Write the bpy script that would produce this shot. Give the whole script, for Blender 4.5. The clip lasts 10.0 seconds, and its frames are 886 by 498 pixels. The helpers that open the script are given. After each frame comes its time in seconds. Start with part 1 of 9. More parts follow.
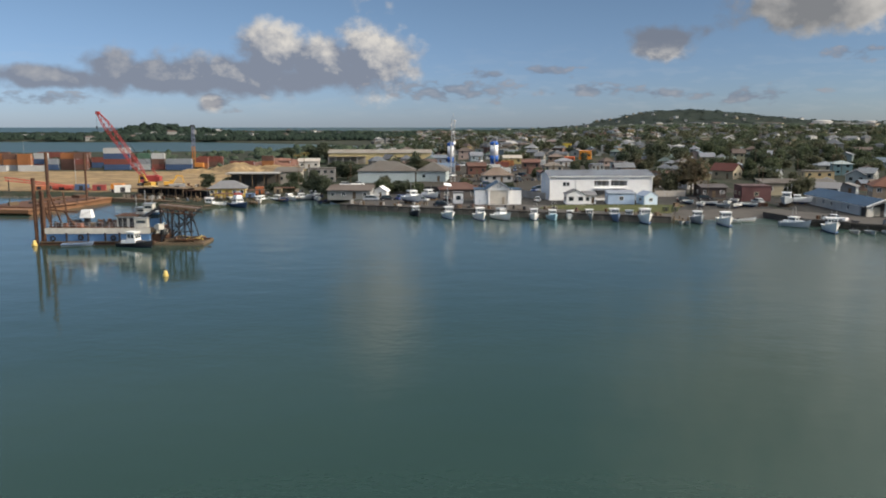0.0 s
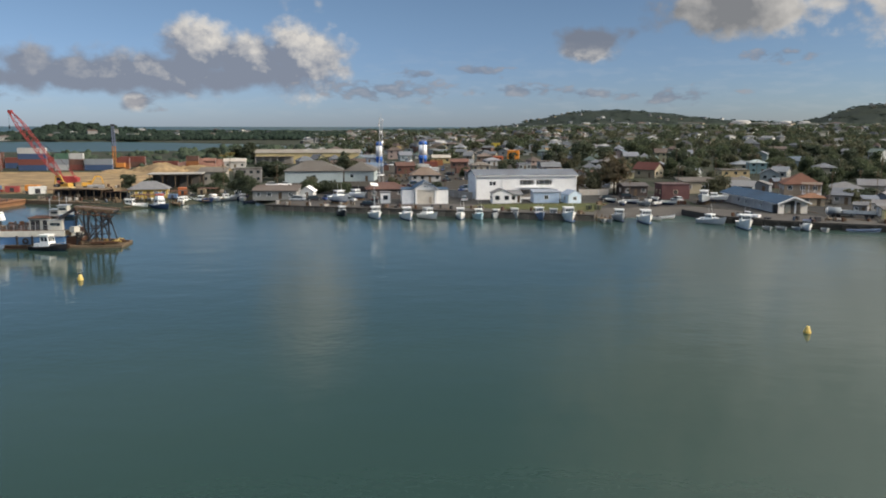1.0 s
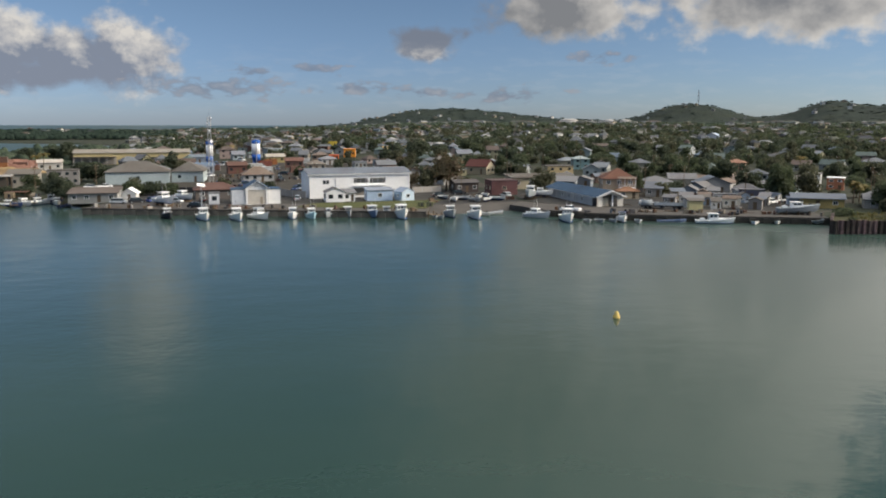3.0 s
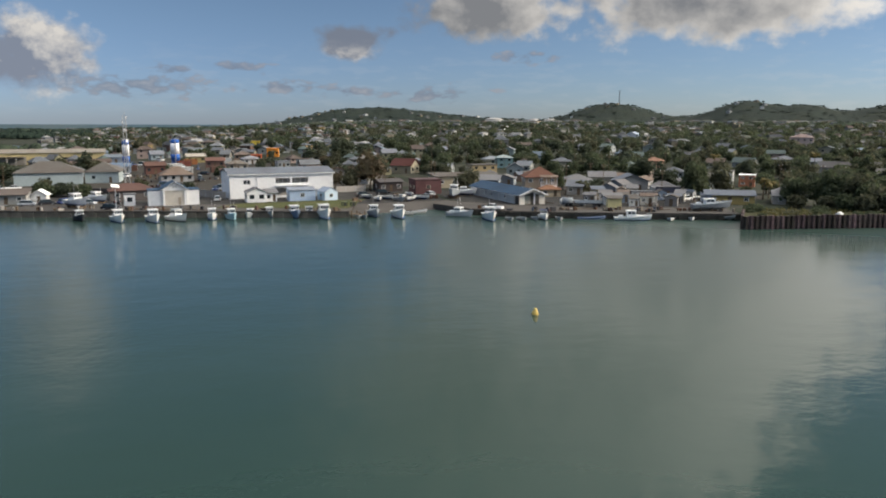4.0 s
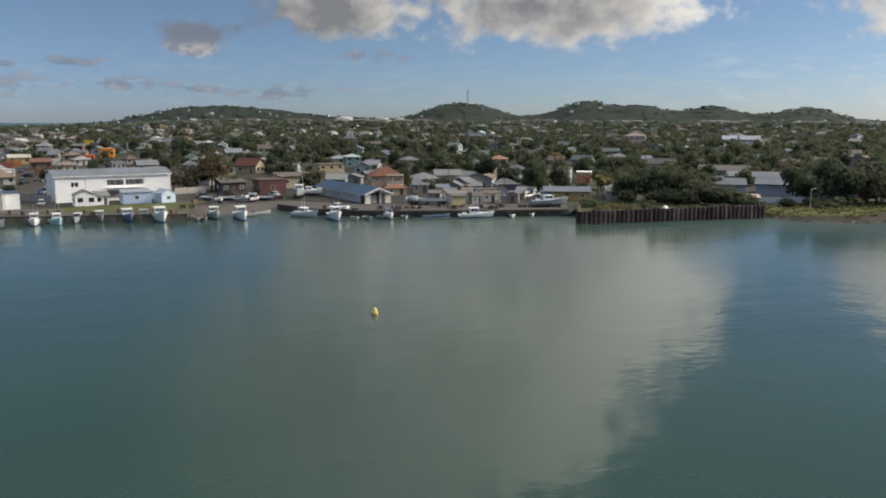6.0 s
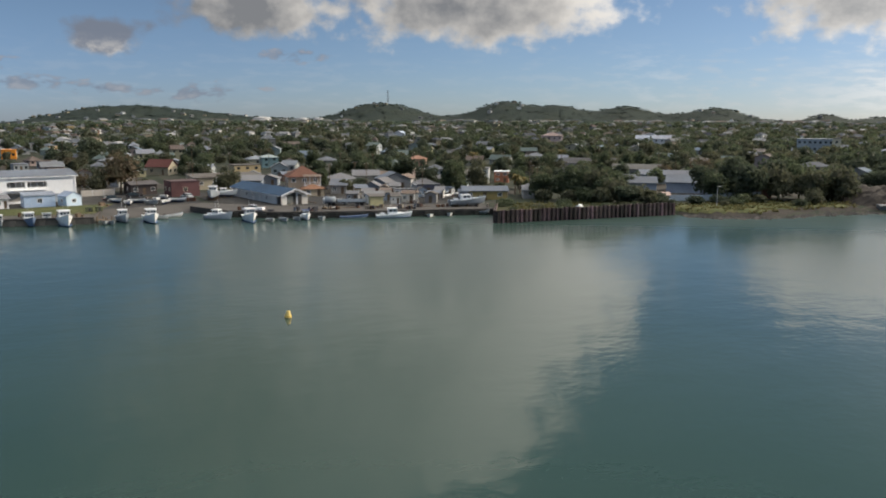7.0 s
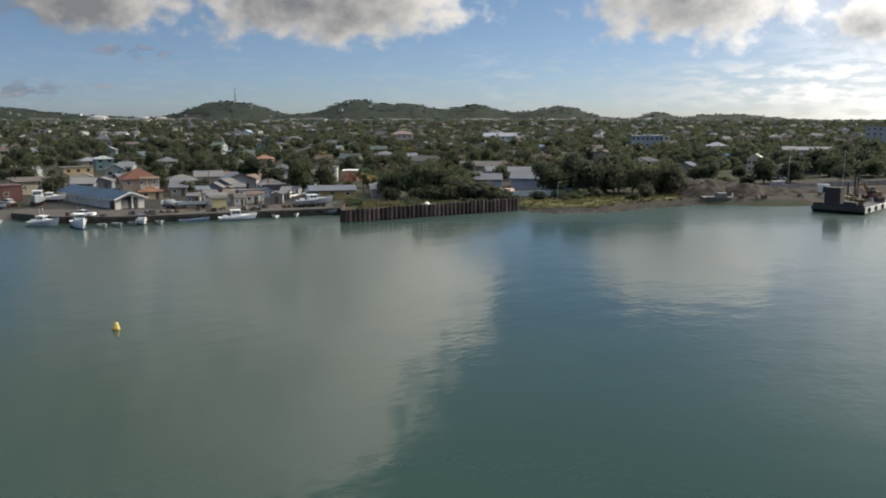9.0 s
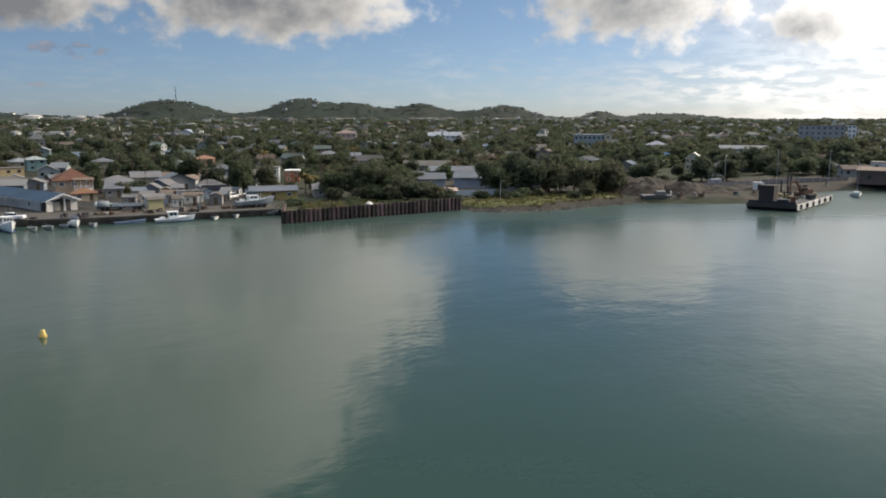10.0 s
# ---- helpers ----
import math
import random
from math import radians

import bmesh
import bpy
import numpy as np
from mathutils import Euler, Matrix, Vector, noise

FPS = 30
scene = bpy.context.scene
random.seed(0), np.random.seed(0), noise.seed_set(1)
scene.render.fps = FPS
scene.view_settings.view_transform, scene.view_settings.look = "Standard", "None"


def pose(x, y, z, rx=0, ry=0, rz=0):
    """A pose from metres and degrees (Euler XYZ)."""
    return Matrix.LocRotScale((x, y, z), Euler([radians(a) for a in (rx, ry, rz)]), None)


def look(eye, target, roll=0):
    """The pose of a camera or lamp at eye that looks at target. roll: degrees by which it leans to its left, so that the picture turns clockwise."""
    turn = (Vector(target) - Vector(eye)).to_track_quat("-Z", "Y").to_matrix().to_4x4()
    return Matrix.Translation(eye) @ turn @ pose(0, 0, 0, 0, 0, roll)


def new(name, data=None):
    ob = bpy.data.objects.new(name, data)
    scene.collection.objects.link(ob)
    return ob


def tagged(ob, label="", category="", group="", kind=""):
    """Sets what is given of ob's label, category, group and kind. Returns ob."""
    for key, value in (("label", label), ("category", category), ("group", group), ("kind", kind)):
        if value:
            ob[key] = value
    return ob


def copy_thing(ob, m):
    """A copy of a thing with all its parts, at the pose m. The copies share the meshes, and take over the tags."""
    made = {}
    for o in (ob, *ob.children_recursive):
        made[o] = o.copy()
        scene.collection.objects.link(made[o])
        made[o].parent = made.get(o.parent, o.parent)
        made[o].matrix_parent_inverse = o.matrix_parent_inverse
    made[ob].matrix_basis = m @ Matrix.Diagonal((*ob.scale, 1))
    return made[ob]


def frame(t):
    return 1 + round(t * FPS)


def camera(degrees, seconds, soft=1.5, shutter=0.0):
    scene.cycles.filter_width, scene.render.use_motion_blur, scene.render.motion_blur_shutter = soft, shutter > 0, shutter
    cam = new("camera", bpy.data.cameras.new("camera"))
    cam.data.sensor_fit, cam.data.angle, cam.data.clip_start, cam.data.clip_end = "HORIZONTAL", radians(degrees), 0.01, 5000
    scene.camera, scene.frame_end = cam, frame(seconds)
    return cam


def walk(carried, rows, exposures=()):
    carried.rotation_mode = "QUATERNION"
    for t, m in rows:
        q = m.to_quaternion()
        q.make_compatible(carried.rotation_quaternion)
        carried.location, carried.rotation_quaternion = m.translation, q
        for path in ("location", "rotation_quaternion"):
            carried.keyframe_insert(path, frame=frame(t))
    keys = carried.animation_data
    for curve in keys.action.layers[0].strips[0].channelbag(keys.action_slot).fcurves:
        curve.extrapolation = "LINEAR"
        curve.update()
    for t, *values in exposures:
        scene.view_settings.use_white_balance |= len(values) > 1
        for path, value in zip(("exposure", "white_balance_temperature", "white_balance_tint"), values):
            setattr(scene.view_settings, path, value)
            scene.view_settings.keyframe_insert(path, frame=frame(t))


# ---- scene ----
cam = camera(57.1, 10.0, soft=1.9)
PATH = [
    (0, (12.410, -3.934, 23.296), (12.753, 5.943, 21.775), 0.0),
    (0.5, (13.089, -4.182, 23.325), (13.848, 5.672, 21.800), 0.0),
    (1, (13.700, -4.384, 23.334), (14.868, 5.430, 21.809), 0.1),
    (1.5, (14.266, -4.553, 23.330), (15.905, 5.193, 21.800), 0.1),
    (2, (14.806, -4.698, 23.319), (16.890, 4.960, 21.779), 0.1),
    (2.5, (15.333, -4.829, 23.306), (17.914, 4.709, 21.766), 0.1),
    (4, (16.910, -5.183, 23.275), (20.772, 3.911, 21.725), 0.1),
    (4.5, (17.443, -5.298, 23.269), (21.716, 3.609, 21.719), 0.2),
    (5, (17.978, -5.416, 23.266), (22.628, 3.301, 21.716), 0.2),
    (5.5, (18.512, -5.535, 23.264), (23.555, 2.960, 21.709), 0.2),
    (7, (20.079, -5.904, 23.262), (26.270, 1.794, 21.708), 0.2),
    (7.5, (20.582, -6.031, 23.263), (27.170, 1.330, 21.709), 0.2),
    (8, (21.078, -6.162, 23.266), (27.992, 0.892, 21.706), 0.1),
    (8.5, (21.570, -6.298, 23.274), (28.784, 0.448, 21.709), 0.1),
    (9, (22.066, -6.443, 23.292), (29.521, 0.034, 21.722), 0.0),
    (9.5, (22.579, -6.602, 23.324), (30.264, -0.398, 21.754), 0.0),
    (10, (23.126, -6.779, 23.379), (30.989, -0.807, 21.799), 0.0),
]
walk(cam, [(t, look(eye, target, roll)) for t, eye, target, roll in PATH])


# ---- world, sun ----
SUN_AZ, SUN_EL = 105.0, 24.0          # degrees clockwise from +y, above the horizon


def smooth(a, b, v):
    k = min(1.0, max(0.0, (v - a) / (b - a)))
    return k * k * (3 - 2 * k)


def make_world():
    w = bpy.data.worlds.new("sky")
    scene.world = w
    w.use_nodes = True
    nt = w.node_tree
    nt.nodes.clear()
    N, Lk = nt.nodes.new, nt.links.new

    def math_(op, a, b=None, c=None, clamp=False):
        n = N("ShaderNodeMath")
        n.operation, n.use_clamp = op, clamp
        for k, v in enumerate((a, b, c)):
            if v is None:
                continue
            if isinstance(v, (int, float)):
                n.inputs[k].default_value = v
            else:
                Lk(v, n.inputs[k])
        return n.outputs[0]

    def ramp01(v, lo, hi, to0=0.0, to1=1.0):
        n = N("ShaderNodeMapRange")
        n.interpolation_type = "SMOOTHSTEP"
        Lk(v, n.inputs[0])
        for k, x in zip((1, 2, 3, 4), (lo, hi, to0, to1)):
            n.inputs[k].default_value = x
        return n.outputs[0]

    def mixc(f, a, b):
        n = N("ShaderNodeMix")
        n.data_type = "RGBA"
        Lk(f, n.inputs[0])
        for k, v in ((6, a), (7, b)):
            if isinstance(v, tuple):
                n.inputs[k].default_value = (*v, 1)
            else:
                Lk(v, n.inputs[k])
        return n.outputs[2]

    tc = N("ShaderNodeTexCoord").outputs["Generated"]
    sep = N("ShaderNodeSeparateXYZ")
    Lk(tc, sep.inputs[0])
    az = math_("MULTIPLY", math_("ARCTAN2", sep.outputs[0], sep.outputs[1]), 180 / math.pi)
    el = math_("MULTIPLY", math_("ARCSINE", sep.outputs[2]), 180 / math.pi)

    def fbm(scale_az, scale_el, da, de, detail, rough, z=0.0):
        c = N("ShaderNodeCombineXYZ")
        Lk(math_("MULTIPLY_ADD", az, scale_az, da * scale_az), c.inputs[0])
        Lk(math_("MULTIPLY_ADD", el, scale_el, de * scale_el), c.inputs[1])
        c.inputs[2].default_value = z
        n = N("ShaderNodeTexNoise")
        n.inputs["Scale"].default_value = 1.0
        n.inputs["Detail"].default_value = detail
        n.inputs["Roughness"].default_value = rough
        Lk(c.outputs[0], n.inputs["Vector"])
        return n.outputs[0]

    wisp = fbm(0.55, 2.2, 0, 0, 5, 0.55, 3.7)
    cover = fbm(0.045, 0.075, 3.0, 1.0, 6, 0.55, 9.1)
    # open sky above the view: unseen cumulus, added as fill light from overhead
    high = math_("SUBTRACT", math_("MULTIPLY", math_("SUBTRACT", cover, 0.38), ramp01(el, 28, 38, 0.0, 6.0)), ramp01(el, 28, 36, 3.0, 0.0))

    def cumulus(da, de):
        """Depth of cumulus a step away: billows over centre azimuth, base elevation, half width, height above the base, depth below it."""
        field = high
        for a, e, wa, up, down in CLOUDS:
            dx = math_("MULTIPLY_ADD", az, 1 / wa, (da - a) / wa)
            dy = math_("MAXIMUM", math_("MULTIPLY_ADD", el, 1 / up, (de - e) / up), math_("MULTIPLY_ADD", el, -1 / down, (e - de) / down))
            d = math_("SQRT", math_("MULTIPLY_ADD", dx, dx, math_("MULTIPLY", dy, dy)))
            field = math_("MAXIMUM", field, math_("SUBTRACT", 1.0, d))
        billow = math_("MULTIPLY_ADD", math_("SUBTRACT", fbm(0.42, 0.52, da, de, 5, 0.5), 0.5), ramp01(el, 8.0, 12.0, 1.25, 0.7), field)
        return math_("MULTIPLY_ADD", math_("SUBTRACT", fbm(1.15, 1.3, da, de, 3, 0.5, 2.2), 0.5), 0.42, billow)

    dens_raw, sunward = cumulus(0.0, 0.0), cumulus(1.0, 0.55)
    # small faint scraps of cloud
    scraps = None
    for a, e, wa, up, down in SCRAPS:
        dx = math_("DIVIDE", math_("SUBTRACT", az, a), wa)
        dy = math_("DIVIDE", math_("SUBTRACT", el, e), (up + down) / 2)
        f = math_("SUBTRACT", 1.0, math_("SQRT", math_("ADD", math_("MULTIPLY", dx, dx), math_("MULTIPLY", dy, dy))))
        scraps = f if scraps is None else math_("MAXIMUM", scraps, f)
    torn = fbm(0.75, 1.7, 0, 0, 4, 0.5, 5.3)
    faint = ramp01(math_("ADD", math_("MULTIPLY", scraps, 0.55), math_("MULTIPLY", math_("SUBTRACT", torn, 0.5), 2.2)), 0.08, 0.5, 0.0, 0.7)
    firm = ramp01(el, 8.5, 11.0)        # crisper edges overhead
    dens = math_("ADD", math_("MULTIPLY", ramp01(dens_raw, 0.02, 0.5), math_("SUBTRACT", 1.0, firm)), math_("MULTIPLY", firm, ramp01(dens_raw, 0.12, 0.32)))
    misty = math_("MULTIPLY", ramp01(el, 9, 13), ramp01(az, 40, 27))        # the high cloud thins out to the west
    dens = math_("ADD", math_("MULTIPLY", dens, math_("SUBTRACT", 1.0, misty)), math_("MULTIPLY", misty, ramp01(dens_raw, -0.1, 0.85)))
    thick = ramp01(dens_raw, 0.2, 0.95)
    # brightness: sunny flank against shaded underside
    slope = math_("SUBTRACT", dens_raw, sunward)
    rising = ramp01(el, 3.4, 6.3, -0.5, 0.3)        # tops catch the low sun, bases stay grey
    rising = math_("ADD", rising, ramp01(el, 2.2, 1.7, 0.0, 0.75))      # a small sunlit puff below the base
    rising = math_("ADD", rising, math_("MULTIPLY", ramp01(az, -6, -1.5, 0.0, 0.4), ramp01(el, 5.5, 3.5)))
    crinkle = math_("MULTIPLY_ADD", fbm(1.6, 1.9, 0.3, 0.2, 5, 0.6, 4.4), 1.3, -0.65)
    front = math_("ADD", math_("ADD", math_("MULTIPLY_ADD", slope, 1.25, 0.2), crinkle), rising, clamp=True)
    front = math_("MULTIPLY", front, ramp01(el, 8.0, 10.5, 1.0, 0.5))
    front = math_("MULTIPLY", front, ramp01(az, -19, -9, 0.42, 1.0))        # its western half lies in the shade of the rest
    back = math_("MULTIPLY_ADD", math_("SUBTRACT", 1.0, thick), ramp01(az, 17, 38, 0.3, 0.8), math_("MULTIPLY_ADD", slope, 1.05, math_("ADD", ramp01(az, 22, 46, -0.02, 0.16), math_("MULTIPLY", ramp01(el, 8.2, 12.5, 0.0, 0.3), ramp01(az, 20, 36)))), clamp=True)
    # the great cloud's sunward flank, and the tall one beyond it
    flank = math_("MULTIPLY", ramp01(math_("MULTIPLY_ADD", el, 0.65, az), 50, 58, 0.0, 1.0), ramp01(az, 56, 52))
    flank = math_("MULTIPLY_ADD", ramp01(el, 8.4, 11.5, 0.0, 0.38), ramp01(az, 53, 57), flank)
    back = math_("ADD", back, math_("ADD", flank, ramp01(el, 9, 14, 0.0, 0.12)), clamp=True)
    near_sun = ramp01(az, 7, 20)
    shine = math_("ADD", math_("MULTIPLY", front, math_("SUBTRACT", 1.0, near_sun)), math_("MULTIPLY", back, near_sun))
    dull = math_("MULTIPLY", math_("MULTIPLY", ramp01(az, 12, 14), ramp01(az, 22.5, 20.5)), ramp01(el, 9.0, 7.5))        # one small cloud lies in shade, with a pale foot
    shine = math_("ADD", math_("MULTIPLY", shine, math_("SUBTRACT", 1.0, dull)), math_("MULTIPLY", dull, math_("MULTIPLY", ramp01(el, 5.6, 4.2), ramp01(fbm(1.1, 1.6, 0, 0, 4, 0.55, 7.7), 0.35, 0.65, 0.1, 0.6))))
    shade = mixc(near_sun, (0.30, 0.34, 0.43), mixc(ramp01(az, 56, 66), (0.295, 0.30, 0.312), (0.42, 0.425, 0.43)))
    cloud = mixc(shine, mixc(dull, shade, (0.25, 0.285, 0.36)), (0.95, 0.90, 0.83))
    glow = ramp01(az, 56, 88)
    cloud = mixc(glow, cloud, mixc(shine, (0.62, 0.61, 0.60), (2.3, 2.2, 2.08)))

    sky = N("ShaderNodeTexSky")
    sky.sky_type, sky.sun_disc = "NISHITA", False
    sky.sun_elevation, sky.sun_rotation = radians(SUN_EL), radians(SUN_AZ)
    sky.altitude, sky.air_density, sky.dust_density, sky.ozone_density = 0, 0.8, 0.3, 3.0
    # thin veil of haze streaks low over the horizon
    streak = math_("MULTIPLY", ramp01(wisp, 0.46, 0.68), math_("MULTIPLY", ramp01(el, 0.0, 1.2), ramp01(el, 6.0, 3.0)))
    streak = math_("MULTIPLY", streak, ramp01(az, 40, 75, 0.10, 0.6))
    # bright veil of thin cloud towards the sun
    veil = math_("MULTIPLY", ramp01(az, 61, 85, 0.0, 0.9), math_("MULTIPLY", ramp01(az, 150, 110), ramp01(el, 26, 8)))
    bank = math_("MULTIPLY", math_("MULTIPLY", ramp01(az, 56, 72, 0.0, 0.9), ramp01(el, 0.5, 1.4)), math_("MULTIPLY", ramp01(el, 4.6, 2.8), ramp01(wisp, 0.36, 0.6, 0.3, 1.0)))
    streak = math_("MAXIMUM", streak, bank)
    streak = math_("MAXIMUM", streak, math_("MULTIPLY", veil, ramp01(wisp, 0.15, 0.6, 0.88, 1.0)))

    bg_sky, bg_cloud = N("ShaderNodeBackground"), N("ShaderNodeBackground")
    tint = N("ShaderNodeMix")
    tint.data_type, tint.blend_type = "RGBA", "MULTIPLY"
    tint.inputs[0].default_value = 1.0
    Lk(sky.outputs[0], tint.inputs[6])
    Lk(mixc(ramp01(el, 0.0, 9.0), mixc(ramp01(az, 5, 45), (0.78, 0.89, 1.25), (0.83, 0.91, 1.14)), mixc(ramp01(el, 9, 22), SKY_TINT, (1.06, 1.04, 0.90))), tint.inputs[7])
    Lk(tint.outputs[2], bg_sky.inputs[0])
    Lk(ramp01(az, -12, 26, SKY * 1.15, SKY), bg_sky.inputs[1])
    Lk(mixc(ramp01(dens, 0.0, 0.03), mixc(math_("MULTIPLY", glow, ramp01(wisp, 0.36, 0.6, 0.45, 1.0)), (0.80, 0.81, 0.82), (2.2, 2.12, 2.0)), cloud), bg_cloud.inputs[0])
    # unseen overhead cloud glows up to 3.1 times stronger to lift the shadows
    Lk(math_("MULTIPLY_ADD", flank, 0.32, ramp01(el, 24, 42, CLOUD, CLOUD * 3.1)), bg_cloud.inputs[1])
    both = N("ShaderNodeMixShader")
    fac = math_("MAXIMUM", math_("MULTIPLY", dens, 0.96), math_("MULTIPLY", streak, 0.88))
    Lk(fac, both.inputs[0])
    Lk(bg_sky.outputs[0], both.inputs[1])
    Lk(bg_cloud.outputs[0], both.inputs[2])
    bg_faint, top = N("ShaderNodeBackground"), N("ShaderNodeMixShader")
    Lk(mixc(ramp01(torn, 0.45, 0.75), (0.25, 0.285, 0.37), (0.46, 0.46, 0.50)), bg_faint.inputs[0])
    bg_faint.inputs[1].default_value = CLOUD
    Lk(faint, top.inputs[0])
    Lk(both.outputs[0], top.inputs[1])
    Lk(bg_faint.outputs[0], top.inputs[2])
    out = N("ShaderNodeOutputWorld")
    Lk(top.outputs[0], out.inputs[0])


SKY, CLOUD, SKY_TINT = 0.079, 0.74, (0.96, 0.96, 1.02)
CLOUDS = [
    (-9.3, 4.6, 3.6, 2.6, 3.0), (-2.9, 4.3, 4.2, 2.8, 3.1), (-6.3, 4.2, 4.2, 2.2, 2.6), (-12.5, 2.9, 11.0, 2.3, 1.4), (-16.0, 2.9, 8.5, 1.9, 1.2), (-19.3, 3.0, 2.2, 2.4, 1.4), (-23.0, 2.8, 5.2, 1.1, 0.9), (16.9, 5.4, 3.0, 1.6, 1.6), (-13.6, 1.45, 1.0, 1.0, 0.9), (-2.6, 12.5, 4.4, 7.0, 5.0),
    (26.6, 7.8, 6.6, 6.0, 3.2), (41.2, 7.4, 11.6, 6.0, 2.8), (39.3, 11.5, 17.0, 10.5, 6.5), (35.0, 16.5, 16.5, 12.5, 8.0), (26.5, 18.0, 16.0, 17.0, 10.0),
    (66.0, 8.2, 9.0, 5.2, 4.2), (77.0, 5.6, 4.4, 3.4, 2.0), (91.0, 6.0, 7.0, 4.0, 3.0),
]
SCRAPS = [
    (5.0, 3.3, 2.4, 0.5, 0.5), (9.0, 3.5, 2.4, 0.6, 0.6), (2.5, 2.2, 5.0, 1.2, 0.9), (12.0, 2.3, 3.4, 0.5, 0.5), (16.5, 2.0, 3.0, 0.4, 0.4),
    (-13.2, 1.3, 1.4, 0.8, 0.7), (-24.0, 1.6, 4.0, 0.5, 0.5), (28.5, 4.3, 2.6, 0.5, 0.5), (22.0, 1.8, 4.0, 0.8, 0.6),
]
make_world()

sun = new("sun", bpy.data.lights.new("sun", "SUN"))
sun.data.energy, sun.data.angle, sun.data.color = 4.2, radians(0.6), (1.0, 0.87, 0.70)
_a, _e = radians(SUN_AZ), radians(SUN_EL)
sun.matrix_world = look((0, 0, 0), (-math.sin(_a) * math.cos(_e), -math.cos(_a) * math.cos(_e), -math.sin(_e)))

# ---- materials ----
def nodes_of(m):
    m.use_nodes = True
    nt = m.node_tree
    return nt, nt.nodes["Principled BSDF"]


def mat(name, col, rough=0.7, metal=0.0, var=0.18, grain=3.0, stain=0.25, bump=0.0, island=0.0, stain_col=None, spec=0.22, each=0.0, thin=0.0):
    """Base colour with fine grain, broader stains and a little relief, all at true size."""
    m = bpy.data.materials.new(name)
    nt, p = nodes_of(m)
    N, Lk = nt.nodes.new, nt.links.new
    geo = N("ShaderNodeNewGeometry")

    def noise_(scale, detail, rough_=0.6):
        n = N("ShaderNodeTexNoise")
        n.inputs["Scale"].default_value, n.inputs["Detail"].default_value, n.inputs["Roughness"].default_value = scale, detail, rough_
        Lk(geo.outputs["Position"], n.inputs["Vector"])
        return n.outputs[0]

    def map_(v, lo, hi, a, b):
        n = N("ShaderNodeMapRange")
        Lk(v, n.inputs[0])
        for k, x in zip((1, 2, 3, 4), (lo, hi, a, b)):
            n.inputs[k].default_value = x
        return n.outputs[0]

    fine, broad = noise_(grain, 5), noise_(grain * 0.12, 6)
    hsv = N("ShaderNodeHueSaturation")
    hsv.inputs["Color"].default_value = (*col, 1)
    Lk(map_(fine, 0.3, 0.7, 1 - var, 1 + var), hsv.inputs["Value"])
    if island or each:
        if island:
            r = geo.outputs["Random Per Island"]
        else:
            r = N("ShaderNodeObjectInfo").outputs["Random"]
        k = island or each
        second = N("ShaderNodeHueSaturation")
        Lk(hsv.outputs[0], second.inputs["Color"])
        Lk(map_(r, 0, 1, 1 - k, 1 + k), second.inputs["Value"])
        Lk(map_(r, 0, 1, 0.5 + 0.08 * k, 0.5 - 0.08 * k), second.inputs["Hue"])
        hsv = second
    mx = N("ShaderNodeMix")
    mx.data_type = "RGBA"
    Lk(map_(broad, 0.42, 0.72, 0, stain), mx.inputs[0])
    Lk(hsv.outputs[0], mx.inputs[6])
    mx.inputs[7].default_value = (*(stain_col or tuple(c * 0.45 for c in col)), 1)
    Lk(mx.outputs[2], p.inputs["Base Color"])
    Lk(map_(fine, 0.2, 0.8, max(0.02, rough - 0.12), min(1, rough + 0.12)), p.inputs["Roughness"])
    p.inputs["Metallic"].default_value = metal
    p.inputs["Specular IOR Level"].default_value = spec
    if thin:                                  # leaves let some light through
        tr, both = N("ShaderNodeBsdfTranslucent"), N("ShaderNodeMixShader")
        Lk(mx.outputs[2], tr.inputs[0])
        both.inputs[0].default_value = thin
        Lk(p.outputs[0], both.inputs[1])
        Lk(tr.outputs[0], both.inputs[2])
        Lk(both.outputs[0], nt.nodes["Material Output"].inputs[0])
    if bump:
        b = N("ShaderNodeBump")
        b.inputs["Strength"].default_value, b.inputs["Distance"].default_value = 0.6, bump
        Lk(fine, b.inputs["Height"])
        Lk(b.outputs[0], p.inputs["Normal"])
    return m


def corrugated(name, col, pitch=0.3, **kw):
    """Painted or bare sheet metal: ribs as relief, rust stains."""
    m = mat(name, col, **kw)
    nt, p = nodes_of(m)
    N, Lk = nt.nodes.new, nt.links.new
    tc = N("ShaderNodeTexCoord")
    wv = N("ShaderNodeTexWave")
    wv.wave_type, wv.bands_direction = "BANDS", "X"
    wv.inputs["Scale"].default_value = 0.314 / pitch
    Lk(tc.outputs["Object"], wv.inputs["Vector"])
    b = N("ShaderNodeBump")
    b.inputs["Strength"].default_value, b.inputs["Distance"].default_value = 0.5, 0.04
    Lk(wv.outputs[1], b.inputs["Height"])
    Lk(b.outputs[0], p.inputs["Normal"])
    return m


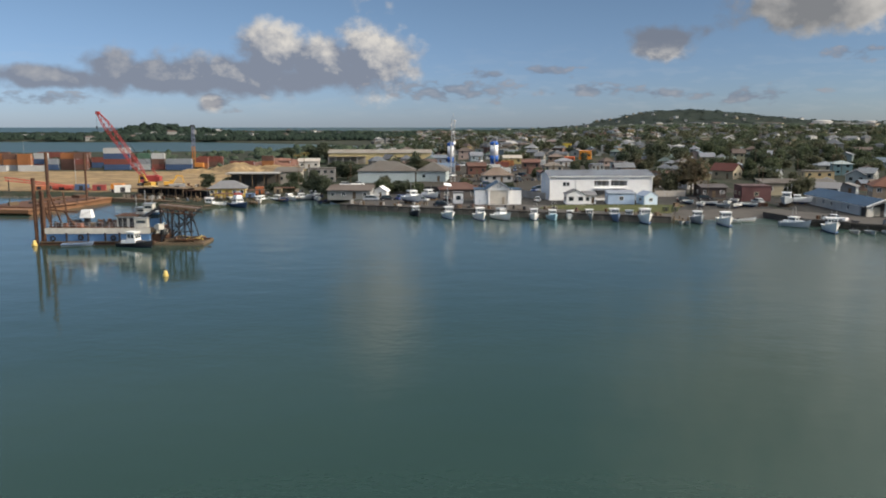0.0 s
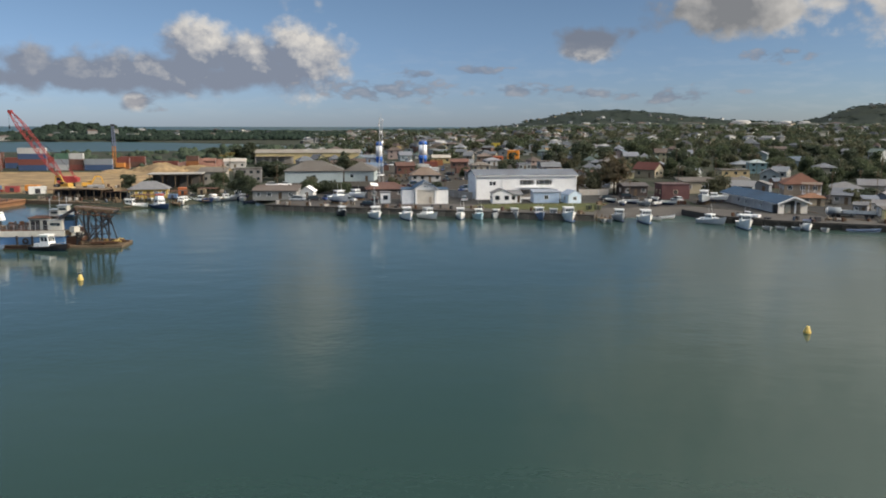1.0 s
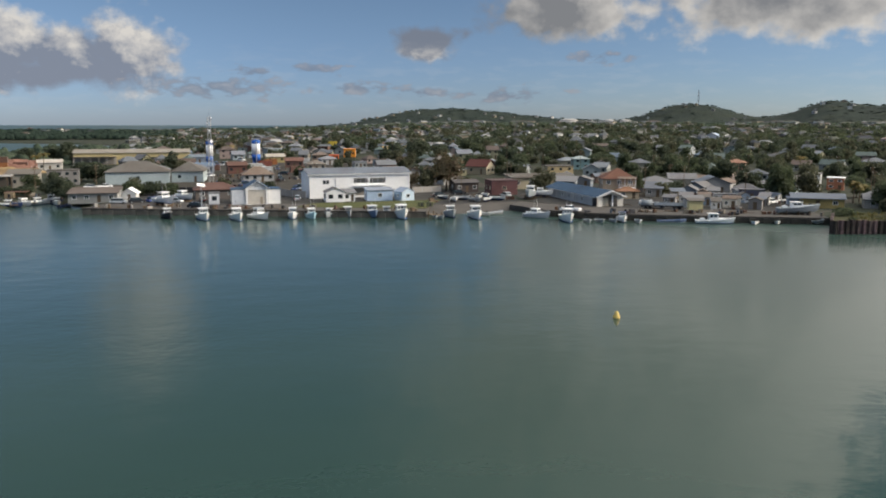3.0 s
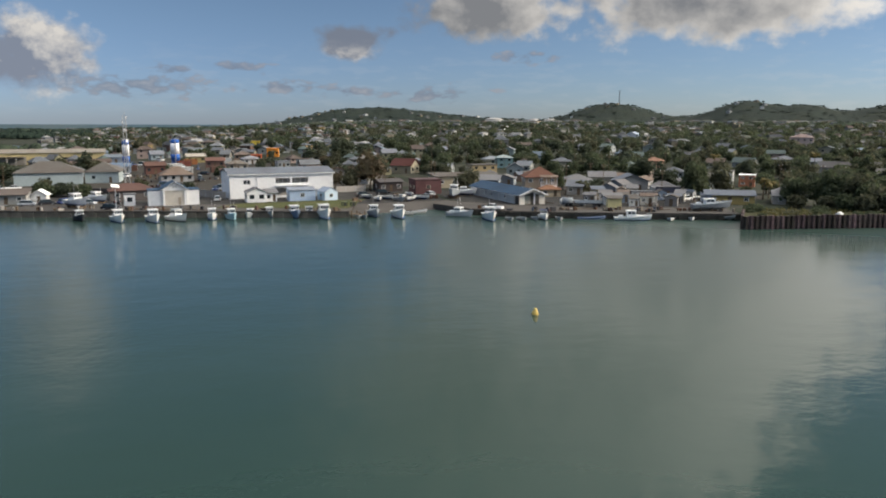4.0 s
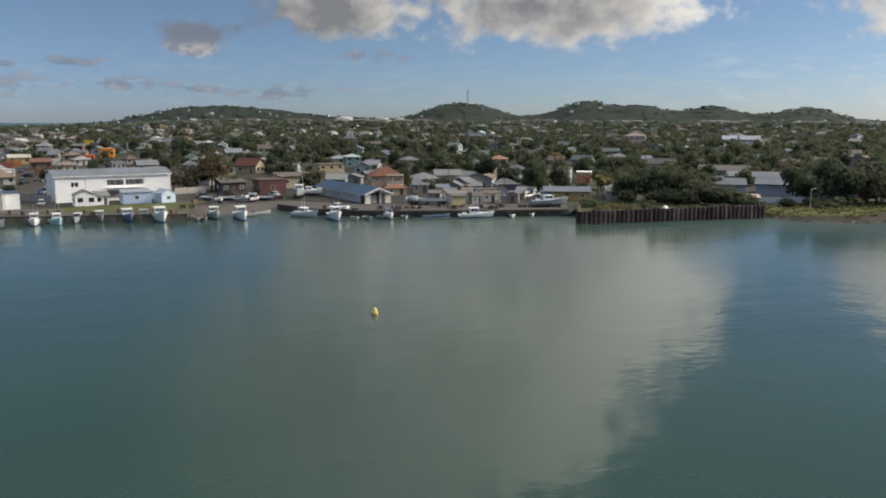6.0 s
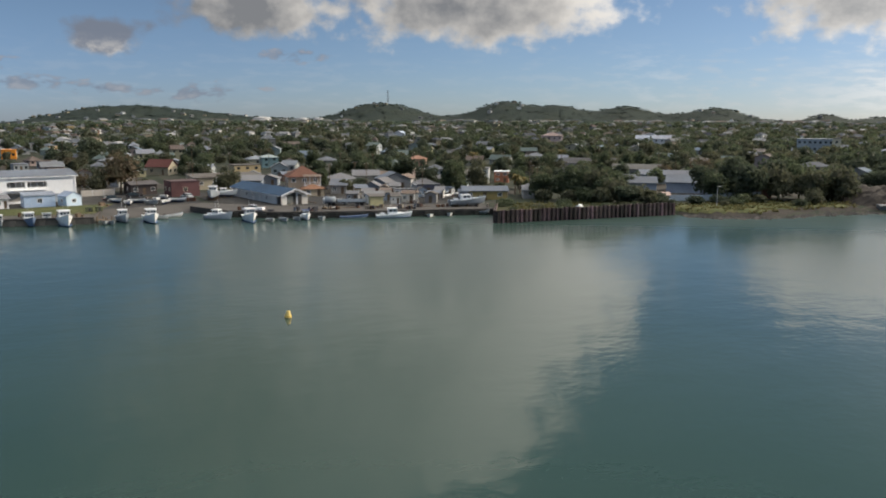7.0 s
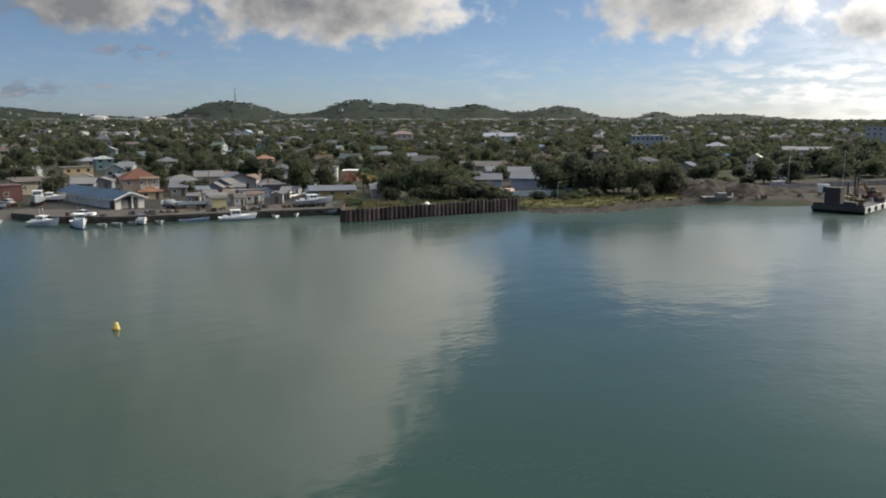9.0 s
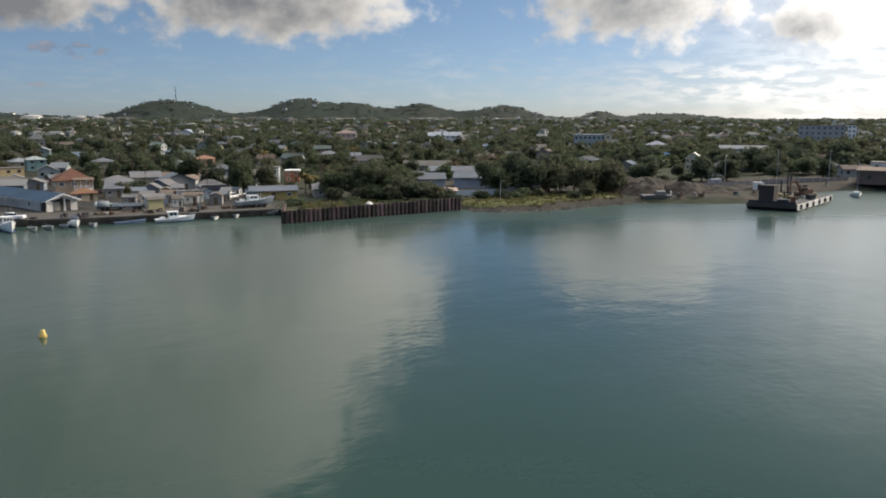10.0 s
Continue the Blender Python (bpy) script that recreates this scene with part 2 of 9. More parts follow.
def ground_mat(name, cols, scales, rough=0.95, bump=0.05):
    """Several earths blended by noise at falling scale."""
    m = bpy.data.materials.new(name)
    nt, p = nodes_of(m)
    N, Lk = nt.nodes.new, nt.links.new
    geo = N("ShaderNodeNewGeometry")
    last = None
    for col, sc in zip(cols, scales):
        if last is None:
            rgb = N("ShaderNodeRGB")
            rgb.outputs[0].default_value = (*col, 1)
            last = rgb.outputs[0]
            continue
        n = N("ShaderNodeTexNoise")
        n.inputs["Scale"].default_value, n.inputs["Detail"].default_value = sc, 6
        Lk(geo.outputs["Position"], n.inputs["Vector"])
        r = N("ShaderNodeMapRange")
        Lk(n.outputs[0], r.inputs[0])
        r.inputs[1].default_value, r.inputs[2].default_value = 0.44, 0.62
        mx = N("ShaderNodeMix")
        mx.data_type = "RGBA"
        Lk(r.outputs[0], mx.inputs[0])
        Lk(last, mx.inputs[6])
        mx.inputs[7].default_value = (*col, 1)
        last = mx.outputs[2]
    Lk(last, p.inputs["Base Color"])
    p.inputs["Roughness"].default_value = rough
    p.inputs["Specular IOR Level"].default_value = 0.15
    n = N("ShaderNodeTexNoise")
    n.inputs["Scale"].default_value, n.inputs["Detail"].default_value = 1.3, 6
    Lk(geo.outputs["Position"], n.inputs["Vector"])
    b = N("ShaderNodeBump")
    b.inputs["Strength"].default_value, b.inputs["Distance"].default_value = 0.7, bump
    Lk(n.outputs[0], b.inputs["Height"])
    Lk(b.outputs[0], p.inputs["Normal"])
    return m


def water_mat():
    m = bpy.data.materials.new("harbour_water")
    nt, p = nodes_of(m)
    N, Lk = nt.nodes.new, nt.links.new
    geo = N("ShaderNodeNewGeometry")

    def noise_(sx, sy, detail, rough=0.5):
        mp = N("ShaderNodeMapping")
        mp.inputs["Scale"].default_value = (sx, sy, 1)
        mp.inputs["Rotation"].default_value = (0, 0, 0.5)
        Lk(geo.outputs["Position"], mp.inputs[0])
        n = N("ShaderNodeTexNoise")
        n.inputs["Scale"].default_value, n.inputs["Detail"].default_value, n.inputs["Roughness"].default_value = 1.0, detail, rough
        Lk(mp.outputs[0], n.inputs["Vector"])
        return n.outputs[0]

    def map_(v, lo, hi, a, b):
        n = N("ShaderNodeMapRange")
        n.interpolation_type = "SMOOTHSTEP"
        Lk(v, n.inputs[0])
        for k, x in zip((1, 2, 3, 4), (lo, hi, a, b)):
            n.inputs[k].default_value = x
        return n.outputs[0]

    silt = noise_(0.012, 0.018, 4)
    mx = N("ShaderNodeMix")
    mx.data_type = "RGBA"
    Lk(map_(silt, 0.35, 0.65, 0, 1), mx.inputs[0])
    mx.inputs[6].default_value = (*WATER_A, 1)
    mx.inputs[7].default_value = (*WATER_B, 1)
    Lk(mx.outputs[2], p.inputs["Base Color"])
    p.inputs["IOR"].default_value = 1.33
    p.inputs["Specular IOR Level"].default_value = 0.5
    calm = noise_(0.006, 0.03, 3)
    # a light breeze roughens the water towards the quays
    sep = N("ShaderNodeSeparateXYZ")
    Lk(geo.outputs["Position"], sep.inputs[0])
    span = N("ShaderNodeMath")
    Lk(sep.outputs[0], span.inputs[0])
    Lk(sep.outputs[1], span.inputs[1])
    drift = N("ShaderNodeMath")
    drift.operation = "MULTIPLY_ADD"
    Lk(calm, drift.inputs[0])
    drift.inputs[1].default_value = 90.0
    Lk(span.outputs[0], drift.inputs[2])
    out = N("ShaderNodeVectorMath")
    out.operation = "DISTANCE"
    Lk(geo.outputs["Position"], out.inputs[0])
    out.inputs[1].default_value = (15, -5, 0)
    gust = N("ShaderNodeMath")
    Lk(map_(drift.outputs[0], 130, 270, 0.06, 0.09), gust.inputs[0])
    Lk(map_(out.outputs[1], 95, 215, 0.0, 0.09), gust.inputs[1])
    east = N("ShaderNodeMath")
    Lk(gust.outputs[0], east.inputs[0])
    Lk(map_(span.outputs[0], 250, 300, 0.0, 0.18), east.inputs[1])
    Lk(east.outputs[0], p.inputs["Roughness"])
    chop, swell = noise_(0.9, 1.1, 3, 0.5), noise_(0.11, 0.16, 2)
    mul = N("ShaderNodeMath")
    mul.operation = "MULTIPLY"
    Lk(chop, mul.inputs[0])
    Lk(map_(calm, 0.36, 0.62, 0.2, 1.05), mul.inputs[1])
    add = N("ShaderNodeMath")
    add.operation = "MULTIPLY_ADD"
    Lk(swell, add.inputs[0])
    add.inputs[1].default_value = 2.4
    Lk(mul.outputs[0], add.inputs[2])
    b = N("ShaderNodeBump")
    b.inputs["Strength"].default_value, b.inputs["Distance"].default_value = 0.5, WAVE
    Lk(add.outputs[0], b.inputs["Height"])
    Lk(b.outputs[0], p.inputs["Normal"])
    return m


def glass_mat(name, col=(0.02, 0.03, 0.035)):
    m = bpy.data.materials.new(name)
    nt, p = nodes_of(m)
    p.inputs["Base Color"].default_value = (*col, 1)
    p.inputs["Roughness"].default_value = 0.06
    p.inputs["IOR"].default_value = 1.5
    return m


WATER_A, WATER_B, WAVE = (0.020, 0.041, 0.0335), (0.026, 0.048, 0.039), 0.05
M_WATER = water_mat()
M_GLASS = glass_mat("window_glass")
M_LAND = ground_mat("town_earth", [(0.0314, 0.0331, 0.0218), (0.0209, 0.0286, 0.0155), (0.0461, 0.044, 0.0339), (0.0189, 0.0264, 0.0145)], [0, 0.05, 0.11, 0.3])
M_HILL = ground_mat("hill_ground", [(0.013, 0.022, 0.016), (0.011, 0.018, 0.015), (0.020, 0.027, 0.017), (0.010, 0.017, 0.014)], [0, 0.004, 0.012, 0.06], bump=0.5)
M_GRASS = ground_mat("grass", [(0.060, 0.068, 0.023), (0.096, 0.088, 0.036), (0.042, 0.052, 0.017)], [0, 0.25, 1.1], bump=0.08)
M_SCRUB = ground_mat("scrub_ground", [(0.045, 0.045, 0.02), (0.065, 0.06, 0.03), (0.03, 0.034, 0.015)], [0, 0.3, 1.2], bump=0.12)
M_SAND = ground_mat("sand", [(0.223, 0.157, 0.0808), (0.266, 0.193, 0.106), (0.144, 0.104, 0.0607)], [0, 0.06, 0.16])
M_SAND_DULL = ground_mat("dry_grass", [(0.16, 0.13, 0.07), (0.12, 0.105, 0.055), (0.19, 0.155, 0.09)], [0, 0.01, 0.04])
M_ASPHALT = ground_mat("asphalt", [(0.034, 0.0335, 0.032), (0.050, 0.0475, 0.044), (0.025, 0.0243, 0.0225)], [0, 0.1, 0.5], bump=0.02)
M_DIRT = ground_mat("dirt", [(0.045, 0.040, 0.034), (0.058, 0.052, 0.044), (0.032, 0.030, 0.0225)], [0, 0.12, 0.4])
M_CONC = mat("concrete", (0.068, 0.062, 0.055), 0.85, grain=1.2, stain=0.6, bump=0.02)
M_CONC_DARK = mat("wet_concrete", (0.135, 0.122, 0.104), 0.8, grain=1.4, stain=0.7, bump=0.03)
M_CONC_WEED = mat("weedy_concrete", (0.05, 0.048, 0.04), 0.8, grain=1.4, stain=0.7, bump=0.03)
M_SPOIL = ground_mat("spoil", [(0.034, 0.029, 0.025), (0.047, 0.040, 0.033), (0.024, 0.021, 0.018)], [0, 0.2, 0.8], bump=0.2)
M_ROCK = mat("shore_rock", (0.0748, 0.0677, 0.0583), 0.9, grain=1.5, stain=0.5, bump=0.06, island=0.35)
M_LEAF = mat("leaf", (0.075, 0.094, 0.051), 0.65, grain=0.25, var=0.2, stain=0.25, island=0.28, spec=0.2, thin=0.55)
M_LEAF_OLIVE = mat("leaf_olive", (0.088, 0.093, 0.056), 0.65, grain=0.25, var=0.2, stain=0.25, island=0.28, spec=0.2, thin=0.55)
M_LEAF_DARK = mat("leaf_dark", (0.068, 0.084, 0.053), 0.65, grain=0.25, var=0.2, stain=0.25, island=0.25, spec=0.2, thin=0.55)
M_LEAF_BROWN = mat("leaf_brown", (0.108, 0.0886, 0.0539), 0.7, grain=0.25, var=0.2, stain=0.25, island=0.3, spec=0.2, thin=0.55)
M_PALM = mat("palm_leaf", (0.143, 0.116, 0.033), 0.6, grain=1, island=0.3, thin=0.35)
M_BARK = mat("bark", (0.11, 0.085, 0.06), 0.9, grain=4, bump=0.02)
M_FAR_GREEN = mat("far_wood", (0.0373, 0.051, 0.0331), 0.9, grain=0.03, var=0.25, stain=0.3, island=0.22, spec=0.1)
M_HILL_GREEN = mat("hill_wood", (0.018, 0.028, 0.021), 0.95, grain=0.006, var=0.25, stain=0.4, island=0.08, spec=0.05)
M_WHITE = mat("white_paint", (0.80, 0.80, 0.79), 0.55, grain=1.2, var=0.05, stain=0.22, stain_col=(0.5, 0.47, 0.42))
M_BOAT_WHITE = mat("gelcoat", (0.80, 0.80, 0.78), 0.28, grain=2, var=0.04, stain=0.12, stain_col=(0.5, 0.46, 0.38), spec=0.5)
M_TRIM = mat("trim_white", (0.78, 0.78, 0.76), 0.5, grain=3, var=0.05, stain=0.15)
M_RUST = mat("rust", (0.096, 0.0496, 0.0304), 0.85, grain=2.5, var=0.35, stain=0.7, bump=0.02, stain_col=(0.04, 0.024, 0.02))
M_PILE = mat("sheet_pile_steel", (0.120, 0.088, 0.078), 0.8, grain=1.6, var=0.4, stain=0.75, bump=0.03, stain_col=(0.025, 0.017, 0.016), each=0.5)
M_STEEL = mat("dark_steel", (0.045, 0.045, 0.05), 0.6, metal=0.3, grain=2)
M_GALV = mat("galvanised", (0.42, 0.43, 0.44), 0.45, metal=0.6, grain=2)
M_RUBBER = mat("rubber", (0.018, 0.018, 0.018), 0.8, grain=3)
M_WOOD = mat("weathered_timber", (0.13, 0.095, 0.062), 0.85, grain=3, var=0.35, stain=0.6, bump=0.02)
_paint = {}


def paint(r, g, b, rough=0.6, stain=0.3):
    key = (r, g, b, rough, stain)
    if key not in _paint:
        _paint[key] = mat("paint_%d" % len(_paint), (r, g, b), rough, grain=1.4, var=0.08, stain=stain)
    return _paint[key]


_sheet = {}


def sheet(r, g, b, metal=0.0, stain=0.45):
    key = (r, g, b, metal, stain)
    if key not in _sheet:
        _sheet[key] = corrugated("roof_sheet_%d" % len(_sheet), (r, g, b), rough=0.82, metal=metal, spec=0.12, grain=0.9, var=0.12, stain=stain, stain_col=(r * 0.6, g * 0.42, b * 0.33))
    return _sheet[key]


# ---- building kit ----
class Form:
    """Vertices and faces of one part, gathered before it becomes a mesh."""

    def __init__(self):
        self.v, self.f = [], []

    def add(self, verts, faces):
        k = len(self.v)
        self.v.extend(tuple(p) for p in verts)
        self.f.extend(tuple(i + k for i in q) for q in faces)
        return self

    def box(self, cx, cy, cz, sx, sy, sz, rz=0.0, taper=1.0):
        """Box with its base at cz."""
        c, s = math.cos(radians(rz)), math.sin(radians(rz))
        pts = []
        for z, k in ((0, 1.0), (sz, taper)):
            for x, y in ((-1, -1), (1, -1), (1, 1), (-1, 1)):
                x, y = x * sx / 2 * k, y * sy / 2 * k
                pts.append((cx + c * x - s * y, cy + s * x + c * y, cz + z))
        return self.add(pts, [(3, 2, 1, 0), (4, 5, 6, 7), (0, 1, 5, 4), (1, 2, 6, 5), (2, 3, 7, 6), (3, 0, 4, 7)])

    def tube(self, a, b, r0, r1=None, n=8):
        a, b = Vector(a), Vector(b)
        r1 = r0 if r1 is None else r1
        w = (b - a).normalized()
        u = w.orthogonal().normalized()
        t = w.cross(u)
        pts = []
        for p, r in ((a, r0), (b, r1)):
            pts += [p + (u * math.cos(2 * math.pi * k / n) + t * math.sin(2 * math.pi * k / n)) * r for k in range(n)]
        return self.add(pts, [(k, (k + 1) % n, n + (k + 1) % n, n + k) for k in range(n)] + [tuple(range(n - 1, -1, -1)), tuple(range(n, 2 * n))])

    def beam(self, a, b, w, h=None):
        """Square bar from a to b."""
        a, b = Vector(a), Vector(b)
        h = h or w
        d = (b - a).normalized()
        u = d.cross(Vector((0, 0, 1)))
        u = u.normalized() if u.length > 1e-4 else Vector((1, 0, 0))
        t = u.cross(d)
        pts = [p + u * x * w / 2 + t * y * h / 2 for p in (a, b) for x, y in ((-1, -1), (1, -1), (1, 1), (-1, 1))]
        return self.add(pts, [(3, 2, 1, 0), (4, 5, 6, 7), (0, 1, 5, 4), (1, 2, 6, 5), (2, 3, 7, 6), (3, 0, 4, 7)])

    def loft(self, rings, close=True, caps=True):
        n = len(rings[0])
        pts = [p for r in rings for p in r]
        faces = []
        for i in range(len(rings) - 1):
            for k in range(n if close else n - 1):
                a, b = i * n + k, i * n + (k + 1) % n
                faces.append((a, b, b + n, a + n))
        if caps:
            faces += [tuple(range(n - 1, -1, -1)), tuple(range((len(rings) - 1) * n, len(rings) * n))]
        return self.add(pts, faces)

    def prism(self, outline, z0, z1):
        """Upright prism over an outline that runs anticlockwise."""
        n = len(outline)
        return self.add([(x, y, z0) for x, y in outline] + [(x, y, z1) for x, y in outline],
                        [(k, (k + 1) % n, n + (k + 1) % n, n + k) for k in range(n)] + [tuple(range(n - 1, -1, -1)), tuple(range(n, 2 * n))])

    def mesh(self, name, material, flat=True):
        me = bpy.data.meshes.new(name)
        me.from_pydata([tuple(p) for p in self.v], [], self.f)
        me.materials.append(material)
        if not flat:
            me.shade_smooth()
        me.update()
        return me


def part(name, form, material, parent, label="", flat=True):
    """One mesh object under a thing or under a part."""
    ob = new(name, form if isinstance(form, bpy.types.Mesh) else form.mesh(name, material, flat))
    ob.parent = parent
    if label:
        tagged(ob, label)
    return ob


def thing(name, m, label, category, group="", kind=""):
    ob = new(name)
    ob.empty_display_size = 0.5
    ob.matrix_world = m
    return tagged(ob, label, category, group, kind)


def piece(name, form, material, label, category, group="", kind="", flat=True):
    """A thing of one mesh, in world coordinates."""
    return tagged(new(name, form.mesh(name, material, flat)), label, category, group, kind)


def wall_run(form, a, b, z0, z1, holes=(), th=0.2):
    """A wall from a to b (its outer face to the right of that way) with openings (u0, u1, v0, v1) that go through it."""
    ax, ay = a
    dx, dy = b[0] - ax, b[1] - ay
    ln = math.hypot(dx, dy)
    dx, dy = dx / ln, dy / ln
    nx, ny = -dy, dx                   # inwards
    us = sorted({0.0, ln, *(h[0] for h in holes), *(h[1] for h in holes)})
    vs = sorted({z0, z1, *(z0 + h[2] for h in holes), *(z0 + h[3] for h in holes)})
    P = lambda u, v, d: (ax + dx * u + nx * d, ay + dy * u + ny * d, v)
    for u0, u1 in zip(us, us[1:]):
        for v0, v1 in zip(vs, vs[1:]):
            um, vm = (u0 + u1) / 2, (v0 + v1) / 2 - z0
            if any(h[0] < um < h[1] and h[2] < vm < h[3] for h in holes):
                continue
            form.add([P(u0, v0, 0), P(u1, v0, 0), P(u1, v1, 0), P(u0, v1, 0)], [(0, 1, 2, 3)])
            form.add([P(u0, v0, th), P(u1, v0, th), P(u1, v1, th), P(u0, v1, th)], [(3, 2, 1, 0)])
    for h in holes:
        u0, u1, v0, v1 = h[0], h[1], z0 + h[2], z0 + h[3]
        for (p, q) in (((u0, v0), (u1, v0)), ((u1, v0), (u1, v1)), ((u1, v1), (u0, v1)), ((u0, v1), (u0, v0))):
            form.add([P(*p, 0), P(*q, 0), P(*q, th), P(*p, th)], [(3, 2, 1, 0)])


def roof_form(kind, w, d, z, rise, over=0.45, th=0.14):
    """A roof over a w by d plan, eaves at z; ridge along the longer side unless kind says otherwise."""
    f = Form()
    W, D = w / 2 + over, d / 2 + over
    drop = rise * over / (min(w, d) / 2)
    e = z - drop * 0.6
    t = z + rise
    if kind == "flat":
        f.box(0, 0, z, w + 0.3, d + 0.3, 0.25)
    elif kind == "shed":
        f.add([(-W, -D, e), (W, -D, e), (W, D, t), (-W, D, t), (-W, -D, e + th), (W, -D, e + th), (W, D, t + th), (-W, D, t + th)],
              [(3, 2, 1, 0), (4, 5, 6, 7), (0, 1, 5, 4), (1, 2, 6, 5), (2, 3, 7, 6), (3, 0, 4, 7)])
    elif kind in ("gable_x", "gable_y"):      # ridge along x or along y
        if kind == "gable_x":
            pts = [(-W, -D, e), (W, -D, e), (W, 0, t), (-W, 0, t), (W, D, e), (-W, D, e)]
        else:
            pts = [(W, -D, e), (W, D, e), (0, D, t), (0, -D, t), (-W, D, e), (-W, -D, e)]
        top = [(x, y, q + th) for x, y, q in pts]
        f.add(pts + top, [(0, 3, 2, 1), (3, 5, 4, 2), (6, 7, 8, 9), (9, 8, 10, 11), (0, 1, 7, 6), (4, 5, 11, 10), (1, 2, 8, 7), (2, 4, 10, 8), (5, 3, 9, 11), (3, 0, 6, 9)])
    else:                                      # hip
        if W >= D:
            r = [(-(W - D), 0, t), (W - D, 0, t)]
            pts = [(-W, -D, e), (W, -D, e), (W, D, e), (-W, D, e)] + r
            fs = [(0, 1, 5, 4), (1, 2, 5), (2, 3, 4, 5), (3, 0, 4)]
        else:
            r = [(0, -(D - W), t), (0, D - W, t)]
            pts = [(-W, -D, e), (W, -D, e), (W, D, e), (-W, D, e)] + r
            fs = [(0, 1, 4), (1, 2, 5, 4), (2, 3, 5), (3, 0, 4, 5)]
        low = [(x, y, q - th) for x, y, q in pts[:4]]
        f.add(pts + low, fs + [(9, 8, 7, 6), (0, 6, 7, 1), (1, 7, 8, 2), (2, 8, 9, 3), (3, 9, 6, 0)])
    return f


_win = {}


def window_meshes(w, h, frame_mat, bars=1):
    key = (round(w, 2), round(h, 2), frame_mat.name, bars)
    if key not in _win:
        f = Form()
        t = 0.07
        f.box(0, 0.02, 0, w + 2 * t, 0.1, t).box(0, 0.02, h - t, w + 2 * t, 0.1, t)
        f.box(-w / 2, 0.02, 0, t * 1.6, 0.1, h).box(w / 2, 0.02, 0, t * 1.6, 0.1, h)
        for k in range(bars):
            f.box(-w / 2 + w * (k + 1) / (bars + 1), 0.03, 0, 0.05, 0.07, h)
        g = Form().box(0, 0.08, 0.02, w, 0.03, h - 0.04)
        _win[key] = (f.mesh("window", frame_mat), g.mesh("pane", M_GLASS))
    return _win[key]


def put_window(parent, face, u, v, w, h, frame_mat, deep=True, bars=1):
    """A window in an opening: face = (a, b) of the wall; u, v: the opening's lower left."""
    (ax, ay), (bx, by) = face
    ln = math.hypot(bx - ax, by - ay)
    dx, dy = (bx - ax) / ln, (by - ay) / ln
    wm, gm = window_meshes(w, h, frame_mat, bars)
    ob = part("window", wm if deep else gm, frame_mat, parent)
    ob.matrix_basis = Matrix.Translation((ax + dx * (u + w / 2), ay + dy * (u + w / 2), v)) @ Matrix.Rotation(math.atan2(dy, dx), 4, "Z")
    if deep:
        part("pane", gm, M_GLASS, ob)
    return ob


def put_door(parent, face, u, v, w, h, material, label=""):
    (ax, ay), (bx, by) = face
    ln = math.hypot(bx - ax, by - ay)
    dx, dy = (bx - ax) / ln, (by - ay) / ln
    f = Form().box(0, 0.1, 0, w, 0.05, h)
    for z in (0.12, h * 0.52):
        f.box(0, 0.07, z, w * 0.72, 0.02, h * 0.38)
    ob = part("door", f, material, parent, label)
    ob.matrix_basis = Matrix.Translation((ax + dx * (u + w / 2), ay + dy * (u + w / 2), v)) @ Matrix.Rotation(math.atan2(dy, dx), 4, "Z")
    return ob


def ground_z(x, y):
    s = min(1.0, max(0.0, (x + 40) / 120))
    return 1.5 + 0.012 * s * max(0.0, min(math.hypot(x - 15, y + 5), 1200) - 260)


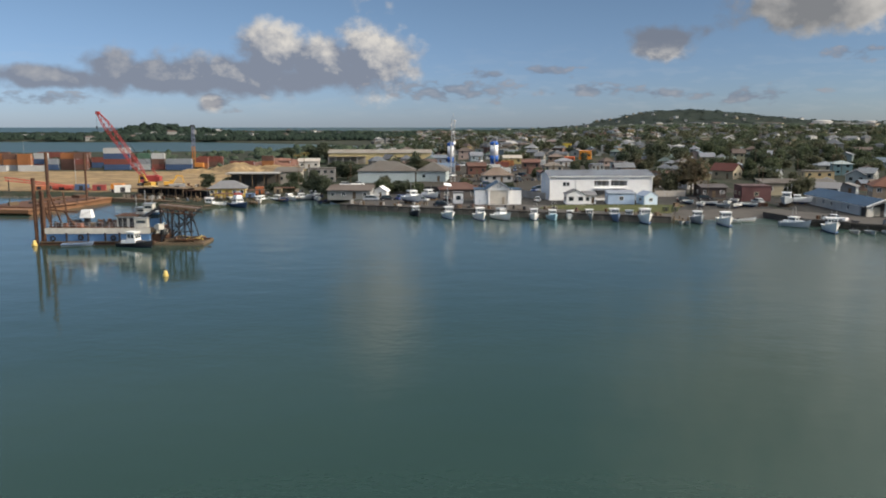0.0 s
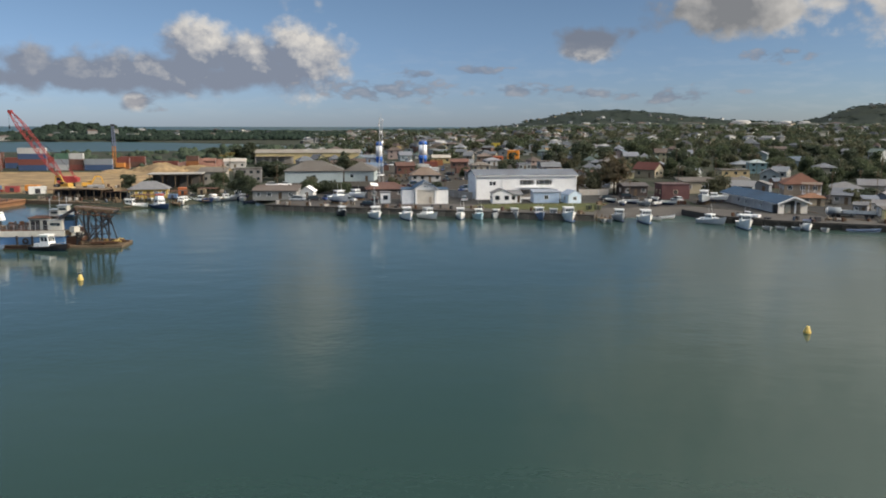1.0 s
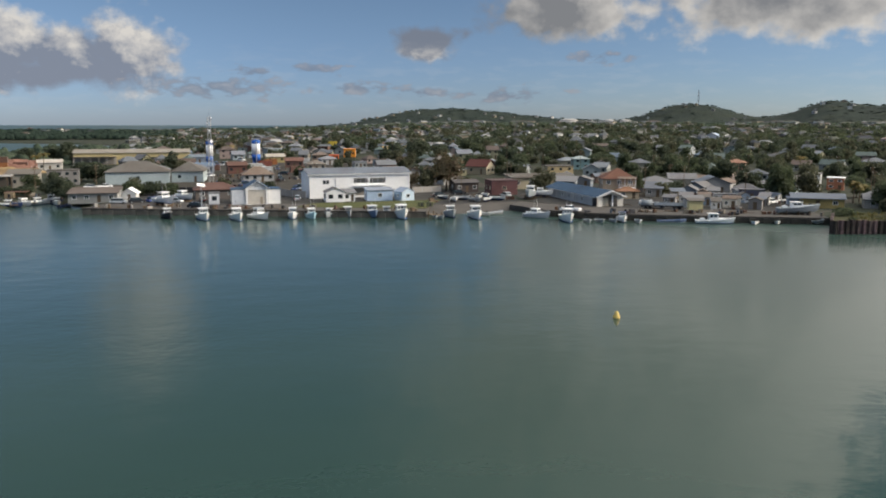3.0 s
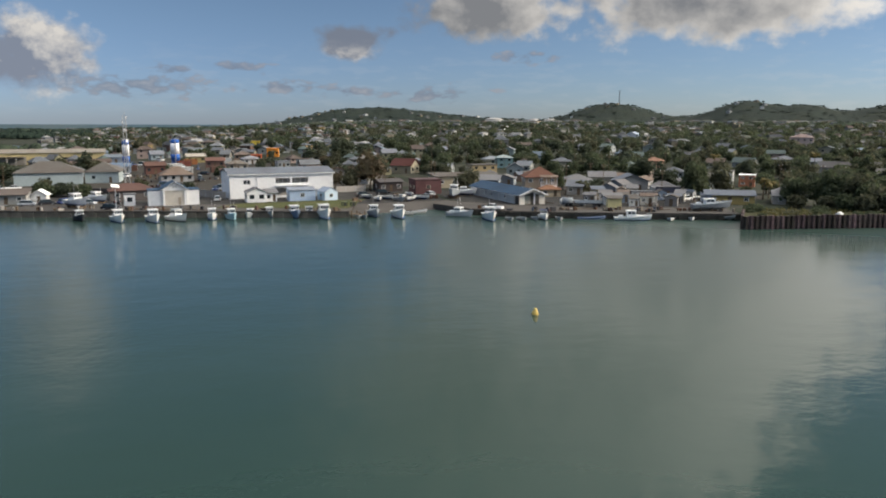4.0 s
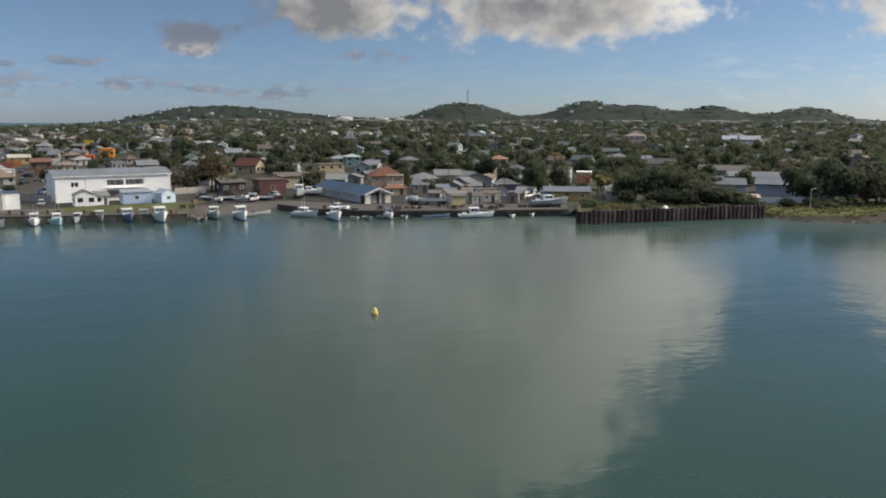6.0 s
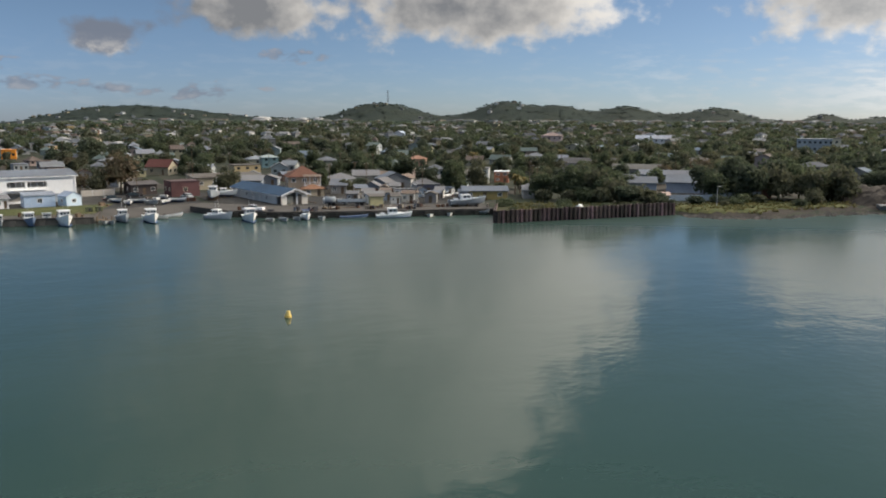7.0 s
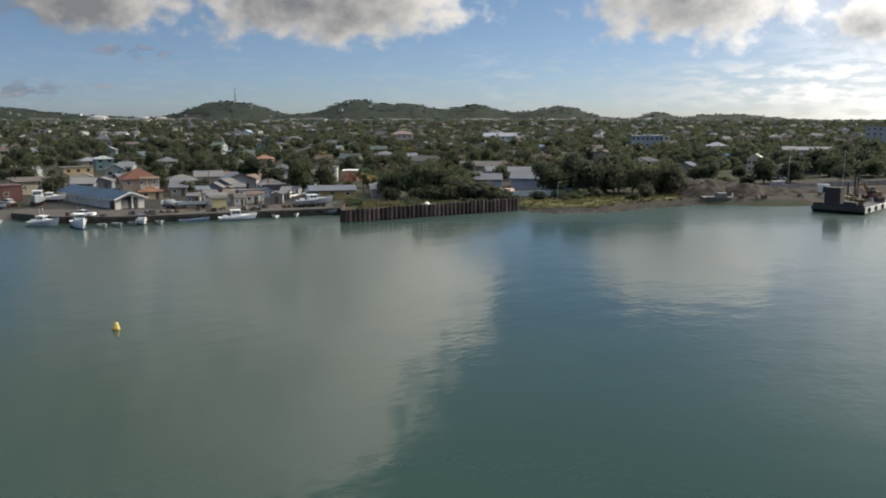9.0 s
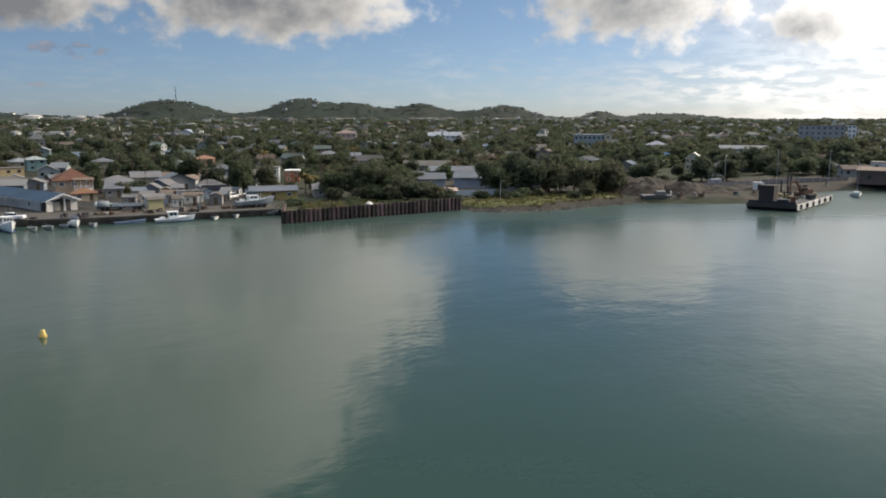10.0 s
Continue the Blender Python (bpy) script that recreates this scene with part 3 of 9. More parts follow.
def house(name, x, y, w, d, h, rot, wall, roof, kind="gable_x", rise=1.4, label="", category="house", group="", front=None, side=None, storeys=1, door=True,
          z=None, frame_mat=None, over=0.45, door_mat=None, th=0.2):
    """A building with its front to local -y. front and side: the openings' counts along each storey."""
    z = ground_z(x, y) if z is None else z
    top = thing(name, pose(x, y, z, 0, 0, rot), label, category, group)
    frame_mat = frame_mat or M_TRIM
    f = Form()
    c = [(-w / 2, -d / 2), (w / 2, -d / 2), (w / 2, d / 2), (-w / 2, d / 2)]
    faces = [(c[k], c[(k + 1) % 4]) for k in range(4)]
    nf = max(1, int(w / 3.2)) if front is None else front
    ns = max(1, int(d / 3.6)) if side is None else side
    sh = h / storeys
    todo = []
    for k, face in enumerate(faces):
        ln = w if k % 2 == 0 else d
        n = nf if k % 2 == 0 else ns
        if k == 2:
            n = 0
        holes = []
        for s in range(storeys):
            for i in range(n):
                ww, wh = min(1.15, ln / n * 0.5), min(1.15, sh * 0.42)
                u = ln * (i + 0.5) / n - ww / 2
                if k == 0 and s == 0 and door and i == n // 2:
                    dh, dw = min(2.05, sh * 0.8), min(0.95, ln / n * 0.5)
                    u = ln * (i + 0.5) / n - dw / 2
                    holes.append((u, u + dw, 0.35, 0.35 + dh))
                    todo.append(("d", face, u, 0.05, dw, dh))
                else:
                    v = s * sh + sh * 0.36
                    holes.append((u, u + ww, v + 0.3, v + wh + 0.3))
                    todo.append(("w", face, u, v, ww, wh))
        wall_run(f, *face, -0.3, h, holes, th)
    t = h + (rise if kind.startswith("gable") else 0)
    if kind == "gable_x":
        for sx in (-1, 1):
            X = sx * w / 2
            f.add([(X, -d / 2, h), (X, d / 2, h), (X, 0, t), (X - sx * th, -d / 2, h), (X - sx * th, d / 2, h), (X - sx * th, 0, t)],
                  [(0, 1, 2) if sx > 0 else (2, 1, 0), (5, 4, 3) if sx > 0 else (3, 4, 5)])
    elif kind == "gable_y":
        for sy in (-1, 1):
            Y = sy * d / 2
            f.add([(-w / 2, Y, h), (w / 2, Y, h), (0, Y, t), (-w / 2, Y - sy * th, h), (w / 2, Y - sy * th, h), (0, Y - sy * th, t)],
                  [(0, 1, 2) if sy < 0 else (2, 1, 0), (5, 4, 3) if sy < 0 else (3, 4, 5)])
    elif kind == "shed":
        for sx in (-1, 1):
            X = sx * w / 2
            f.add([(X, -d / 2, h), (X, d / 2, h), (X, d / 2, h + rise * 0.93)], [(0, 1, 2) if sx > 0 else (2, 1, 0)])
        f.add([(-w / 2, d / 2, h), (w / 2, d / 2, h), (w / 2, d / 2, h + rise * 0.93), (-w / 2, d / 2, h + rise * 0.93)], [(3, 2, 1, 0)])
    part("wall", f, wall, top)
    part("roof", roof_form(kind, w, d, h, rise, over), roof, top)
    for what, face, u, v, ww, wh in todo:
        if what == "w":
            put_window(top, face, u, v, ww, wh, frame_mat, math.hypot(x - 15, y) < 300)
        else:
            put_door(top, face, u, v, ww, wh, door_mat or M_WOOD)
    return top

# ---- land and water ----
HILLS = [  # azimuth from the harbour mouth, distance, height, half widths across and along
    (13.5, 2700, 8, 150, 400), (17.0, 2600, 31, 210, 420), (20.5, 2650, 26, 230, 420), (24.5, 2750, 8, 220, 400), (29.5, 3000, 13, 260, 500),
    (33.2, 2500, 34, 110, 330), (35.6, 2480, 36, 115, 330), (38.5, 2600, 14, 160, 350), (42.2, 2450, 39, 90, 300), (44.3, 2420, 43, 90, 300),
    (47.1, 2400, 43, 70, 300), (49.8, 2500, 27, 90, 300), (51.6, 2450, 31, 80, 300), (54.0, 2600, 23, 120, 350), (57.2, 2300, 41, 100, 300),
    (60.5, 2500, 10, 130, 350), (63.7, 2100, 24, 60, 220), (67.0, 2600, 18, 150, 380), (70.0, 2600, 12, 170, 380), (-17.8, 1440, 15, 55, 110), (-14.6, 1460, 9, 70, 110), (-8, 1700, 5, 200, 150),
]
SHORE = [(-2600, 300), (-400, 268), (-200, 262), (-120, 262), (-95, 257), (-75, 242), (-46, 221), (-34, 235), (-27, 243), (-20, 254), (-15, 246), (-8, 230),
         (-8, 219), (73, 185.5), (78.5, 198), (90, 200.5), (101.5, 200), (103, 180), (110, 171.5), (119, 165), (158, 145), (146.5, 132), (194, 117), (195, 107),
         (206, 97), (223, 94), (238, 87), (247, 71), (256, 61.5), (286, 63), (315, 52), (330, 30), (345, -20), (420, -120), (700, -260), (5200, -900),
         (5200, 5200), (1500, 5200), (900, 3600), (430, 2350), (-600, 2050), (-2600, 1950)]
LAGOON = [(-70, 690), (-38, 750), (-48, 860), (-100, 930), (-250, 1050), (-700, 1095), (-2200, 1100), (-2200, 640), (-300, 640)]


def inside_distance(X, Y, outline):
    """Signed distance to an outline, positive inside."""
    best = np.full(X.shape, 1e9)
    ins = np.zeros(X.shape, bool)
    n = len(outline)
    for k in range(n):
        (ax, ay), (bx, by) = outline[k], outline[(k + 1) % n]
        dx, dy = bx - ax, by - ay
        t = np.clip(((X - ax) * dx + (Y - ay) * dy) / (dx * dx + dy * dy), 0, 1)
        best = np.minimum(best, np.hypot(X - ax - t * dx, Y - ay - t * dy))
        if ay != by:
            cross = ((ay > Y) != (by > Y)) & (X < (bx - ax) * (Y - ay) / (by - ay) + ax)
            ins ^= cross
    return np.where(ins, best, -best)


def wave_noise(X, Y, seed):
    """A cheap rolling relief of summed sines."""
    rs = np.random.RandomState(seed)
    out = np.zeros(X.shape)
    for k in range(14):
        a, f = rs.uniform(0, 6.28), 0.004 * 1.45 ** k
        out += np.sin((X * math.cos(a) + Y * math.sin(a)) * f + rs.uniform(0, 6.28)) / (1 + 0.55 * k)
    return out * 0.3


def land_height(X, Y):
    R = np.hypot(X - 15, Y + 5)
    A = np.degrees(np.arctan2(X - 15, Y + 5))
    s = np.clip((X + 40) / 120, 0, 1)
    z = 1.45 + 0.012 * s * np.maximum(0, np.minimum(R, 1200) - 260)
    for az, dist, top, wa, wr in HILLS:
        z = z + top * np.exp(-(((A - az) * math.pi / 180 * dist / wa) ** 2 + ((R - dist) / wr) ** 2))
    z = z - 0.012 * s * (1 - np.clip((A - 6) / 9, 0, 1)) * np.clip(R - 600, 0, 600)      # the low town stays near the sea's level
    z = z + 6.5 * s * np.clip((A - 8) / 10, 0, 1) * np.exp(-((R - 1500) / 330) ** 2)      # the far edge of the plain lies a little higher
    far = np.clip((R - 1300) / 900, 0, 1)
    z = z + far * s * 3.0 * wave_noise(X, Y, 5)
    sd = np.minimum(inside_distance(X, Y, SHORE), -inside_distance(X, Y, LAGOON))
    return np.where(sd > 0, np.minimum(z, 0.05 + 0.28 * sd), np.maximum(-3.0, 0.05 + 0.35 * sd))


def make_land():
    az = np.radians(np.arange(-68, 112.01, 0.28))
    rr = np.concatenate([np.geomspace(112, 520, 170), np.geomspace(526, 4990, 120)])
    A, R = np.meshgrid(az, rr)
    X, Y = 15 + R * np.sin(A), -5 + R * np.cos(A)
    Z = land_height(X, Y)
    na, nr = len(az), len(rr)
    verts = np.stack([X.ravel(), Y.ravel(), Z.ravel()], 1)
    i = (np.arange(nr - 1)[:, None] * na + np.arange(na - 1)[None, :]).ravel()
    quads = np.stack([i, i + na, i + na + 1, i + 1], 1)
    keep = (Z.ravel()[quads] > -1.2).any(1)
    me = bpy.data.meshes.new("ground")
    me.from_pydata(verts.tolist(), [], quads[keep].tolist())
    me.materials.append(M_LAND)
    me.materials.append(M_HILL)
    far = (np.hypot(X, Y).ravel()[quads[keep][:, 0]] > 1250).astype(np.int32)
    me.polygons.foreach_set("material_index", far)
    me.shade_smooth()
    tagged(new("ground", me), "green and brown coastal land rising to low wooded hills", "ground", kind="structure")


make_land()


def make_water():
    n = 96
    rings = [1, 40, 150, 400, 900, 2000, 6000]
    v = [(15, -5, 0)]
    for r in rings:
        v += [(15 + r * math.sin(2 * math.pi * k / n), -5 + r * math.cos(2 * math.pi * k / n), 0) for k in range(n)]
    f = [(0, 1 + (k + 1) % n, 1 + k) for k in range(n)]
    for i in range(len(rings) - 1):
        a, b = 1 + i * n, 1 + (i + 1) * n
        f += [(a + k, a + (k + 1) % n, b + (k + 1) % n, b + k) for k in range(n)]
    me = bpy.data.meshes.new("water")
    me.from_pydata(v, [], f)
    me.materials.append(M_WATER)
    me.update()
    tagged(new("water", me), "calm teal harbour water with faint ripples", "water", kind="structure")


make_water()


def flat_sheet(name, outline, z0, z1, material, label, category="pavement"):
    """A slab; the outline runs anticlockwise."""
    return piece(name, Form().prism(outline, z0, z1), material, label, category, kind="structure")


# quays: concrete slabs with a dark, wet face and a kerb
flat_sheet("pavement_quay_west", [(-8, 219), (73, 185.5), (79, 201), (-2, 235)], -2.5, 1.53, M_CONC, "worn grey concrete fishing quay")
flat_sheet("pavement_quay_east", [(103, 180), (110, 171.5), (119, 165), (158, 145), (164, 157), (128, 176), (112, 192), (106, 203), (99.5, 196)], -2.5, 1.53, M_CONC, "worn concrete quay with moored boats")
flat_sheet("road_yard", [(-2, 235.2), (79, 201.2), (106, 203.5), (113, 232), (116, 252), (92, 250), (45, 252), (0, 262)], 0.6, 1.5, M_ASPHALT, "patched grey asphalt yard", "road")
flat_sheet("road_hall", [(128, 176.2), (164, 157.2), (178, 178), (150, 196), (132, 228), (116, 235), (113, 230), (108, 203.5), (112, 192.2)], 0.6, 1.51, M_ASPHALT, "dusty asphalt lane behind the quay", "road")
flat_sheet("grass_verge", [(44, 206), (75, 192.6), (80, 203), (86, 214), (50, 214.5)], 0.6, 1.58, M_GRASS, "dry grass verge beside the quay", "grass")
flat_sheet("grass_bank", [(148, 133.6), (193.4, 119), (203, 122), (196, 133), (166, 150), (158.5, 145.6)], -0.5, 1.9, M_SCRUB, "overgrown grass fill behind the sheet piles", "grass")
flat_sheet("sand_yard", [(-300, 272), (-120, 268), (-96, 263), (-66, 262), (-52, 285), (-40, 330), (-60, 372), (-150, 382), (-300, 378)], 0.4, 1.55, M_SAND, "bare sandy container yard", "ground")
flat_sheet("timber_wharf", [(-79, 244), (-50, 229), (-46, 236), (-70, 258)], -1.5, 1.2, M_WOOD, "dark timber wharf", "wharf")


def draped(name, outline, lift, material, label, category, step=3.0):
    """A thin worn surface that follows the land, with a ragged edge."""
    xs, ys = [p[0] for p in outline], [p[1] for p in outline]
    gx, gy = np.arange(min(xs), max(xs) + step, step), np.arange(min(ys), max(ys) + step, step)
    X, Y = np.meshgrid(gx, gy)
    Z = land_height(X, Y) + lift
    I = inside_distance(X + step / 2, Y + step / 2, outline) + 2.5 * wave_noise(X * 12, Y * 12, 8)
    n = len(gx)
    quads = [(j * n + i, j * n + i + 1, (j + 1) * n + i + 1, (j + 1) * n + i) for j in range(len(gy) - 1) for i in range(n - 1) if I[j, i] > 0]
    f = Form()
    f.v, f.f = [tuple(p) for p in np.stack([X.ravel(), Y.ravel(), Z.ravel()], 1).tolist()], quads
    return piece(name, f, material, label, category, kind="structure", flat=False)


draped("road_depot", [(0, 263), (92, 251), (116, 253), (122, 300), (108, 340), (118, 430), (20, 440), (-6, 400), (-8, 300)], 0.08, M_DIRT, "worn dusty depot yard", "ground")
draped("road_east_yard", [(206, 136), (236, 122), (262, 112), (300, 150), (300, 240), (270, 240), (222, 160)], 0.08, M_DIRT, "dusty industrial yard", "ground")
draped("road_shore_track", [(228, 97), (240, 87), (249, 73), (258, 63), (285, 58), (318, 53), (332, 34), (350, 30), (345, 66), (300, 96), (262, 106), (238, 104)], 0.08, M_SPOIL, "dark earth track along the shore", "ground")
draped("road_lanes", [(132, 228), (150, 197), (178, 179), (190, 172), (205, 190), (170, 232), (140, 255)], 0.07, M_DIRT, "dusty lanes between huts", "ground")
draped("mud_shore", [(194.5, 116), (196, 108), (206, 98.5), (223, 95.5), (237, 89), (240, 93), (224, 100), (207, 105.5), (199, 116)], 0.06, M_SPOIL, "dark muddy foreshore with stones", "ground", 1.2)


def make_slip():
    f = Form()
    f.add([(73.4, 187.5, -0.55), (99.8, 192, -0.55), (105.8, 203.2, 1.52), (79.2, 201, 1.52), (73.4, 187.5, -2), (99.8, 192, -2), (105.8, 203.2, -2), (79.2, 201, -2)],
          [(0, 1, 2, 3), (7, 6, 5, 4), (0, 4, 5, 1), (1, 5, 6, 2), (2, 6, 7, 3), (3, 7, 4, 0)])
    piece("slipway", f, M_CONC, "sloping concrete slipway with hauled-out boats", "slipway", kind="structure")


make_slip()


def quay_face(name, a, b, face=None):
    """Dark fender piers and cap along a quay edge, each block a part."""
    ax, ay = a
    dx, dy = b[0] - ax, b[1] - ay
    ln = math.hypot(dx, dy)
    ang = math.degrees(math.atan2(dy, dx))
    top = thing(name, pose(ax, ay, 0, 0, 0, ang), "dark weed-stained quay wall with concrete piers", "quay wall", kind="structure")
    face = face or M_CONC_DARK
    part("cap", Form().box(ln / 2, 0.1, 1.18, ln, 0.7, 0.42), M_CONC, top)
    me = Form().box(0, 0, -1.5, 1.3, 0.5, 2.65, taper=0.94).mesh("pier", face)
    part("backing", Form().box(ln / 2, -0.06, -1.5, ln, 0.06, 2.66), face, top)
    n = int(ln / 3.0)
    for k in range(n):
        ob = part("pier", me, face, top)
        ob.location = (ln * (k + 0.5) / n, -0.25, 0)


quay_face("quay_wall_west", (-8, 219), (73, 185.5))
quay_face("quay_wall_slip", (103, 180), (110, 171.5), M_CONC_WEED)
quay_face("quay_wall_corner", (110, 171.5), (119, 165), M_CONC_WEED)
quay_face("quay_wall_east", (119, 165), (158, 145), M_CONC_WEED)


def sheet_piles():
    a, b = Vector((146.5, 132, 0)), Vector((194, 117, 0))
    d = b - a
    ang = math.degrees(math.atan2(d.y, d.x))
    top = thing("sheet_pile_wall", pose(a.x, a.y, 0, 0, 0, ang), "dark rusty steel sheet pile wall in the water", "sheet piling", kind="structure")
    n, ln = 42, d.length
    s = ln / n
    prof = [(-s / 2, 0.0), (-s * 0.3, 0.0), (-s * 0.2, -0.6), (s * 0.2, -0.6), (s * 0.3, 0.0), (s / 2, 0.0), (s / 2, 0.06), (-s / 2, 0.06)]
    meshes = [Form().prism(prof, -3, h).mesh("pile", M_PILE) for h in (2.85, 2.95, 3.02)]
    rnd = random.Random(4)
    for k in range(n):
        ob = part("pile", rnd.choice(meshes), M_PILE, top)
        ob.location = (s * (k + 0.5), 0, 0.25 * k / n)
    back = thing("sheet_pile_return", pose(a.x, a.y, 0, 0, 0, 46), "dark rusty return wall of the sheet piling", "sheet piling", kind="structure")
    for k in range(14):
        ob = part("pile", meshes[0], M_PILE, back)
        ob.location = (0.6 + s * k, -0.02, 0)
        ob.rotation_euler = (0, 0, math.pi)


sheet_piles()


def rocks(name, line, n, spread, size, seed, label):
    rnd = random.Random(seed)
    f = Form()
    for k in range(n):
        u = rnd.random() * (len(line) - 1)
        i = int(u)
        u -= i
        x = line[i][0] * (1 - u) + line[i + 1][0] * u + rnd.gauss(0, spread)
        y = line[i][1] * (1 - u) + line[i + 1][1] * u + rnd.gauss(0, spread)
        r = size * rnd.uniform(0.4, 1.3)
        pts = [(x + r * rnd.uniform(0.7, 1.2) * sx, y + r * rnd.uniform(0.7, 1.2) * sy, rnd.uniform(-0.2, 0.1) + r * rnd.uniform(0.4, 0.8) * sz)
               for sx, sy, sz in ((1, 0, 0), (0, 1, 0), (-1, 0, 0), (0, -1, 0), (0.2, 0.1, 1), (0, 0, -1))]
        f.add(pts, [(0, 1, 4), (1, 2, 4), (2, 3, 4), (3, 0, 4), (1, 0, 5), (2, 1, 5), (3, 2, 5), (0, 3, 5)])
    piece(name, f, M_ROCK, label, "rocks", kind="stuff")


rocks("shore_rocks", [(194, 113), (196, 106), (206, 97.4), (223, 94.4), (238, 87.5)], 420, 1.0, 0.85, 3, "grey broken rocks along the grassy shore")
rocks("spit_rocks", [(-200, 262), (-120, 262), (-95, 257), (-78, 246)], 160, 0.8, 0.7, 5, "pale rubble along the sandy shore")
draped("grass_shore", [(197.5, 111), (207, 101.5), (224, 98), (236, 93), (246, 100), (226, 114), (208, 123), (196, 119)], 0.16, M_GRASS, "dry green grass along the shore", "grass", 1.1)


def tufts(name, outline, n, h, seed, material, label):
    """Rough grass and weeds standing in an area."""
    rnd = random.Random(seed)
    xs, ys = [p[0] for p in outline], [p[1] for p in outline]
    pts = [(rnd.uniform(min(xs), max(xs)), rnd.uniform(min(ys), max(ys))) for _ in range(n)]
    X, Y = np.array([p[0] for p in pts]), np.array([p[1] for p in pts])
    ok = inside_distance(X, Y, outline) > 0.2
    Z = np.maximum(land_height(X, Y), 0.5)
    f = Form()
    for x, y, z, k in zip(X, Y, Z, ok):
        if not k or math.sin(x * 0.9) + math.sin(y * 1.3 + 1) + rnd.gauss(0, 0.8) < 0:
            continue
        for _ in range(4):
            a, w, q = rnd.uniform(0, 3.14), rnd.uniform(0.15, 0.4), h * rnd.uniform(0.5, 1.3)
            dx, dy, lx, ly = w * math.cos(a), w * math.sin(a), rnd.gauss(0, 0.25), rnd.gauss(0, 0.25)
            f.add([(x - dx, y - dy, z), (x + dx, y + dy, z), (x + dx * 0.3 + lx, y + dy * 0.3 + ly, z + q), (x - dx * 0.5 + lx, y - dy * 0.5 + ly, z + q * 0.8)], [(0, 1, 2, 3)])
    piece(name, f, material, label, "grass", kind="stuff")


M_WEED = mat("weeds", (0.125, 0.118, 0.050), 0.8, grain=0.4, var=0.25, stain=0.3, island=0.35, spec=0.1, thin=0.4)
tufts("shore_weeds", [(196, 113), (206, 100), (224, 97), (238, 91), (248, 99), (228, 116), (208, 125), (196, 121)], 2600, 0.55, 5, M_WEED, "rough tufts of dry grass on the shore")
tufts("bank_weeds", [(148, 133.2), (193.4, 118.4), (200, 122), (188, 136), (170, 150), (159, 146)], 2600, 0.9, 6, M_WEED, "rough weeds on the fill behind the piling")

# ---- waterfront buildings ----
C_WALL_BLUE = paint(0.62, 0.68, 0.74)
C_ROOF_BLUE = sheet(0.042, 0.074, 0.118)
C_ROOF_GREY = sheet(0.15, 0.152, 0.155)
C_ROOF_SLATE = sheet(0.125, 0.142, 0.165)
C_ROOF_BROWN = sheet(0.16, 0.128, 0.104)
C_ROOF_RED = sheet(0.10, 0.06, 0.05)
C_ROOF_ORANGE = sheet(0.135, 0.07, 0.05)
C_ROOF_TAN = sheet(0.105, 0.098, 0.088)
C_CREAM = paint(0.528, 0.48, 0.352)
C_OLD = paint(0.34, 0.32, 0.29, stain=0.6)
M_DARK = paint(0.03, 0.03, 0.033)


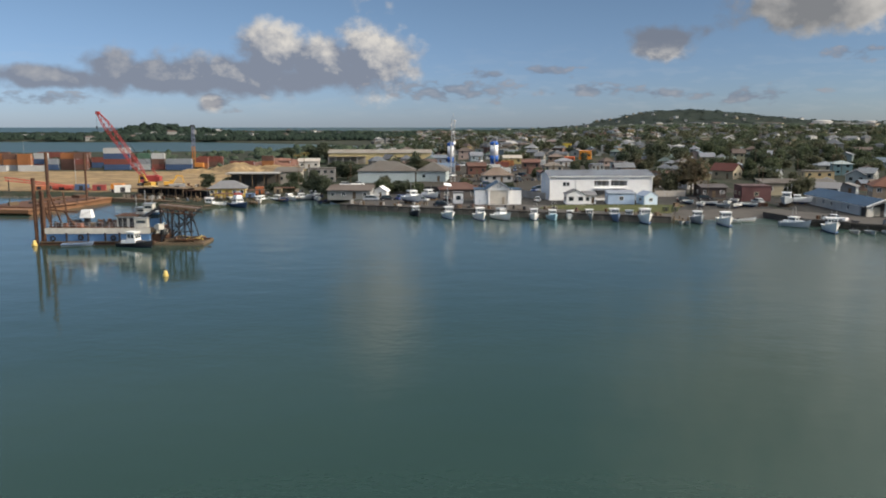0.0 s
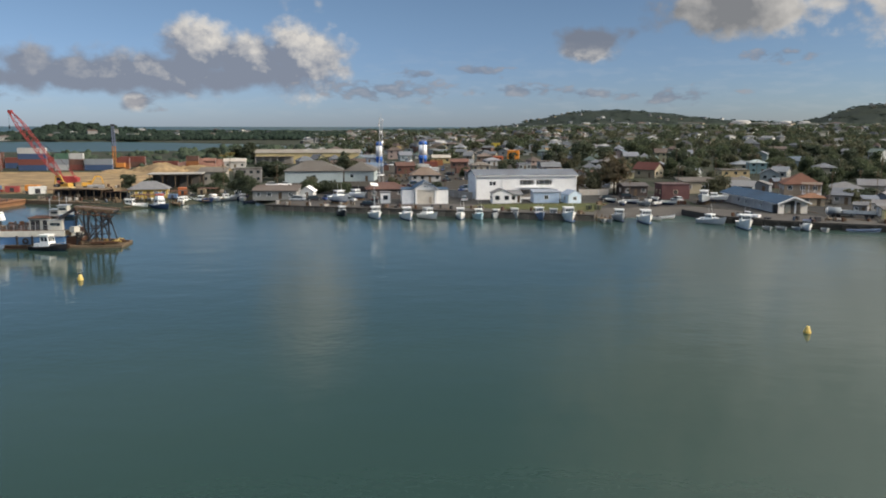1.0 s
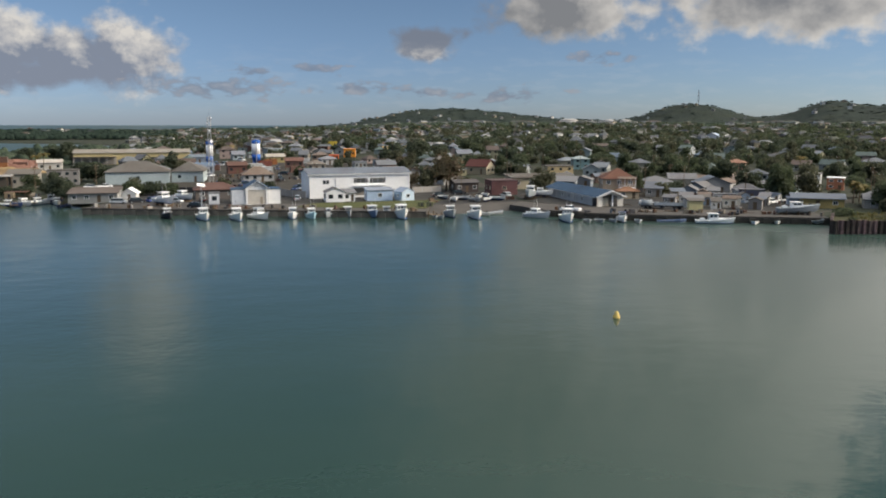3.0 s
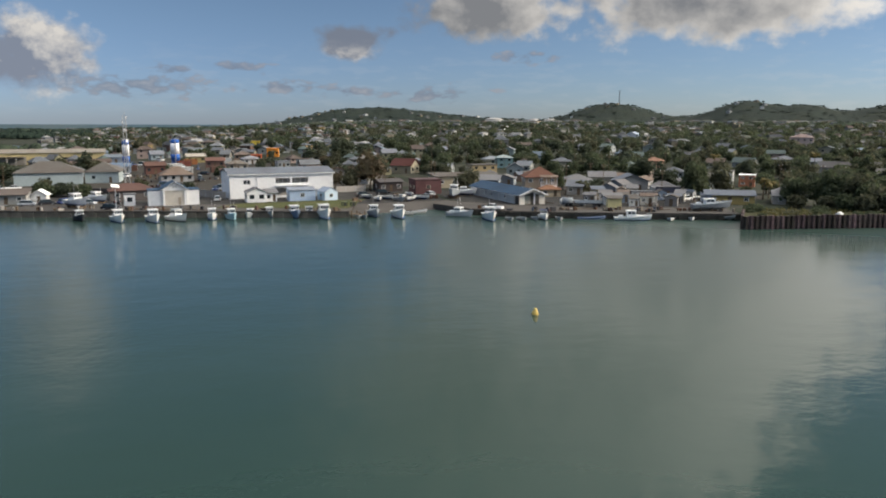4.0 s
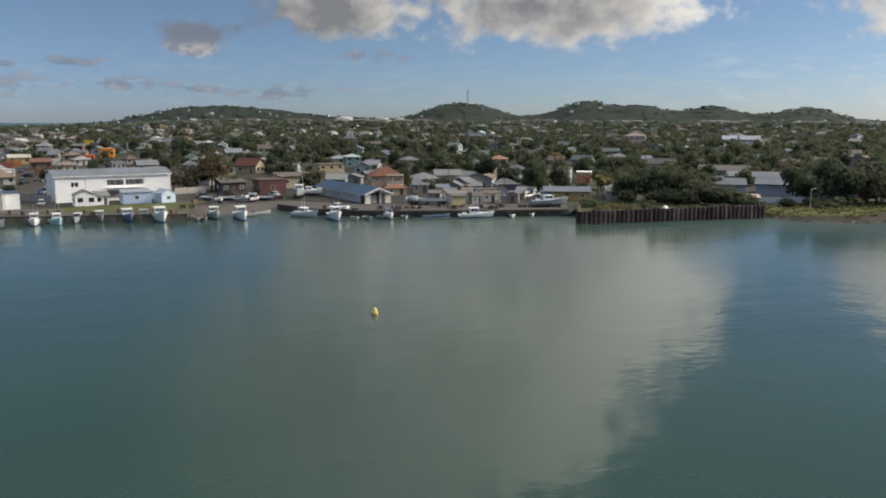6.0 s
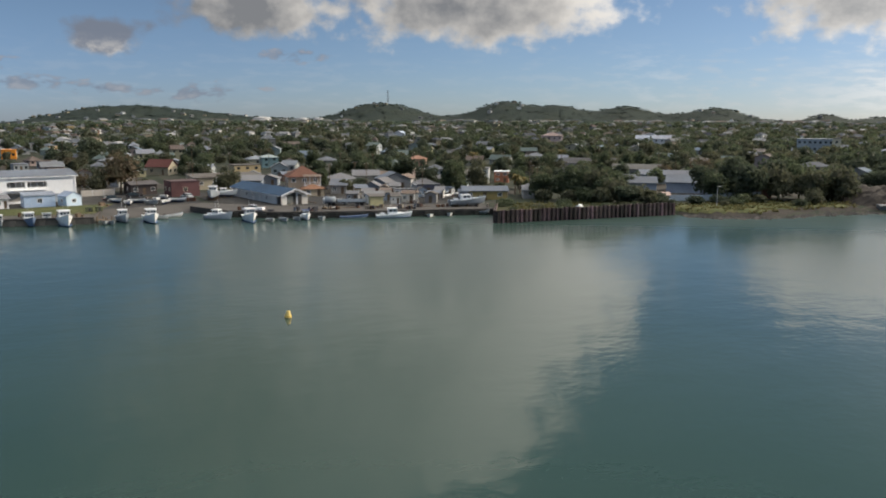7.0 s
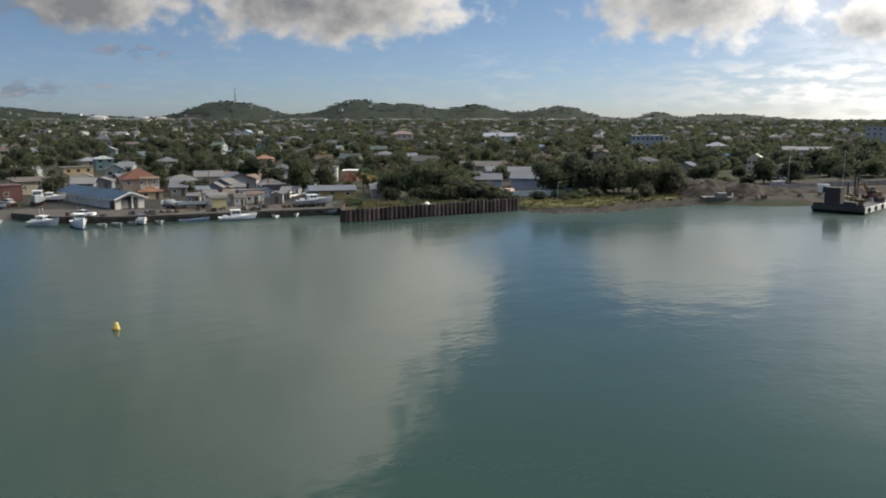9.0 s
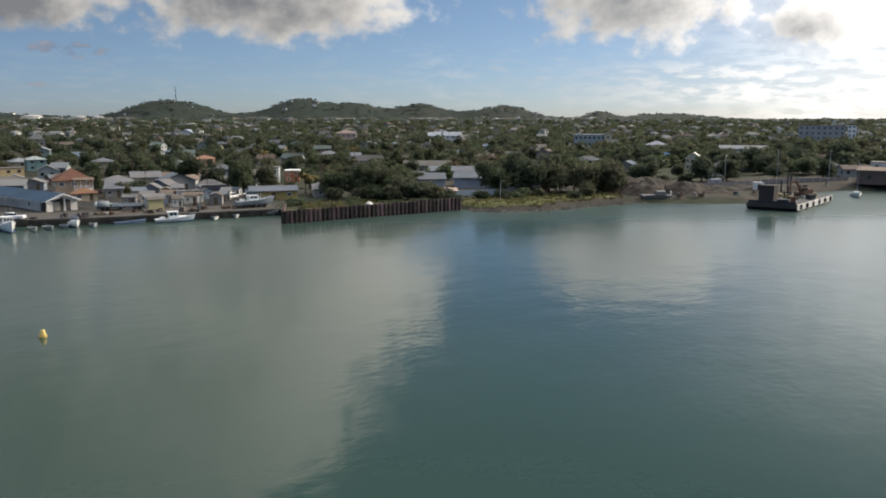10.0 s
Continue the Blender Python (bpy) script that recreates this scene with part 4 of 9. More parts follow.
def warehouse():
    """Long white store with an upper loggia and low grey roof."""
    w, d, h = 30.0, 13.0, 7.0
    top = thing("warehouse", pose(65.8, 235.0, 1.5, 0, 0, 1.5), "long white two-storey harbour warehouse with grey metal roof", "warehouse")
    c = [(-w / 2, -d / 2), (w / 2, -d / 2), (w / 2, d / 2), (-w / 2, d / 2)]
    front, right, back, left = [(c[k], c[(k + 1) % 4]) for k in range(4)]
    f = Form()
    win = [(4.0, 4.7), (5.0, 5.7)]
    log = [(13.0, 17.3), (17.9, 22.6)]
    holes = [(a, b, 4.4, 5.5) for a, b in win] + [(a, b, 3.9, 5.9) for a, b in log] + [(13.0, 17.6, 0.9, 2.9), (24.2, 25.4, 0.35, 2.5)]
    wall_run(f, *front, -0.3, h, holes, 0.25)
    wall_run(f, *right, -0.3, h, [(3.0, 4.1, 4.4, 5.5), (8.0, 9.1, 4.4, 5.5)], 0.25)
    wall_run(f, *back, -0.3, h, (), 0.25)
    wall_run(f, *left, -0.3, h, [(5, 6, 4.4, 5.5)], 0.25)
    for sx in (-1, 1):
        X = sx * w / 2
        f.add([(X, -d / 2, h), (X, d / 2, h), (X, 0, h + 1.26)], [(0, 1, 2) if sx > 0 else (2, 1, 0)])
    part("wall", f, M_WHITE, top)
    part("roof", roof_form("gable_x", w, d, h, 1.3, 0.5), C_ROOF_SLATE, top, "low-pitched blue-grey sheet metal roof")
    part("eaves_board", Form().box(0, -d / 2 - 0.52, h - 0.32, w + 1.0, 0.05, 0.24), M_TRIM, top)
    for a, b in win:
        put_window(top, front, a, 4.1, b - a, 1.1, M_STEEL)
    for a, b in log:
        lg = part("loggia", Form().box((a + b) / 2 - w / 2, -d / 2 + 1.4, 3.5, b - a, 0.1, 2.3), C_OLD, top)
        for k in range(3):
            part("mullion", Form().box(a - w / 2 + (b - a) * (k + 0.5) / 3, -d / 2 + 0.12, 3.6, 0.09, 0.09, 2.0), M_TRIM, lg)
        part("rail", Form().box((a + b) / 2 - w / 2, -d / 2 + 0.06, 3.6, b - a, 0.06, 0.55), M_TRIM, lg)
    part("balcony_slab", Form().box(17.8 - w / 2, -d / 2 - 0.35, 3.36, 9.8, 0.7, 0.22), M_WHITE, top)
    part("canopy", Form().box(15.3 - w / 2, -d / 2 - 0.7, 2.75, 5.2, 1.4, 0.12), C_ROOF_GREY, top)
    part("roller_door", Form().box(15.3 - w / 2, -d / 2 + 0.2, 0.6, 4.6, 0.06, 2.05), C_OLD, top)
    put_door(top, front, 24.2, 0.05, 1.2, 2.15, paint(0.3, 0.33, 0.36))
    put_window(top, right, 3.0, 4.1, 1.1, 1.1, M_STEEL)
    put_window(top, right, 8.0, 4.1, 1.1, 1.1, M_STEEL)
    for x in (-w / 2 + 0.25, -7.2, w / 2 - 0.25):
        part("downpipe", Form().tube((x, -d / 2 - 0.08, 0), (x, -d / 2 - 0.08, h - 0.3), 0.06), M_TRIM, top)


warehouse()


C_DOOR = paint(0.58, 0.54, 0.47)


def gate_building():
    """White landing hall: gabled middle with a wide door between two lower wings."""
    top = thing("landing_hall", pose(35.2, 219.5, 1.53, 0, 0, -1), "white gabled landing hall with blue metal roofs", "hall")
    for x0, x1 in ((-6.3, -2.95), (3.15, 6.3)):
        f = Form()
        c = [(x0, -2.6), (x1, -2.6), (x1, 4.2), (x0, 4.2)]
        for k in range(4):
            wall_run(f, c[k], c[(k + 1) % 4], -0.3, 3.9, (), 0.2)
        part("wing_wall", f, M_WHITE, top)
    f = Form()
    c = [(-2.8, -3.4), (3.0, -3.4), (3.0, 5.0), (-2.8, 5.0)]
    for k in range(4):
        wall_run(f, c[k], c[(k + 1) % 4], -0.3, 4.3, [(0.5, 5.3, 0.32, 4.2)] if k == 0 else (), 0.25)
    for Y, sy in ((-3.4, -1), (5.0, 1)):
        f.add([(-2.8, Y, 4.3), (3.0, Y, 4.3), (0.1, Y, 6.0)], [(0, 1, 2) if sy < 0 else (2, 1, 0)])
    part("wall", f, M_WHITE, top)
    g = part("roller_door", Form().box(0.1, -3.2, 0.05, 4.8, 0.08, 3.85), C_DOOR, top, "cream ribbed roller door")
    slat = Form().box(0, 0, 0, 4.76, 0.03, 0.2).mesh("slat", C_DOOR)
    for k in range(13):
        o = part("slat", slat, C_DOOR, g)
        o.location = (0.1, -3.25, 0.1 + k * 0.28)
    part("wicket_door", Form().box(1.3, -3.3, 0.05, 0.7, 0.05, 2.0), paint(0.35, 0.3, 0.24), top)
    r = roof_form("gable_y", 5.8, 8.6, 4.3, 1.7, 0.4)
    r.v = [(x + 0.1, y + 0.8, z) for x, y, z in r.v]
    part("roof", r, C_ROOF_BLUE, top, "steep blue sheet metal roof")
    for s in (-1, 1):
        part("wing_roof", Form().box(s * 4.4, 0.9, 3.92, 4.3, 7.2, 0.16), C_ROOF_BLUE, top)
        part("gable_vent", Form().box(0.1 + s * 0.3, -3.42, 4.75, 0.45, 0.06, 0.18), M_STEEL, top)
    part("barge_board", Form().beam((-3.3, -3.85, 4.1), (0.1, -3.85, 6.12), 0.08, 0.24).beam((3.5, -3.85, 4.1), (0.1, -3.85, 6.12), 0.08, 0.24), M_TRIM, top)
    part("downpipe", Form().tube((-2.95, -2.75, 0), (-2.95, -2.75, 3.8), 0.06), C_WALL_BLUE, top)


gate_building()

house("kiosk", 24.4, 221, 2.7, 2.6, 2.9, 0, M_WHITE, C_ROOF_GREY, "flat", 0.1, "small white kiosk with a dark hatch", "kiosk", front=1, side=1, door=False, frame_mat=M_STEEL)
house("store_shed", 25.5, 238.5, 11.5, 7, 2.9, 2, paint(0.125, 0.109, 0.101), C_ROOF_RED, "hip", 1.7, "dark shed with rust-red metal roof", "shed", front=3)
house("brown_hip_house", 43.2, 301, 11.0, 8.5, 2.7, 0, paint(0.39, 0.39, 0.382), C_ROOF_BROWN, "hip", 2.6, "pale house with a brown hipped roof", "house", front=4)
house("quay_cottage", 56.5, 219, 5.2, 5.0, 2.7, -2, M_WHITE, C_ROOF_GREY, "gable_y", 1.15, "small white cottage with grey gable roof", "cottage", front=2, side=2, door=False, frame_mat=M_STEEL, over=0.2)
house("cottage_annex", 60.6, 219.5, 3.0, 4.0, 2.4, -2, M_WHITE, C_ROOF_GREY, "shed", 0.7, "low white annex with a glazed door", "annex", front=2, side=1, frame_mat=M_STEEL)
house("blue_store", 69.0, 218.8, 7.2, 5.0, 2.9, -3, paint(0.42, 0.53, 0.67), sheet(0.20, 0.23, 0.27), "shed", 0.5, "light blue store hut with low grey roof", "hut", front=1, side=1, door=False, over=0.2)
house("blue_hut", 76.0, 216.8, 4.0, 4.4, 2.4, 14, paint(0.52, 0.63, 0.72), sheet(0.30, 0.36, 0.44), "gable_y", 1.1, "small pale blue hut with gabled roof", "hut", front=1, side=1, door=False, over=0.15)


def long_hall():
    """Fish market hall: long blue roof, open gabled porch to the quay."""
    w, d, h = 7.4, 34.0, 2.6
    top = thing("market_hall", pose(123.6, 200.5, 1.5, 0, 0, -3), "long grey-blue market hall with faded blue metal roof", "hall")
    c = [(-w / 2, -d / 2 + 3.2), (w / 2, -d / 2 + 3.2), (w / 2, d / 2), (-w / 2, d / 2)]
    f = Form()
    spots = [2.0, 6.0, 10.5, 15.0, 19.5, 24.0]
    for k in range(4):
        if k == 3:
            holes = [(a, a + 1.1, 0.35 if i in (1, 4) else 1.2, 2.25) for i, a in enumerate(spots)]
        elif k == 0:
            holes = [(2.6, 4.4, 0.32, 2.5)]
        elif k == 1:
            holes = [(a, a + 1.2, 1.2, 2.25) for a in spots]
        else:
            holes = ()
        wall_run(f, c[k], c[(k + 1) % 4], -0.3, h, holes, 0.22)
    part("wall", f, paint(0.43, 0.44, 0.44, stain=0.5), top)
    for i, a in enumerate(spots):
        if i in (1, 4):
            put_door(top, (c[3], c[0]), a, 0.05, 1.1, 1.9, paint(0.5, 0.5, 0.48))
        else:
            put_window(top, (c[3], c[0]), a, 0.9, 1.1, 1.05, M_TRIM)
        put_window(top, (c[1], c[2]), a, 0.9, 1.2, 1.05, M_TRIM)
    g = Form()
    Y = -d / 2
    for x in (-w / 2 + 0.75, w / 2 - 0.75):
        wall_run(g, (x - 0.75, Y), (x + 0.75, Y), -0.3, h, (), 0.35)
    for s_ in (-1, 1):
        quad = [(s_ * w / 2, Y, h), (s_ * 1.9, Y, h), (0, Y, h + 0.65), (0, Y, h + 1.4)]
        back = [(x, Y + 0.3, z) for x, _, z in quad]
        g.add(quad + back, [(0, 1, 2, 3), (7, 6, 5, 4), (1, 5, 6, 2), (0, 3, 7, 4), (0, 4, 5, 1)])
    part("porch_wall", g, paint(0.74, 0.70, 0.62), top, "white gabled porch with an open arch")
    # dark sheet over the back wall puts the porch's inner shade into colour
    part("porch_back", Form().box(0, Y + 3.1, 0, w - 0.5, 0.12, h + 0.3), paint(0.13, 0.125, 0.12), top, "back of the porch painted dark for its inner shade")
    part("kiosk_block", Form().box(-0.5, Y + 2.2, 0, 1.5, 1.2, 2.1), paint(0.66, 0.6, 0.48), top, "cream kiosk block")
    part("column", Form().box(0.75, Y + 0.3, 0, 0.32, 0.32, h + 0.7), M_WHITE, top)
    part("roof", roof_form("gable_y", w, d + 0.3, h, 1.5, 0.6, 0.16), C_ROOF_BLUE, top, "faded blue sheet metal roof")
    part("barge_board", Form().beam((-w / 2 - 0.6, Y - 0.82, h - 0.15), (0, Y - 0.82, h + 1.57), 0.1, 0.3).beam((w / 2 + 0.6, Y - 0.82, h - 0.15), (0, Y - 0.82, h + 1.57), 0.1, 0.3), M_TRIM, top)
    part("gutter", Form().box(-w / 2 - 0.62, 0, h - 0.28, 0.14, d, 0.14), M_TRIM, top)


long_hall()

house("red_shed", 109.5, 227, 8.2, 7, 4.2, -4, paint(0.135, 0.066, 0.064, stain=0.7), paint(0.09, 0.055, 0.052), "flat", 0.1, "dark red flat-roofed block with cream hatch", "shed", front=1, side=2, door=False, frame_mat=C_CREAM)
house("dark_shed", 101.5, 239, 7.5, 7, 3.0, 0, paint(0.068, 0.055, 0.052), sheet(0.085, 0.08, 0.08), "gable_x", 0.8, "low dark shed beside the red block", "shed", front=3)
house("tan_block", 130.5, 245, 22, 8, 3.6, -4, paint(0.40, 0.35, 0.25), C_ROOF_TAN, "shed", 0.8, "long tan flat block with grey roof", "building", front=5)
house("tan_upper_block", 153.5, 279, 10, 8, 4.6, -6, paint(0.406, 0.312, 0.172), C_ROOF_TAN, "flat", 0.1, "tan two-storey block with open balcony", "building", front=3, storeys=2)
house("red_roof_chapel", 133, 308, 9.5, 6.5, 3.2, -52, paint(0.328, 0.289, 0.211), sheet(0.11, 0.046, 0.038), "gable_x", 2.6, "cream house with a steep dark red roof", "house", front=2, side=2)
house("teal_house", 186, 323, 7, 8, 4.6, -18, paint(0.21, 0.32, 0.32), sheet(0.29, 0.35, 0.35), "hip", 1.2, "teal two-storey house with a pale roof", "house", storeys=2)
_villa = house("orange_roof_house", 141.5, 213, 9.6, 9.6, 5.4, -22, paint(0.36, 0.28, 0.2), C_ROOF_ORANGE, "hip", 2.9, "two-storey ochre house with orange hipped roof", "house", storeys=2, front=3, side=3)
part("balcony", Form().box(2.2, -5.45, 2.6, 4.8, 1.3, 0.18), M_WHITE, _villa, "white balcony slab")
part("balcony_rail", Form().box(2.2, -6.05, 3.5, 4.8, 0.08, 0.1).box(2.2, -6.05, 3.15, 4.8, 0.05, 0.06).box(2.2, -6.05, 2.85, 4.8, 0.05, 0.06), M_WHITE, _villa, "white balcony rail")
for _x in (-0.15, 1.42, 2.98, 4.55):
    part("post", Form().box(_x, -6.02, -0.2, 0.16, 0.16, 5.5), M_WHITE, _villa)
part("balcony_roof", Form().add([(-0.5, -6.4, 5.25), (4.9, -6.4, 5.25), (4.9, -4.7, 5.8), (-0.5, -4.7, 5.8), (-0.5, -6.4, 5.37), (4.9, -6.4, 5.37), (4.9, -4.7, 5.92), (-0.5, -4.7, 5.92)],
                                [(3, 2, 1, 0), (4, 5, 6, 7), (0, 1, 5, 4), (1, 2, 6, 5), (2, 3, 7, 6), (3, 0, 4, 7)]), C_ROOF_BROWN, _villa)
house("orange_lean_to", 139.5, 203.5, 6, 4.5, 2.3, -22, paint(0.484, 0.39, 0.265), sheet(0.19, 0.105, 0.065), "hip", 1.0, "low annex with a faded orange roof", "annex", front=2)
house("cream_box_hut", 138.4, 169.0, 3.4, 3.6, 2.5, -28, paint(0.72, 0.62, 0.32), C_ROOF_TAN, "shed", 0.3, "cream box hut with pale yellow wall", "hut", front=0, side=0, door=False)
house("white_box_hut", 143.0, 176.5, 4.6, 4.0, 2.4, -28, paint(0.39, 0.406, 0.406), C_ROOF_GREY, "shed", 0.4, "grey-white box hut behind the quay", "hut", front=1, side=1, door=False)
house("white_snack_hut", 161, 187.5, 6.2, 3.0, 1.9, -30, M_WHITE, C_ROOF_GREY, "flat", 0.1, "low white hut with dark hatches", "hut", front=4, side=1, door=False, frame_mat=M_STEEL)
house("striped_shed", 169.5, 187, 6.8, 4.0, 3.0, -34, paint(0.101, 0.101, 0.133), C_ROOF_GREY, "flat", 0.1, "shed with blue, white and maroon panels", "shed", front=3, side=1, frame_mat=paint(0.234, 0.0468, 0.0468))
house("grey_house", 171.5, 224, 8.5, 8, 3.6, -30, paint(0.328, 0.312, 0.265), C_ROOF_GREY, "gable_x", 1.6, "grey house with a pale sheet roof", "house")
house("white_gable_house", 173.5, 211, 9.5, 8, 3.2, -24, paint(0.343, 0.335, 0.32), C_ROOF_SLATE, "gable_y", 2.0, "weathered house with white bargeboards", "house", over=0.7)
house("pale_house", 160, 221, 9, 8, 3.4, -24, paint(0.406, 0.382, 0.359), C_ROOF_GREY, "hip", 1.5, "pale bungalow with a grey roof", "house")
house("brick_house", 152, 232, 9, 8, 3.6, -24, paint(0.265, 0.172, 0.133), C_ROOF_BROWN, "gable_x", 1.6, "brown house with a rusty roof", "house")
house("yellow_gable_house", 174, 167, 12.5, 6, 2.4, -36, paint(0.34, 0.26, 0.10), C_ROOF_SLATE, "gable_x", 1.1, "low house with grey roof and yellow gable", "house")
house("back_shack", 188, 160, 8, 6, 2.3, -40, C_OLD, C_ROOF_GREY, "gable_x", 1.2, "grey weathered timber shack", "shack")
house("garden_shack", 193, 166, 6, 6, 2.6, -44, C_OLD, C_ROOF_GREY, "gable_y", 1.3, "grey weathered timber shack", "shack")
house("orange_block", 218, 207, 5.0, 5.5, 3.7, -46, paint(0.34, 0.145, 0.085), M_WHITE, "flat", 0.1, "orange-walled house with white upper balcony", "house", storeys=2, front=2)
house("white_upper_house", 209.5, 208, 5.0, 7, 5.2, -46, paint(0.484, 0.484, 0.468), C_ROOF_GREY, "flat", 0.1, "white two-storey house with flat roof", "house", storeys=2, front=2)
house("tan_cottage", 243, 290, 8, 7, 3.6, -40, paint(0.359, 0.234, 0.156), sheet(0.265, 0.156, 0.109), "hip", 1.4, "tan cottage with a faded red roof", "house")
house("wedge_house", 417, 545, 18, 12, 4.5, -50, paint(0.515, 0.523, 0.53), sheet(0.296, 0.351, 0.421), "gable_y", 4.0, "large pale house with a steep blue-grey roof", "house", storeys=2)
house("grey_long_shed", 287, 226, 22, 12, 3.2, -50, paint(0.343, 0.351, 0.359), sheet(0.07, 0.072, 0.075), "gable_x", 2.0, "long grey metal shed with pale roof", "shed", front=4)
house("grey_yard_shed", 270, 188, 18, 11, 3.6, -52, paint(0.19, 0.2, 0.19), sheet(0.10, 0.098, 0.09), "gable_x", 1.6, "grey corrugated industrial shed", "shed", front=4)
house("long_metal_shed", 228, 156, 12, 10, 3.0, -48, paint(0.26, 0.30, 0.35, stain=0.5), sheet(0.11, 0.12, 0.135), "gable_x", 1.6, "blue-grey corrugated metal shed", "shed", front=1, side=1, door=False)
house("low_metal_shed", 262, 168, 20, 10, 3.0, -56, paint(0.30, 0.34, 0.38, stain=0.5), sheet(0.14, 0.155, 0.175), "gable_x", 1.4, "low pale corrugated metal shed", "shed", front=1, side=1, door=False)
house("big_metal_shed", 241, 143, 17, 12, 3.2, -57, paint(0.28, 0.32, 0.38, stain=0.5), sheet(0.12, 0.135, 0.155), "gable_x", 2.0, "big blue-grey corrugated metal shed", "shed", front=0, side=0, door=False)
house("annex_metal_shed", 243, 128, 12, 10, 3.4, -58, paint(0.30, 0.35, 0.42, stain=0.5), sheet(0.125, 0.14, 0.165), "gable_x", 1.4, "pale blue metal shed beside the shore", "shed", front=0, side=0, door=False)
house("pink_hut", 204.5, 130, 5.6, 4.0, 2.1, -50, paint(0.406, 0.312, 0.265), sheet(0.359, 0.281, 0.242), "shed", 0.5, "pinkish hut at the end of the piling", "hut", front=2)
house("brown_shore_shed", 241, 121.5, 6.5, 5.5, 2.9, -60, paint(0.13, 0.06, 0.05, stain=0.6), sheet(0.296, 0.289, 0.273), "shed", 0.6, "dark red-brown shed with pale roof", "shed", front=1)
house("villa_mid", 452, 172, 11, 10, 5.4, -66, paint(0.359, 0.367, 0.39), sheet(0.257, 0.273, 0.312), "hip", 2.0, "grey two-storey villa with hipped roof", "house", storeys=2)
house("white_long_house", 503, 356, 24, 12, 5.6, -54, paint(0.562, 0.569, 0.577), sheet(0.26, 0.285, 0.32), "gable_x", 2.4, "long white house with a pale blue roof", "house", storeys=2, front=6)
house("white_long_wing", 520, 372, 14, 12, 6.4, -54, paint(0.562, 0.569, 0.577), sheet(0.328, 0.359, 0.406), "gable_y", 2.8, "white gabled wing with a grey roof", "house", storeys=2, front=4)
house("grey_school", 444, 207, 20, 11, 10.4, -64, paint(0.27, 0.31, 0.33), sheet(0.281, 0.304, 0.32), "flat", 0.1, "three-storey grey-blue public building", "building", storeys=3, front=8)
house("stair_tower", 441.5, 196, 4, 4, 11.0, -64, paint(0.515, 0.468, 0.343), M_CONC, "flat", 0.1, "cream stair tower on a public building", "tower", front=1, side=1, storeys=3, door=False)
house("yellow_veranda_house", 351, 113.5, 6.2, 7, 4.9, -72, paint(0.499, 0.468, 0.359), paint(0.515, 0.499, 0.452), "gable_y", 2.2, "cream two-storey house with white gable", "house", storeys=2, front=4, side=2)
house("blue_roof_row", 386, 141, 14, 8, 3.2, -70, paint(0.281, 0.312, 0.328), sheet(0.0936, 0.195, 0.359), "gable_x", 1.4, "low building with a bright blue roof", "building")
house("pink_block", 458, 412, 15, 12, 7.4, -48, paint(0.452, 0.359, 0.328), sheet(0.234, 0.187, 0.172), "hip", 2.2, "pink two-storey block with hipped roof", "building", storeys=2, front=4)
house("grey_tower_block", 609, 123, 28, 14, 13.2, -78, paint(0.32, 0.32, 0.33), M_CONC, "flat", 0.1, "four-storey grey slab building", "building", storeys=4, front=8)
house("slab_stair_tower", 610, 105, 5, 5, 13.6, -78, M_WHITE, M_CONC, "flat", 0.1, "white stair tower with open landings", "tower", storeys=5, front=2, side=2)
house("long_low_school", 428, 117, 26, 9, 5.6, -72, paint(0.328, 0.343, 0.351), sheet(0.2, 0.21, 0.22), "gable_x", 1.4, "long low grey school building", "building", storeys=2, front=8)
house("white_cottage_shore", 330, 96, 7, 6, 3.4, -70, M_WHITE, C_ROOF_GREY, "gable_y", 1.5, "small white cottage among trees", "house")
house("brick_wall_store", 327, 37, 22, 7, 4.3, -84, paint(0.13, 0.095, 0.085, stain=0.5), C_ROOF_BROWN, "shed", 0.8, "dark brick-red warehouse wall", "warehouse", front=3)
house("white_stepped_house", 349, 42, 12, 8, 5.6, -84, paint(0.546, 0.538, 0.515), C_ROOF_GREY, "flat", 0.1, "white stepped house behind a dark wall", "house", storeys=2)

# west side of the inlet
house("hip_warehouse", 2.0, 306, 21, 15, 4.4, 0, paint(0.35, 0.41, 0.42), C_ROOF_TAN, "hip", 3.4, "pale blue-grey warehouse with weathered hipped roof", "warehouse", front=1, side=1, door=False)
house("hip_warehouse_wing", 19.5, 309, 11, 13, 4.0, -8, paint(0.37, 0.43, 0.44), C_ROOF_TAN, "hip", 3.2, "pale warehouse wing with hipped roof", "warehouse", front=2, side=2)
yellow_store = house("yellow_long_store", -6, 443, 55, 14, 5.6, -1, paint(0.50, 0.41, 0.21), sheet(0.21, 0.195, 0.165), "gable_x", 1.6, "long yellow store with weathered pale metal roof", "warehouse", front=0, door=False, side=2)
part("strip_window", Form().box(9.5, -7.04, 2.5, 24, 0.1, 0.9), M_GLASS, yellow_store, "long dark strip window")
part("window_sill", Form().box(9.5, -7.12, 2.25, 24.4, 0.3, 0.18), M_CONC, yellow_store)
part("veranda_roof", Form().box(-17.5, -9.2, 3.7, 20, 4.4, 0.16), C_ROOF_TAN, yellow_store)
for k in range(6):
    part("veranda_post", Form().box(-27 + k * 3.8, -11.1, -0.2, 0.4, 0.4, 3.9), C_OLD, yellow_store)
part("veranda_back", Form().box(-17.5, -7.1, 0, 19.6, 0.1, 3.4), C_OLD, yellow_store)
house("yellow_house", -44, 244.5, 10.8, 7, 2.9, 6, paint(0.484, 0.359, 0.0936), C_ROOF_GREY, "hip", 2.0, "yellow waterside house with grey hipped roof", "house", front=5, side=2)
